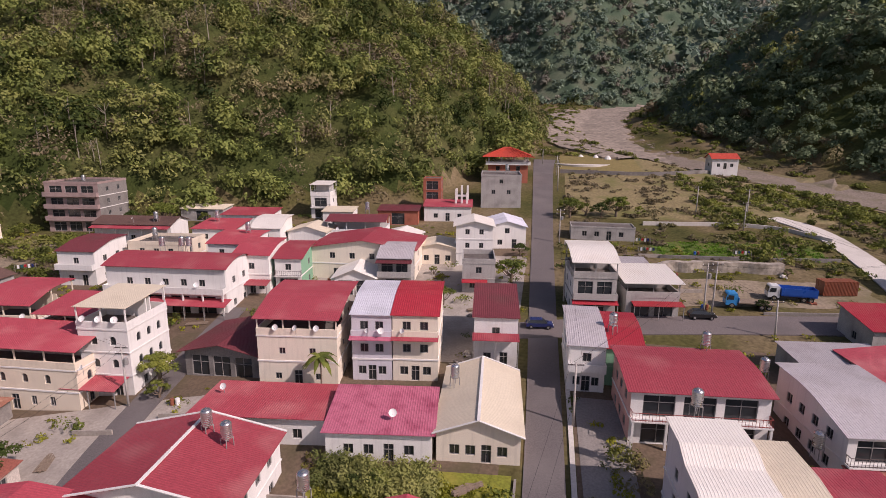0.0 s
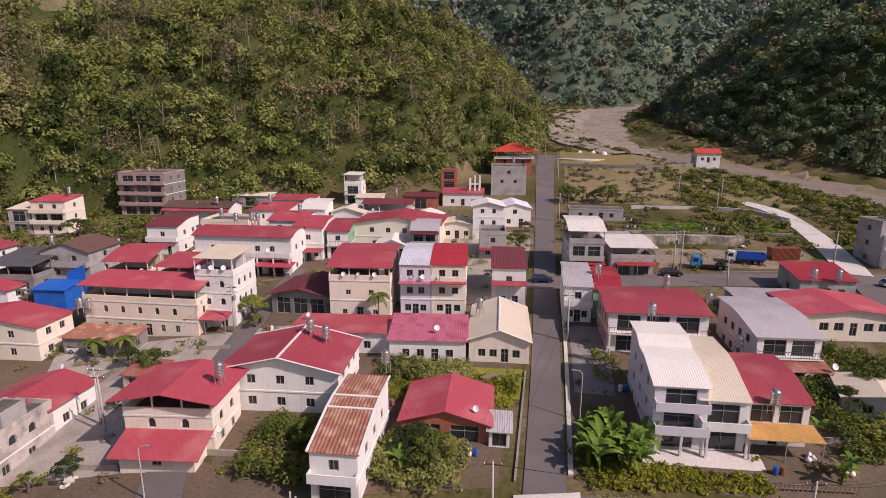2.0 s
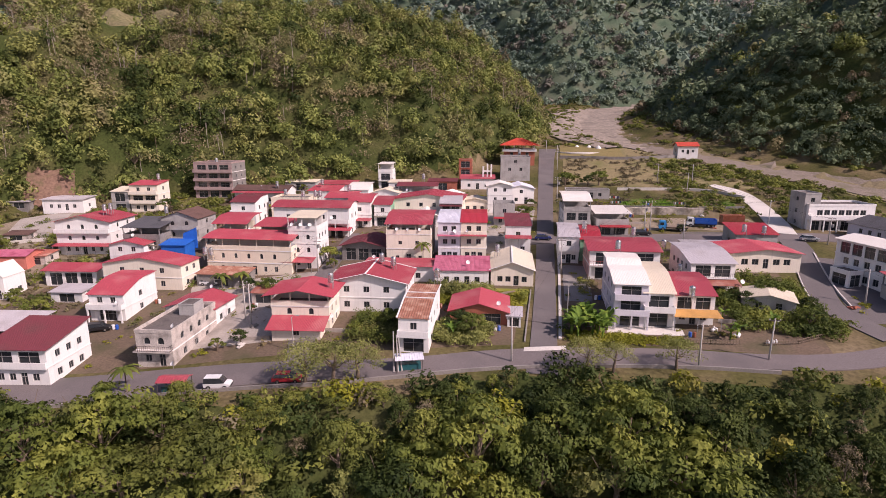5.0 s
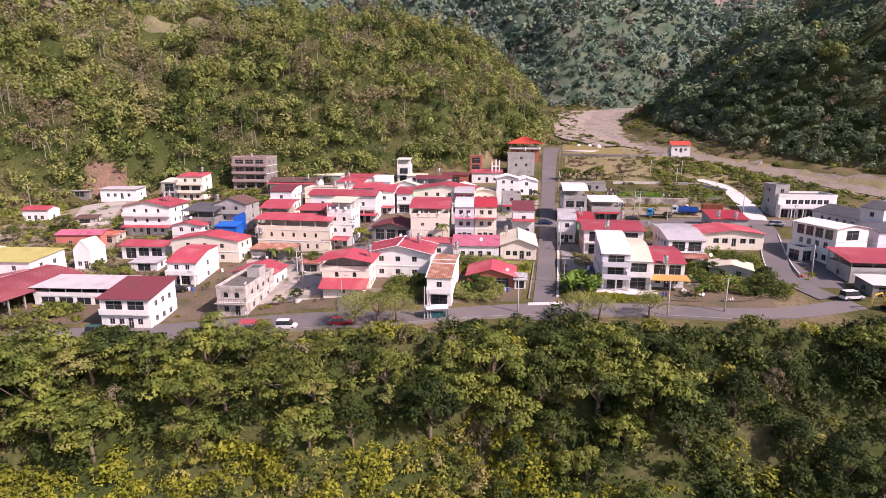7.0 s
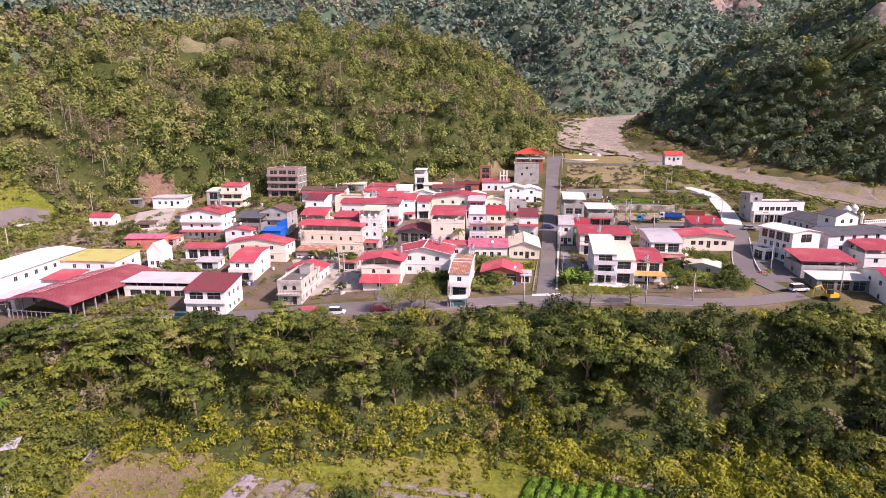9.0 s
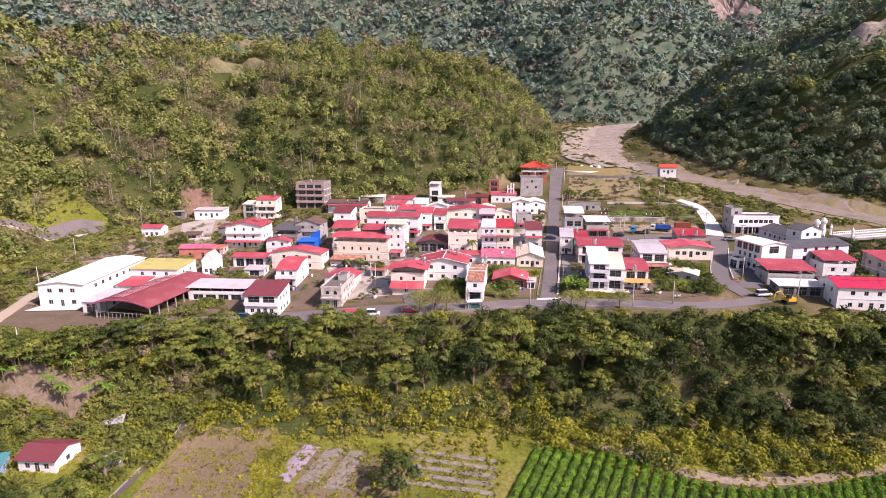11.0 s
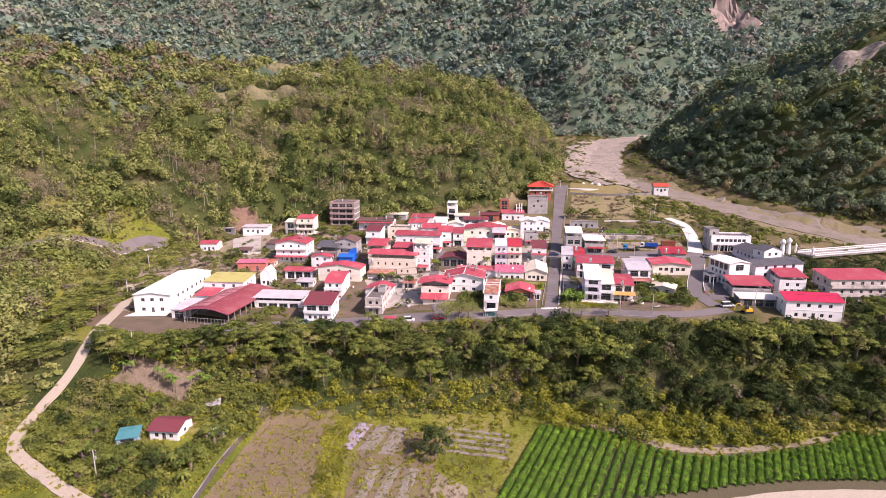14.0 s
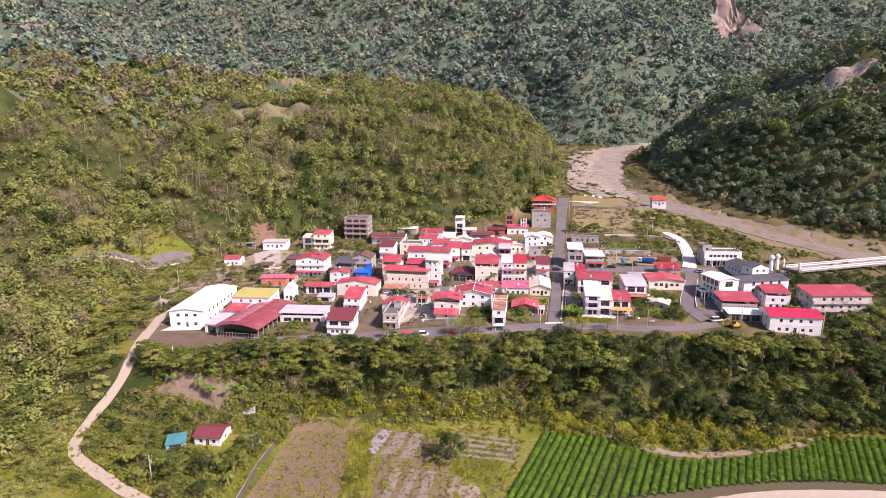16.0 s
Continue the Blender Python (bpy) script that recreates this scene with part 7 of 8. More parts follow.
def truck(x, y, rot, cab, bed, label, dump):
    T = thing("truck", pose(x, y, ground_z(x, y) + .14, 0, 0, rot), label, "truck", "parked trucks")
    L = 7.6
    prof = [(1.9, .55), (3.7, .55), (3.75, 1.3), (3.55, 2.45), (3.3, 2.6), (2.0, 2.6), (1.9, 2.4)]
    part("cab", Geo().prism([(a, -1.1, z) for a, z in prof], (0, 2.2, 0)), PAINT[cab], T)
    part("windscreen", Geo().prism([(3.79, -.95, 1.45), (3.79, .95, 1.45), (3.61, .95, 2.3), (3.61, -.95, 2.3)], (.02, 0, .01)), PANE, T)
    for s in (-1, 1):
        part("side_window", Geo().box(2.5, 3.4, s * 1.105 - .01, s * 1.105 + .01, 1.5, 2.25), PANE, T)
        part("mirror", Geo().box(3.5, 3.6, s * 1.3 - .1, s * 1.3 + .1, 1.5, 2.0), BLACK, T)
        part("headlight", Geo().box(3.74, 3.8, s * .8 - .18, s * .8 + .18, .8, 1.0), DISHW, T)
    part("chassis", Geo().box(-3.8, 3.6, -.45, .45, .55, .85), IRON, T)
    if dump:
        b = part("tipper_bed", Geo().box(-3.9, 1.7, -1.2, 1.2, .95, 1.15), PAINT[bed], T)
        for a in ((-3.9, 1.7, -1.25, -1.15), (-3.9, 1.7, 1.15, 1.25), (1.6, 1.7, -1.15, 1.15), (-3.9, -3.8, -1.15, 1.15)):
            part("bed_side", Geo().box(*a, 1.15, 2.35), PAINT[bed], b)
        for k in range(6):
            part("bed_rib", Geo().box(-3.6 + k, -3.5 + k, -1.31, -1.25, 1.0, 2.35), PAINT[bed], b)
        for k in range(4):
            part("marking", Geo().box(-3.3 + k * 1.15, -2.7 + k * 1.15, -1.335, -1.31, 1.6, 1.9), DISHW, b)
    else:
        b = part("flat_bed", Geo().box(-3.9, 1.75, -1.2, 1.2, .95, 1.12), WOOD, T)
        part("headboard", Geo().box(1.65, 1.75, -1.2, 1.2, 1.12, 1.9), PAINT[cab], b)
    for xx in (2.7, -1.9, -3.0):
        for yy in (-1.0, 1.0):
            wheel(T, xx, yy, .46, .3)
    return T


truck(34.2, 97.9, 177, "cyan", "blue", "flatbed truck with a sky-blue cab on the gravel yard", False)
truck(42.4, 102.4, 175, "white", "blue", "dump truck with a white cab and bright blue tipper bed", True)
car(-.6, 84.6, 6, "navy", "dark navy car crossing the narrow street")
car(66, 92.3, 4, "silver", "silver saloon car beside the road")
car(36.0, 56.0, 12, "silver", "silver-blue car under a striped awning")
car(-74.5, 47.6, 8, "white", "white car parked under a tiled lean-to")
car(-100.2, 38.2, 60, "blue", "bright blue car parked on a lane")
car(-83.0, 1.2, 10, "teal", "dark teal jeep parked at the roadside", 1.7, 4.2, True)
car(-82.5, 23.6, 30, "black", "black estate car beside a pile of bricks", 1.6, 4.4, True)
car(-46.3, 7.0, 14, "white", "small white van at the road edge", 1.75, 3.8, True)
car(-36.5, 9.7, 14, "red", "dark red car half hidden by trees")
car(25.5, 92.2, 5, "black", "black car parked along the upper road")
car(62, 38, 20, "white", "white van parked by the school canopy", 1.9, 4.6, True)
car(-158.5, 20.0, 70, "silver", "grey car beside the big hall")
car(-130, 66, 40, "silver", "grey car on a walled yard")


def stall(x, y, rot, colour, label):
    T = thing("canopy_stall", pose(x, y, ground_z(x, y) + .15, 0, 0, rot), label, "stall")
    part("canopy", Geo().sheet([(-1.4, 2.0), (0, 2.45), (1.4, 2.0)], -2.2, 2.2, "y", .4), ROOF[colour], T)
    for a in (-2, 2):
        for b in (-1.2, 1.2):
            part("leg", Geo().box(a - .04, a + .04, b - .04, b + .04, -.2, 2.05), IRON, T)
    part("counter", Geo().box(-1.8, 1.8, -.6, .6, 0, .95, bevel=.05), PAINT["teal"], T)


stall(-52.5, 5.6, 12, "red", "roadside stall under a red sheet canopy")
stall(-19.4, 16.4, 20, "blue", "small blue-topped roadside stall")


def container(x, y, rot):
    T = thing("shipping_container", pose(x, y, ground_z(x, y) + .1, 0, 0, rot), "rust-red corrugated shipping container", "container")
    g = Geo()
    n = 24
    pts = []
    for i in range(n):
        a = -3 + 6 * i / n
        pts += [(a, -1.2), (a + .1, -1.2), (a + .125, -1.14), (a + .22, -1.14)]
    pts += [(3, -1.2), (3, 1.2), (-3, 1.2)]
    g.prism([(a, b, 0) for a, b in pts], (0, 0, 2.6))
    part("shell", g, PAINT["rust"], T)
    for s in (-1, 1):
        part("door_leaf", Geo().box(3.0, 3.05, s * .6 - .57, s * .6 + .57, .12, 2.48), PAINT["rust"], T)


container(51.5, 106.5, 10)


def excavator(x, y):
    T = thing("excavator", pose(x, y, ground_z(x, y), 0, 0, 200), "yellow excavator parked under the lean-to", "excavator")
    for s in (-1, 1):
        part("track", Geo().tube([(-1.4, s * .9 - .2, .4), (-1.4, s * .9 + .2, .4)], .4, 10), BLACK, T)
        part("track_belt", Geo().box(-1.6, 1.6, s * .9 - .22, s * .9 + .22, .02, .75, bevel=.08), BLACK, T)
    part("house_body", Geo().box(-1.5, 1.1, -1.1, 1.1, .8, 1.7, bevel=.12), PAINT["yellow"], T)
    part("cab", Geo().box(.1, 1.2, .1, 1.05, 1.7, 2.7, bevel=.08), PANE, T)
    part("boom", Geo().tube([(1.0, -.2, 1.5), (2.6, -.2, 3.6), (4.2, -.2, 3.2)], .18, 6), PAINT["yellow"], T)
    part("bucket_arm", Geo().tube([(4.2, -.2, 3.2), (4.6, -.2, 1.4)], .14, 6), PAINT["yellow"], T)


excavator(67.2, 34.0)


# ---- farm and fields ----
def crop_field():
    T = thing("crop_field", pose(0, 0, 0), "large field of lush green crop hedges in long rows", "field")
    rng = np.random.default_rng(61)
    slant = .26
    n = 0
    for i in range(58):
        x0 = 1.6 + i * 2.3
        top = float(np.interp(x0, [0, 2, 13, 22, 29, 39, 46.6, 59, 70.5, 79, 84, 98, 140], [-17, -16.4, -15, -16, -20, -21.7, -21.3, -17.4, -12.5, -9, -3, .7, 5])) - .4
        low = float(np.interp(x0, [-8, .6, 20, 39, 51, 66, 80, 88, 140], [-43, -50, -46, -38, -32.5, -27.5, -24.3, -23, -17]))
        L = top - low
        if L < 4:
            continue
        m = int(L * 85)
        u = rng.uniform(0, 1, m)
        a = rng.uniform(0, math.pi, m)
        y = top - u * L
        x = x0 - slant * (top - y) + 1.0 * np.cos(a) + .1 * np.sin(y * 1.7 + i)
        z = height(x, y) + .05 + 1.1 * np.sin(a) * (.85 + .15 * np.sin(y * 2.3 + i * 2))
        way = np.stack([np.cos(a), 0 * a, np.sin(a)], 1)
        co = cards(np.stack([x, y, z], 1), way, np.full(m, .19), rng, .3)
        part("hedge_row", arrays_mesh("hedge_row", co, faces_of(co), CROP), None, T)


crop_field()
SOILROW = material("field_soil", (.10, .085, .045), .95, .3, 3, .3, .3, .4, tint=(.10, .085, .045))
PURPLE = material("mulch_film", (.33, .275, .345), .7, .25, 2, .35, .6, .3, tint=(.24, .19, .16))
OLDFILM = material("old_mulch_film", (.235, .200, .170), .85, .4, 2, .5, .6, .3, tint=(.150, .140, .045))
DRYFIELD = material("dry_field", (.185, .135, .085), .95, .4, 3, .5, .45, .5, tint=(.150, .145, .035))
patch("crop_soil", [(-7, -44), (10, -52), (50, -33), (2.5, -15.5)], SOILROW, "dark soil under the crop rows", "soil", .08, n=14)
patch("crop_soil", [(30, -42), (140, -18), (140, 4), (30, -19)], SOILROW, "dark soil under the crop rows", "soil", .08, n=20)
patch("staked_field", [(-78, -66), (-50, -59), (-60.5, -23), (-80, -28)], DRYFIELD, "dry brown field with rows of thin stakes", "field", .14, n=14, rim=.6)
patch("weedy_strip", [(-52, -60), (-43.8, -57.3), (-57, -24), (-61.5, -24.6)], material("weedy_strip", (.20, .19, .03), .95, .4, 3, .4, .4, .4, tint=(.14, .11, .05)), "strip of yellow-green weeds", "weeds", .16, n=12, rim=.6)
patch("fallow_plot", [(-44, -58), (-24, -58), (-26, -27), (-50, -26)], DRYFIELD, "fallow brown plot", "plot", .10, n=12, rim=.8)
for k in range(3):
    patch("mulched_bed", [(-54 + k * 6.0, -38), (-49.5 + k * 6.0, -38), (-48 + k * 5.6, -25.5), (-52 + k * 5.6, -25.5)], (PURPLE, OLDFILM, OLDFILM)[k], ("garden bed under pale purple mulch film", "weedy garden bed under torn grey film", "weedy garden bed under torn grey film")[k], "garden bed", .2, n=6, rim=.5)
for k in range(3):
    patch("mulched_bed", quad(-42 + k * 5.0, -39 + k * 5.0, -58, -42), OLDFILM, "weedy garden bed under torn grey film", "garden bed", .2, n=6, rim=.5)
for k in range(5):
    patch("garden_row", quad(-26, -7, -33.5 + k * 2.5, -32.1 + k * 2.5), OLDFILM, "pale narrow garden row", "garden bed", .2, n=8, rim=.35)
patch("bare_plot", [(-24, -56), (-14, -54), (-15, -46), (-24, -42)], TANDIRT, "bare pale soil plot", "plot", .16, n=8, rim=.7)
ribbon("field_bank", [(1, -14.6, 1.6), (13, -13.2, 1.8), (22, -14.2, 2), (29, -18, 2.4), (39, -19.6, 2.6), (46.6, -19.2, 2.4), (59, -15.4, 2.2), (70.5, -10.6, 2), (79, -7, 1.8), (86, -1, 1.6)], TANDIRT, "narrow brown bank above the crop field", "bank", lift=.3, edge=.8)
ribbon("farm_track", [(-4, -58, 3), (14, -54, 3), (36, -43.5, 3.2), (52, -36.5, 3.6), (66, -31.5, 3.6), (90, -26.5, 3.6), (150, -19, 3.8)], PATHDIRT, "pale dirt farm track beside the crop rows", "track", lift=.35, edge=.4)
ribbon("field_ditch", [(-81.5, -27, .9), (-82, -38, .9), (-81.5, -53, .9), (-80, -62, .9), (-78, -80, .9)], IRON, "dark narrow irrigation ditch", "ditch", lift=.16)
wall_line("ditch_wall", [(-82.2, -27), (-82.7, -38), (-82.2, -53), (-80.7, -62), (-78.7, -80)], .35, .2, CONCRETE, "low concrete lip of the ditch", "kerb", below=.4)
rng_s = np.random.default_rng(63)
stake = Geo().tube([(0, 0, -.3), (.05, 0, 1.9)], .035, 4).mesh("stake", WOOD)
T = thing("stake_rows", pose(0, 0, 0), "rows of thin bare wooden stakes in the dry field", "stakes")
for i in range(9):
    for k in range(12):
        u, v = (i + .5) / 9, (k + .5) / 12
        x = -77 + 27 * u + (-2 * (1 - u) - 10.5 * u) * v + rng_s.normal(0, .25)
        y = -62.5 + 3.5 * u + (35.6 - .9 * u) * v + rng_s.normal(0, .4)
        part("stake", stake, None, T, m=pose(x, y, ground_z(x, y), rng_s.normal(0, 6), rng_s.normal(0, 6)))


def lean_shed(x, y, rot, W, D, h, roof, wall, label):
    return house(label, x, y, W, D, h, rot=rot, wall=wall, roof=roof, kind="fx", rise=.5, floors=1, front=(-1,), right=(1,), left=(1,), over=.35, bands=False, name="shed", category="shed", group="sheds")


lean_shed(-108.6, -57.6, 30, 5.0, 5, 2.8, "teal", "blue", "small shed with blue walls and a blue-green roof")
lean_shed(-133.8, -3.4, 8, 5.6, 12, 3.6, "grey", "sheet", "lean-to with a grey sheet roof beside the hall")
lean_shed(-95.7, -37.5, 32, 3.6, 3.4, 1.8, "grey", "dark", "ramshackle shed of pale scrap sheets")
lean_shed(-88.5, -46.8, 25, 3.8, 3.2, 1.8, "grey", "dark", "ramshackle shed of dark scrap boards")
lean_shed(-119.4, -61.6, 30, 3.0, 2.6, 1.6, "magenta", "dark", "tiny shed with a faded pink sheet roof")
lean_shed(29.5, -48.5, 10, 5.4, 4.0, 2.6, "white", "white", "small white field shed beside the track")
lean_shed(-5.6, 33.2, 4, 2.4, 3.4, 2.2, "grey", "sheet", "lean-to with a slatted white sheet front")
lean_shed(-29.5, 51.5, 8, 4.0, 5, 2.6, "rust", "dark", "rusty lean-to behind the big red-roofed house")
lean_shed(-77.0, 46.6, 4, 11.5, 5.0, 2.9, "tile", "dark", "long lean-to under a striped clay tile roof")
lean_shed(-58.0, 134.5, 8, 8, 6, 3.6, "cream", "white", "low house with a cream sheet roof below the woods")
lean_shed(-98.5, 133.0, 5, 12, 6, 3.4, "cream", "grey", "long shed with a pale sheet roof below the woods")
lean_shed(-43.5, 136.5, 8, 10.5, 7, 3.8, "maroon", "brick", "open shelter with a dark red sheet roof")
lean_shed(-177.5, 90.5, 14, 7.0, 5, 2.4, "grey", "dark", "low shed with a grey sheet roof below the hill")
lean_shed(-152.0, 66.0, 18, 6.5, 4.5, 2.3, "brown", "worn", "scrap-built shed with a brown sheet roof beside a yard wall")
lean_shed(-131.0, 52.5, 10, 6.0, 5, 2.5, "rust", "worn", "rusty-roofed lean-to beside the white villa")
lean_shed(-103.5, 34.0, 8, 7.0, 4.5, 2.4, "grey", "sheet", "low canopy of pale sheets between the houses")
lean_shed(-58.5, 38.0, 4, 5.0, 4.0, 2.4, "rust", "worn", "rusty sheet canopy beside the stained yard")
lean_shed(13.0, 108.5, 8, 7.0, 5, 2.6, "grey", "dark", "low dark shed behind the canopy shop")
lean_shed(-141, 74, 12, 16, 8, 3.0, "brown", "dark", "long open shelter with a brown roof on the upper yard")


# ---- plants in and round the village ----
def palm(x, y, tall, n=12, long=1.8, label="slender betel palm with a small tuft of fronds", group="palms"):
    T = thing("palm_tree", pose(x, y, ground_z(x, y), 0, 0, (x * 53) % 360), label, "palm", group)
    rng = np.random.default_rng(int(abs(x * 100 + y * 10)))
    part("trunk", Geo().tube([(0, 0, -.5), (.1, .05, tall * .5), (.15, 0, tall)], [.13, .09, .07], 6), BARK, T)
    g = Geo()
    for i in range(n):
        a = 6.28319 * i / n + rng.uniform(-.2, .2)
        up = rng.uniform(.2, .9)
        prev = None
        for k in range(5):
            u = k / 4
            r = long * u
            z = tall + long * (up * u - .95 * u * u)
            w = .26 * long / 1.8 * math.sin(math.pi * min(1, .15 + .85 * u)) + .03
            c = Vector((r * math.cos(a) + .15, r * math.sin(a), z))
            s = Vector((-math.sin(a), math.cos(a), 0)) * w
            row = (c - s + Vector((0, 0, -.08)), c, c + s + Vector((0, 0, -.08)))
            if prev:
                g.add([*prev, *row], [(0, 1, 4, 3), (1, 2, 5, 4)])
            prev = row
    part("frond_tuft", g, BANANA if n < 10 else LEAF, T)
    return T


rng_p = np.random.default_rng(71)
for i in range(26):
    palm(-134 + 36 * rng_p.uniform(), -35 + 7 * rng_p.uniform(), rng_p.uniform(3.8, 5.8), 9, 1.7)
for x, y, h in ((-27.8, 61.2, 5.2), (-70, 45.5, 3.4), (-145, 124, 9), (-66, 47, 3.0), (-89, -60, 4.5), (-84, -63, 4), (-115, -66, 5), (-60.5, 5.0, 4.0)):
    palm(x, y, h, 14, 2.4, "feathery palm with drooping fronds")


def banana(x, y, s=1.0):
    T = thing("banana_plant", pose(x, y, ground_z(x, y), 0, 0, (x * 71) % 360) @ Matrix.Scale(s, 4), "banana plant with broad yellow-green leaves", "banana plant", "banana plants")
    rng = np.random.default_rng(int(x * 31 + y * 17) % 9999)
    part("stem", Geo().tube([(0, 0, -.3), (.1, 0, 1.7)], [.16, .1], 7), BANANA, T)
    for i in range(8):
        a = 6.28319 * i / 8 + rng.uniform(-.3, .3)
        up, L = rng.uniform(.7, 1.5), rng.uniform(1.6, 2.3)
        g = Geo()
        prev = None
        for k in range(6):
            u = k / 5
            r = L * u * .8
            c = Vector((r * math.cos(a), r * math.sin(a), 1.6 + L * (up * u - .8 * u * u)))
            sd = Vector((-math.sin(a), math.cos(a), .0)) * (.30 * math.sin(math.pi * min(1, .12 + .86 * u)) + .02)
            row = (c - sd + Vector((0, 0, .06)), c, c + sd + Vector((0, 0, .06)))
            if prev:
                g.add([*prev, *row], [(0, 1, 4, 3), (1, 2, 5, 4)])
            prev = row
        part("leaf", g, BANANA, T)


for i in range(24):
    banana(5.2 + 6.6 * rng_p.uniform(), 30.6 + 6.6 * rng_p.uniform(), rng_p.uniform(.95, 1.4))
for x, y in ((31.5, 33.5), (33, 35), (32.5, 42), (30.5, 46), (-42, 30), (-14.5, 27), (40, 40)):
    banana(x, y, rng_p.uniform(.7, 1.1))

GARDEN = [tree_model(300 + i, r, t, k, b, 120, s, mat, False, .7, lab) for i, (r, t, k, b, s, mat, lab) in enumerate([(2.2, 2.4, 1.2, 13, .12, LEAF, "small leafy green garden tree"), (1.6, 2.0, .8, 10, .11, OLIVELEAF, "small olive-green garden tree"), (2.6, 2.6, 1.6, 15, .13, DARKLEAF, "dark green garden tree")])]
SPOTS = [(-50.5, 60.5, 1.3), (-48.7, 57.5, 1.0), (38, 47.5, .8), (43, 52, .9), (47.5, 55, .9), (49, 48, .8), (46, 40, .9), (34, 50, .9), (-62.5, 44, 1.0), (-57, 42, .9), (-54, 18.5, .9), (-51, 21, .8),
         (89, 43, 1.7), (94, 48, 1.6), (-8.2, 88, .9), (-6.5, 103, 1.1), (-5.8, 110, .9), (-5.5, 118, .9), (6, 150, 1.2), (10, 152, 1.4), (14, 151, 1.2), (18, 152, 1.3), (24, 153, 1.1), (6.5, 158, 1.0), (-17.5, 91, .8), (-98, 44, .7), (-93, 20, .8), (-100, 27, .9), (-22, 105, .7),
         (-14, 30, 1.2), (-11.5, 28.5, 1.0), (-33, 27, .6), (-30, 28.5, .55), (-25.5, 29, .9), (-20.5, 46.8, .5), (-18, 46.2, .5), (-15.8, 46.6, .45), (-13.4, 46.4, .5), (-82, 12.5, .7), (-122, 98, 1.2), (-118, 103, 1.0), (-108, 126, 1.3), (-100, 128, 1.4), (-90, 131, 1.2), (-26.3, -35.6, 2.5),
         (-150, 60, 1.3), (-146, 52, 1.2), (-158, 50, 1.4), (112, 40, 2.0), (118, 44, 2.1), (124, 38, 2.2), (108, 33, 1.8), (132, 46, 2.2), (-93, -62, 1.5), (-100, -66, 1.7), (-108, -70, 1.6), (-88, -70, 1.5), (-86, -48, 1.4), (-90, -40, 1.5), (-112, -50, 1.2), (-118, -56, 1.3), (-124, -60, 1.4), (-104, -60, 1.2), (-86, -58, 1.6), (-96, -74, 1.6), (-85, -76, 1.5), (-113, -64, 1.4), (-126, -50, 1.1), (-132, -52, 1.2), (-110, -42, 1.2), (-100, -40, 1.3), (-120, -42, 1.1), (100, 30, 1.4), (97, 26, 1.5), (104, 38, 1.8), (121, 50, 1.9), (96, 60, 1.6), (103, 46.5, 1.5), (110, 47, 1.4), (140, 60, 2.2), (128, 56, 2.0)]
for i, (x, y, s) in enumerate(SPOTS):
    m = pose(x, y, ground_z(x, y), 0, 0, (i * 77) % 360) @ Matrix.Scale(s, 4)
    if i < 3:
        GARDEN[i].matrix_basis = m
    else:
        copy_thing(GARDEN[i % 3], m)
for x, y, h in ((-172, 112, 6), (-166, 116, 7), (-150, 118, 6), (-146, 114, 5)):
    T = tree_model(int(400 + x), 3.0, 4.0, 2.6, bare=True)
    T.matrix_basis = pose(x, y, ground_z(x, y))
    tagged(T, "bare grey leafless tree at the foot of the hill", "tree", "bare trees")


FEATHERY = tree_model(320, 3.6, 3.4, 2.4, 34, 70, .10, LIGHTLEAF, False, .55, "slender tree with an airy feathery olive crown")
for i, (x, y, s) in enumerate(((-29.5, 10.2, 1.25), (-33.5, 9.4, 1.0), (-26.2, 12.4, .85), (21.0, 22.8, .75), (7.5, 20.0, .8), (11.5, 20.5, .7))):
    m = pose(x, y, ground_z(x, y), 0, 0, 70 * i) @ Matrix.Scale(s, 4)
    if i:
        copy_thing(FEATHERY, m)
    else:
        FEATHERY.matrix_basis = m


def weeds(name, n, box, keep, lo, hi, seed, mat, label, per=22, size=.34, tallness=.6):
    p = spots_in(n, *box, keep, seed)
    r = np.random.default_rng(seed + 1).uniform(lo, hi, len(p))
    scatter_stuff(name, on_ground(p), r, per, size, mat, label, "weeds", seed + 2, tallness, 0.0)


def built(x, y, rim=.6):
    """True where a house or shed stands."""
    hit = np.zeros(np.shape(x), bool)
    for hx, hy, W, D, r in FOOT:
        u, v = (x - hx) * math.cos(r) + (y - hy) * math.sin(r), (y - hy) * math.cos(r) - (x - hx) * math.sin(r)
        hit |= (u > -rim) & (u < W + rim) & (v > -rim - .8) & (v < D + rim)
    return hit


ROADS = [([(1, 18), (.6, 60), (-1.2, 143), (-2, 236)], 3.2), ([(-112, -8), (-66, 6.5), (-22.5, 16), (-3.5, 23), (21, 26.8), (48, 29), (62, 36)], 4.6), ([(-6, 82.5), (36, 91.5), (130, 104)], 4.5), ([(62, 93), (54.5, 58), (53, 48), (58, 38)], 4), ([(-36, 14), (-45, 35), (-51, 66), (-53, 84)], 3)]


def free(x, y):
    ok = ~built(x, y)
    for pts, w in ROADS:
        ok &= seg_dist(x, y, pts, False) > w
    return ok


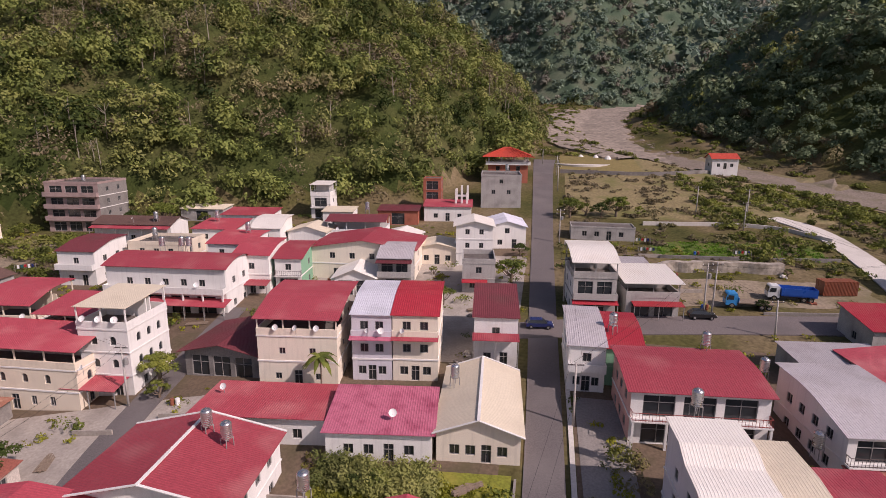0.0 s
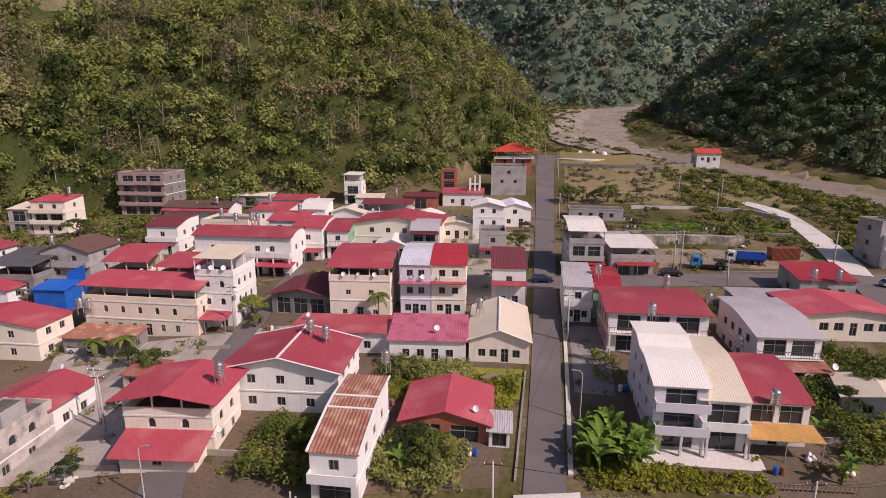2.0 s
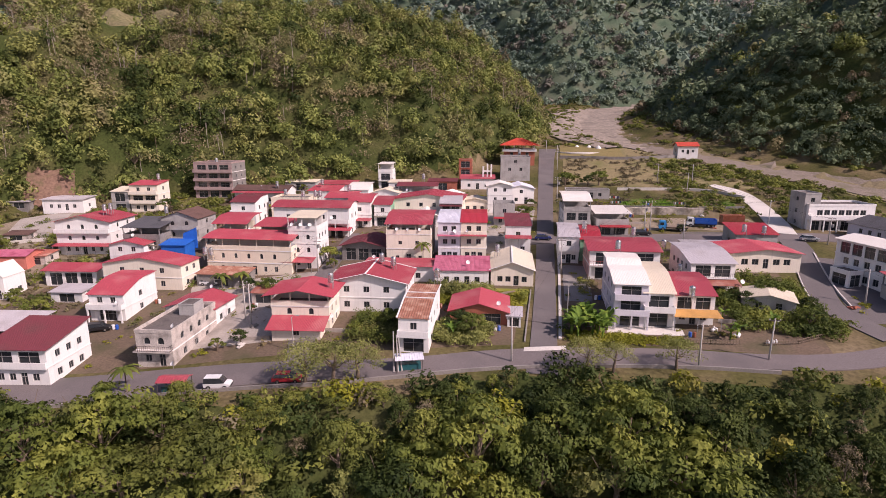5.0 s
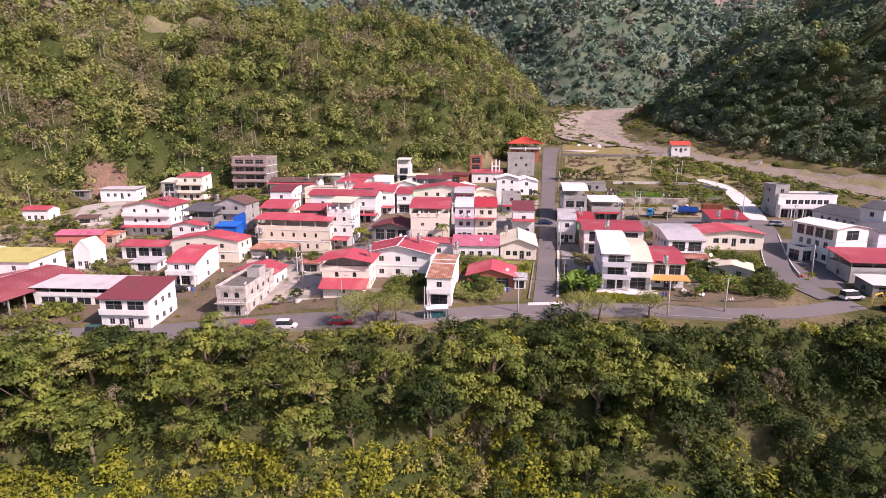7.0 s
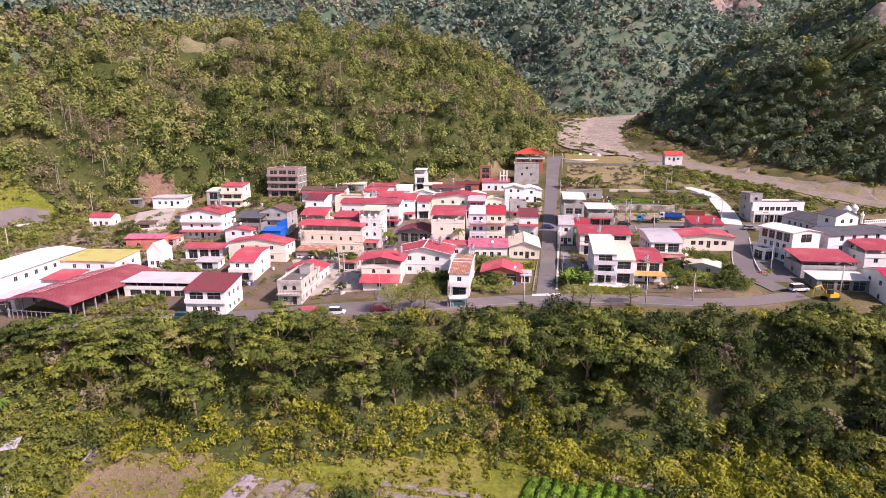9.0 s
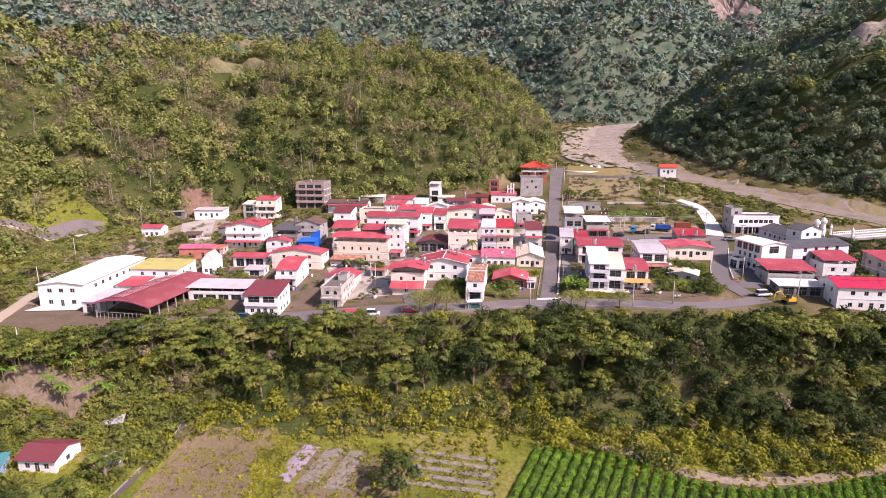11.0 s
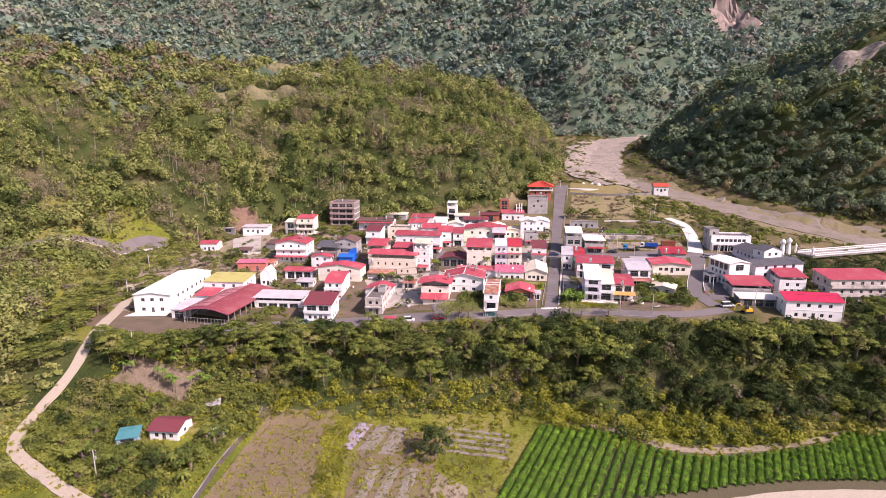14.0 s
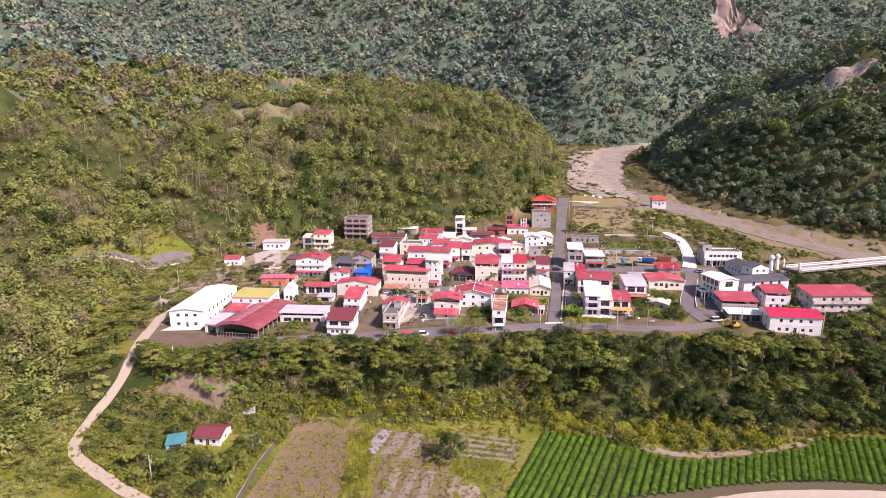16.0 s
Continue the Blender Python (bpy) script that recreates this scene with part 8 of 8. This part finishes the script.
scrub = lambda x, y: (depth_in(x, y, LEFT) < 2) & (depth_in(x, y, RIGHT) < 2) & in_sight(x, y)
weeds("terrace_scrub", 2600, (5, 100, 106, 290), lambda x, y: scrub(x, y) & (seg_dist(x, y, RIVER, False) > 13) & ~((x < 40) & (y > 214) & (y < 250)) & ~((x > 55) & (x < 70) & (y < 160)) & (waves(x, y, 31) > -.1) & ~((y < 118) & (x > 20)), .35, 1.3, 81, DRYLEAF, "dry and green scrub on the terraces", 32, .24)
weeds("river_scrub", 3000, (-10, 330, 90, 520), lambda x, y: scrub(x, y) & (seg_dist(x, y, RIVER, False) > 15) & (seg_dist(x, y, RIVER, False) < 60) & ((y > 240) | (x > 72)) & ~((x < 135) & (y < 112)), .6, 2.4, 84, OLIVELEAF, "bushes along the river banks", 56, .38)
weeds("ramp_bushes", 520, (42, 100, 112, 205), lambda x, y: (seg_dist(x, y, [(62, 98), (65.3, 128), (64.5, 146), (58, 156)], False) > 4) & (seg_dist(x, y, RIVER, False) > 13) & ~((x < 60) & (y < 118)) & ~((x > 66) & (y < 116)), .7, 2.3, 87, OLIVELEAF, "thick yellow-green bushes beside the ramp", 80, .26)
weeds("field_weeds", 8200, (-150, 120, -78, 2), lambda x, y: in_sight(x, y) & (np.interp(x, EDGE_X, EDGE_Y) - y > 22) & ~((x > -6) & (y < np.interp(x, [0, 28, 46, 66, 80, 100, 140], [-16.5, -23.5, -24.2, -19.5, -9.5, -5, 0])) & (y > np.interp(x, [0, 14, 30, 50, 75, 100, 140], [-52, -56, -50, -40, -34, -30, -26]) - 2))
      & ~((x > -81.5) & (x < -6) & (y < -24.5) & (waves(x, y, 9) < .8)), .3, .95, 90, WEED, "yellow-green weeds and grass round the fields", 22, .21)
weeds("orchard_shrubs", 2600, (-142, -83.5, -76, -37), lambda x, y: (seg_dist(x, y, TRACK, False) > 2.6) & (x > -140 + .3 * (y + 40)) & (np.hypot(x + 98, y + 48) > 8) & (np.sin(y * 1.7 + .1 * x) > -.35), .8, 1.6, 93, OLIVELEAF, "low fruit bushes of a hillside orchard", 44, .22, 1.0)
weeds("orchard_edge", 620, (-132, -80, -42, -18), lambda x, y: (seg_dist(x, y, TRACK, False) > 3) & (np.interp(x, EDGE_X, EDGE_Y) - y > 5) & ~((x > -130) & (x < -104) & (y > -38) & (y < -29)), .8, 2.0, 321, OLIVELEAF, "olive-green shrubs between the orchard and the wooded bank", 70, .24, 1.1)
weeds("orchard_edge", 260, (-132, -80, -42, -18), lambda x, y: (seg_dist(x, y, TRACK, False) > 3) & (np.interp(x, EDGE_X, EDGE_Y) - y > 5) & ~((x > -130) & (x < -104) & (y > -37) & (y < -29)), .7, 1.6, 324, WEED, "yellow-green shrubs between the orchard and the wooded bank", 60, .2, 1.0)
weeds("belt_weeds", 1500, (-82, 4, -34, 2), lambda x, y: (np.interp(x, EDGE_X, EDGE_Y) - y > 16.5) & (np.interp(x, EDGE_X, EDGE_Y) - y < 25), .5, 1.2, 327, WEED, "bright yellow-green weeds along the foot of the bank", 40, .17, .9)
weeds("bank_weeds", 2600, (-240, 170, -80, 40), lambda x, y: in_sight(x, y) & (np.interp(x, EDGE_X, EDGE_Y) - y > .3) & (np.interp(x, EDGE_X, EDGE_Y) - y < 6) & (x > -118), .4, 1.1, 96, WEED, "weeds along the edge of the road", 40, .14)
weeds("garden_weeds", 5000, (-150, 60, 5, 135), lambda x, y: (waves(x, y, 13) + .4 * waves(y, x, 41) > .25) & free(x, y) & (depth_in(x, y, LEFT) < 0) & (y > np.interp(x, [-150, -110, -66, -22, 60], [-10, 0, 14, 22, 40])), .25, .95, 99, WEED, "tufts of weeds and low shrubs between the houses", 34, .13)
weeds("yard_bushes", 2200, (-160, 62, 5, 140), lambda x, y: (waves(y, x, 19) > .55) & free(x, y) & (depth_in(x, y, LEFT) < 0) & (y > np.interp(x, [-150, -110, -66, -22, 60], [-10, 0, 14, 22, 40])), .6, 1.5, 199, LEAF, "green bushes between the houses", 70, .14, 1.0)
edge_land = lambda x, y: free(x, y) & in_sight(x, y) & (seg_dist(x, y, TRACK, False) > 3) & (depth_in(x, y, LEFT) < 1) & (np.hypot(x + 155, y - 80) > 15) & ~((x > -153) & (x < -108) & (y > -10) & (y < 33))
weeds("edge_scrub", 3600, (-225, -96, -5, 140), lambda x, y: edge_land(x, y) & (waves(x, y, 27) > -.1), .5, 1.9, 211, OLIVELEAF, "olive-green bushes round the edge of the village", 52, .25, 1.0)
weeds("edge_grass", 4200, (-225, -96, -5, 140), lambda x, y: edge_land(x, y) & (waves(x, y, 27) < .25), .3, 1.0, 214, DRYLEAF, "dry tan grass round the edge of the village", 32, .2, .7)
weeds("school_bushes", 700, (92, 165, 34, 112), lambda x, y: ~built(x, y, 1.5) & (np.interp(x, EDGE_X, EDGE_Y) < y) & (seg_dist(x, y, [(60, 94.5), (109, 105.4), (186, 149)], False) > 6), .8, 2.4, 231, DARKLEAF, "dark green bushes and small trees behind the school", 90, .22, 1.3)
weeds("bank_bushes", 420, (33, 52, 37, 62), lambda x, y: free(x, y), .7, 1.7, 217, LEAF, "thick bushes on the bank beside the lane", 110, .15, 1.1)
weeds("plot_greens", 900, (-21.5, -3.3, 41.6, 48.3), lambda x, y: x > -30, .3, .6, 102, WEED, "green vegetables on the plot", 24, .13, .4)
weeds("house_bushes", 120, (-33, -23.5, 23.6, 33.5), lambda x, y: free(x, y), .8, 1.6, 311, LEAF, "dense green bushes beside the tile-roofed house", 110, .14, 1.2)
weeds("shed_bushes", 190, (-17.2, -9.0, 25.2, 32.4), lambda x, y: free(x, y), .7, 1.5, 314, LIGHTLEAF, "dense light green bushes in front of the farm shed", 110, .14, 1.1)
weeds("verge_grass", 380, (5, 24, 28.8, 33.0), lambda x, y: y > 28.6 + .12 * (x - 5), .3, .7, 317, WEED, "yellow-green grass on the verge below the white house", 46, .12, .7)
weeds("plot_hedge", 190, (-22.0, -10.5, 45.6, 49.3), lambda x, y: x > -30, .8, 1.4, 302, LIGHTLEAF, "leafy green bushes below the magenta-roofed house", 90, .13, 1.0)
weeds("plot_greens", 420, (24, 58, 123, 133), lambda x, y: x > 0, .3, .6, 105, CROP, "green vegetables on the terrace", 24, .14, .5)
plots = lambda x, y: (np.interp(x, EDGE_X, EDGE_Y) - y > 22) & (x > -80 + .05 * (y + 60))
weeds("field_tufts", 3400, (-80, -6, -62, -23), lambda x, y: plots(x, y) & (waves(x, y, 11) > -.55), .2, .55, 331, WEED, "yellow-green weeds growing over the plots", 16, .12, .6)
weeds("field_tufts", 2200, (-80, -6, -62, -23), lambda x, y: plots(x, y) & (waves(y, x, 8) > -.3), .2, .5, 334, DRYLEAF, "dry brown weeds growing over the plots", 14, .11, .6)
weeds("strip_weeds", 900, (-62, -44, -60, -25), lambda x, y: np.abs(x - np.interp(y, [-60, -24], [-48, -59.5])) < 4, .35, .8, 108, WEED, "yellow-green weeds in a long strip", 40, .15, .7)
weeds("road_scrub", 900, (-275, -188, 14, 84), lambda x, y: in_sight(x, y) & (seg_dist(x, y, HILLROAD, False) > 3.2) & (depth_in(x, y, LEFT) > -4) & (seg_dist(x, y, HILLROAD, False) < 26), .5, 1.5, 341, LIGHTLEAF, "bushes and dry grass beside the hillside road", 46, .24, .9)
weeds("road_scrub", 600, (-275, -188, 14, 84), lambda x, y: in_sight(x, y) & (seg_dist(x, y, HILLROAD, False) > 3.2) & (depth_in(x, y, LEFT) > -4) & (seg_dist(x, y, HILLROAD, False) < 22), .4, 1.2, 344, DRYLEAF, "dry tan grass beside the hillside road", 36, .2, .8)
weeds("left_slope", 9000, (-260, -120, -120, 80), lambda x, y: in_sight(x, y) & (depth_in(x, y, LEFT) > -16) & (depth_in(x, y, LEFT) < 2) & (seg_dist(x, y, TRACK, False) > 2.8) & ~built(x, y), .5, 1.7, 111, LIGHTLEAF, "bushes and long grass on the slope", 52, .25)


# ---- yard clutter ----
def yard_fence(pts, label):
    T = thing("yard_fence", pose(0, 0, 0), label, "fence", "yard fences")
    for (ax, ay), (bx, by) in zip(pts, pts[1:]):
        n = max(2, int(math.hypot(bx - ax, by - ay) / .42))
        za, zb = ground_z(ax, ay), ground_z(bx, by)
        for i in range(n + 1):
            k = i / n
            x, y, z = ax + (bx - ax) * k, ay + (by - ay) * k, za + (zb - za) * k
            part("picket", Geo().box(x - .04, x + .04, y - .03, y + .03, z - .3, z + 1.0 + .12 * math.sin(i * 2.1)), WOOD, T)
        for h in (.35, .85):
            part("rail", Geo().prism([(ax, ay - .05, za + h), (bx, by - .05, zb + h), (bx, by + .05, zb + h), (ax, ay + .05, za + h)], (0, 0, .07)), WOOD, T)


yard_fence([(24.4, 31.4), (28, 31.8), (32.5, 32.2)], "low weathered wooden fence before a yard")
yard_fence([(36.5, 32.6), (42, 34), (46.5, 36.6)], "low weathered wooden fence before a scrap yard")


def sack(x, y, k):
    T = thing("sack", pose(x, y, ground_z(x, y) + .08, 0, 0, k * 47 % 180), "stuffed white plastic sack lying in the yard", "sack", "yard clutter")
    part("bag", Geo().lathe([(.12, 0), (.3, .08), (.36, .25), (.3, .45), (.12, .58), (.07, .68)], 9), DISHW, T, smooth=True)


for k, (x, y) in enumerate(((29.5, 36.6), (30.1, 36.9), (29.9, 37.4), (32.6, 35.2), (33.1, 35.0), (33.4, 35.6), (37.2, 33.4), (38.0, 33.6), (38.6, 33.9), (44.8, 37.2), (45.5, 38.0))):
    sack(x, y, k)


def heap(x, y, r, mat, label, seed):
    T = thing("rubble_heap", pose(x, y, ground_z(x, y), 0, 0, seed * 37 % 360), label, "heap", "yard clutter")
    rng = np.random.default_rng(seed)
    for i in range(9):
        a, q, s = rng.uniform(0, 6.28), r * rng.uniform(0, .8), rng.uniform(.18, .42)
        m = pose(q * math.cos(a), q * math.sin(a), .1 + .35 * (1 - q / r), rng.uniform(-30, 30), rng.uniform(-30, 30), rng.uniform(0, 180))
        part("chunk", Geo().box(-s, s, -s * .7, s * .7, -s * .4, s * .4, bevel=.05), mat, T, m=m)


def timber(x, y, rot, n, label="stack of grey weathered planks"):
    T = thing("timber_stack", pose(x, y, ground_z(x, y) + .1, 0, 0, rot), label, "timber", "yard clutter")
    me = Geo().box(-1.7, 1.7, -.11, .11, 0, .07).mesh("plank", WOOD)
    for i in range(n):
        part("plank", me, None, T, m=pose(.15 * math.sin(i * 2.3), -.5 + .25 * (i % 5), .075 * (i // 5), 0, 0, 3 * math.sin(i)))


BARREL = Geo().lathe([(.26, 0), (.28, .04), (.28, .28), (.295, .30), (.28, .32), (.28, .58), (.295, .6), (.28, .62), (.28, .86), (.25, .9), (.02, .9)], 10)
BARRELS = [BARREL.mesh("barrel", PAINT["blue"]), BARREL.mesh("barrel", PAINT["rust"]), BARREL.mesh("barrel", DISHW)]


def barrel(x, y, k):
    T = thing("barrel", pose(x, y, ground_z(x, y) + .1), ("blue plastic drum in a yard", "rusty steel drum in a yard", "white plastic water drum in a yard")[k], "barrel", "yard clutter")
    part("drum", BARRELS[k], None, T)


def laundry(x, y, rot):
    T = thing("clothes_line", pose(x, y, ground_z(x, y), 0, 0, rot), "clothes line with hanging washing between two posts", "clothes line", "yard clutter")
    for a in (-1.8, 1.8):
        part("post", Geo().tube([(a, 0, -.2), (a, 0, 2.0)], .035, 6), FRAME, T)
    part("line", Geo().tube([(-1.8, 0, 1.9), (0, 0, 1.8), (1.8, 0, 1.9)], .012, 4), FRAME, T)
    for i, c in enumerate(("white", "teal", "red", "white", "navy")):
        part("garment", Geo().box(-1.4 + i * .62, -1.0 + i * .62, -.015, .015, 1.05 + .1 * (i % 3), 1.8), PAINT[c], T)


rng_c = np.random.default_rng(500)
spare = spots_in(1500, -118, 58, 8, 130, lambda x, y: free(x, y) & (depth_in(x, y, LEFT) < -4) & (y > np.interp(x, [-150, -110, -66, -22, 60], [-8, 3, 17, 25, 40])), 501)
for i, (x, y) in enumerate(spare[:150]):
    x, y, k = float(x), float(y), i % 10
    if k in (0, 5):
        heap(x, y, .9 + .6 * rng_c.uniform(), (WALL["brick"], CONCRETE, PALE)[i % 3], ("heap of broken red bricks", "heap of grey concrete rubble", "heap of pale stones")[i % 3], i)
    elif k in (1, 6):
        timber(x, y, rng_c.uniform(0, 180), 8 + i % 9)
    elif k in (2, 3, 7):
        barrel(x, y, i % 3)
        barrel(x + .7, y + .1, (i + 1) % 3)
    elif k == 4 and i < 90:
        laundry(x, y, rng_c.uniform(-40, 40))
    elif k == 8:
        m = pose(x, y, ground_z(x, y), 0, 0, rng_c.uniform(0, 360)) @ Matrix.Scale(rng_c.uniform(.4, .8), 4)
        copy_thing(GARDEN[i // 10 % 3], m)
    elif k == 9:
        wall_line("garden_wall", [(x - 2.5, y), (x + 2.5, y + .5)], .8, .18, (CONCRETE, YARDTAN)[i % 2], "low garden wall", "wall")
hill_woods()
scarp_woods()
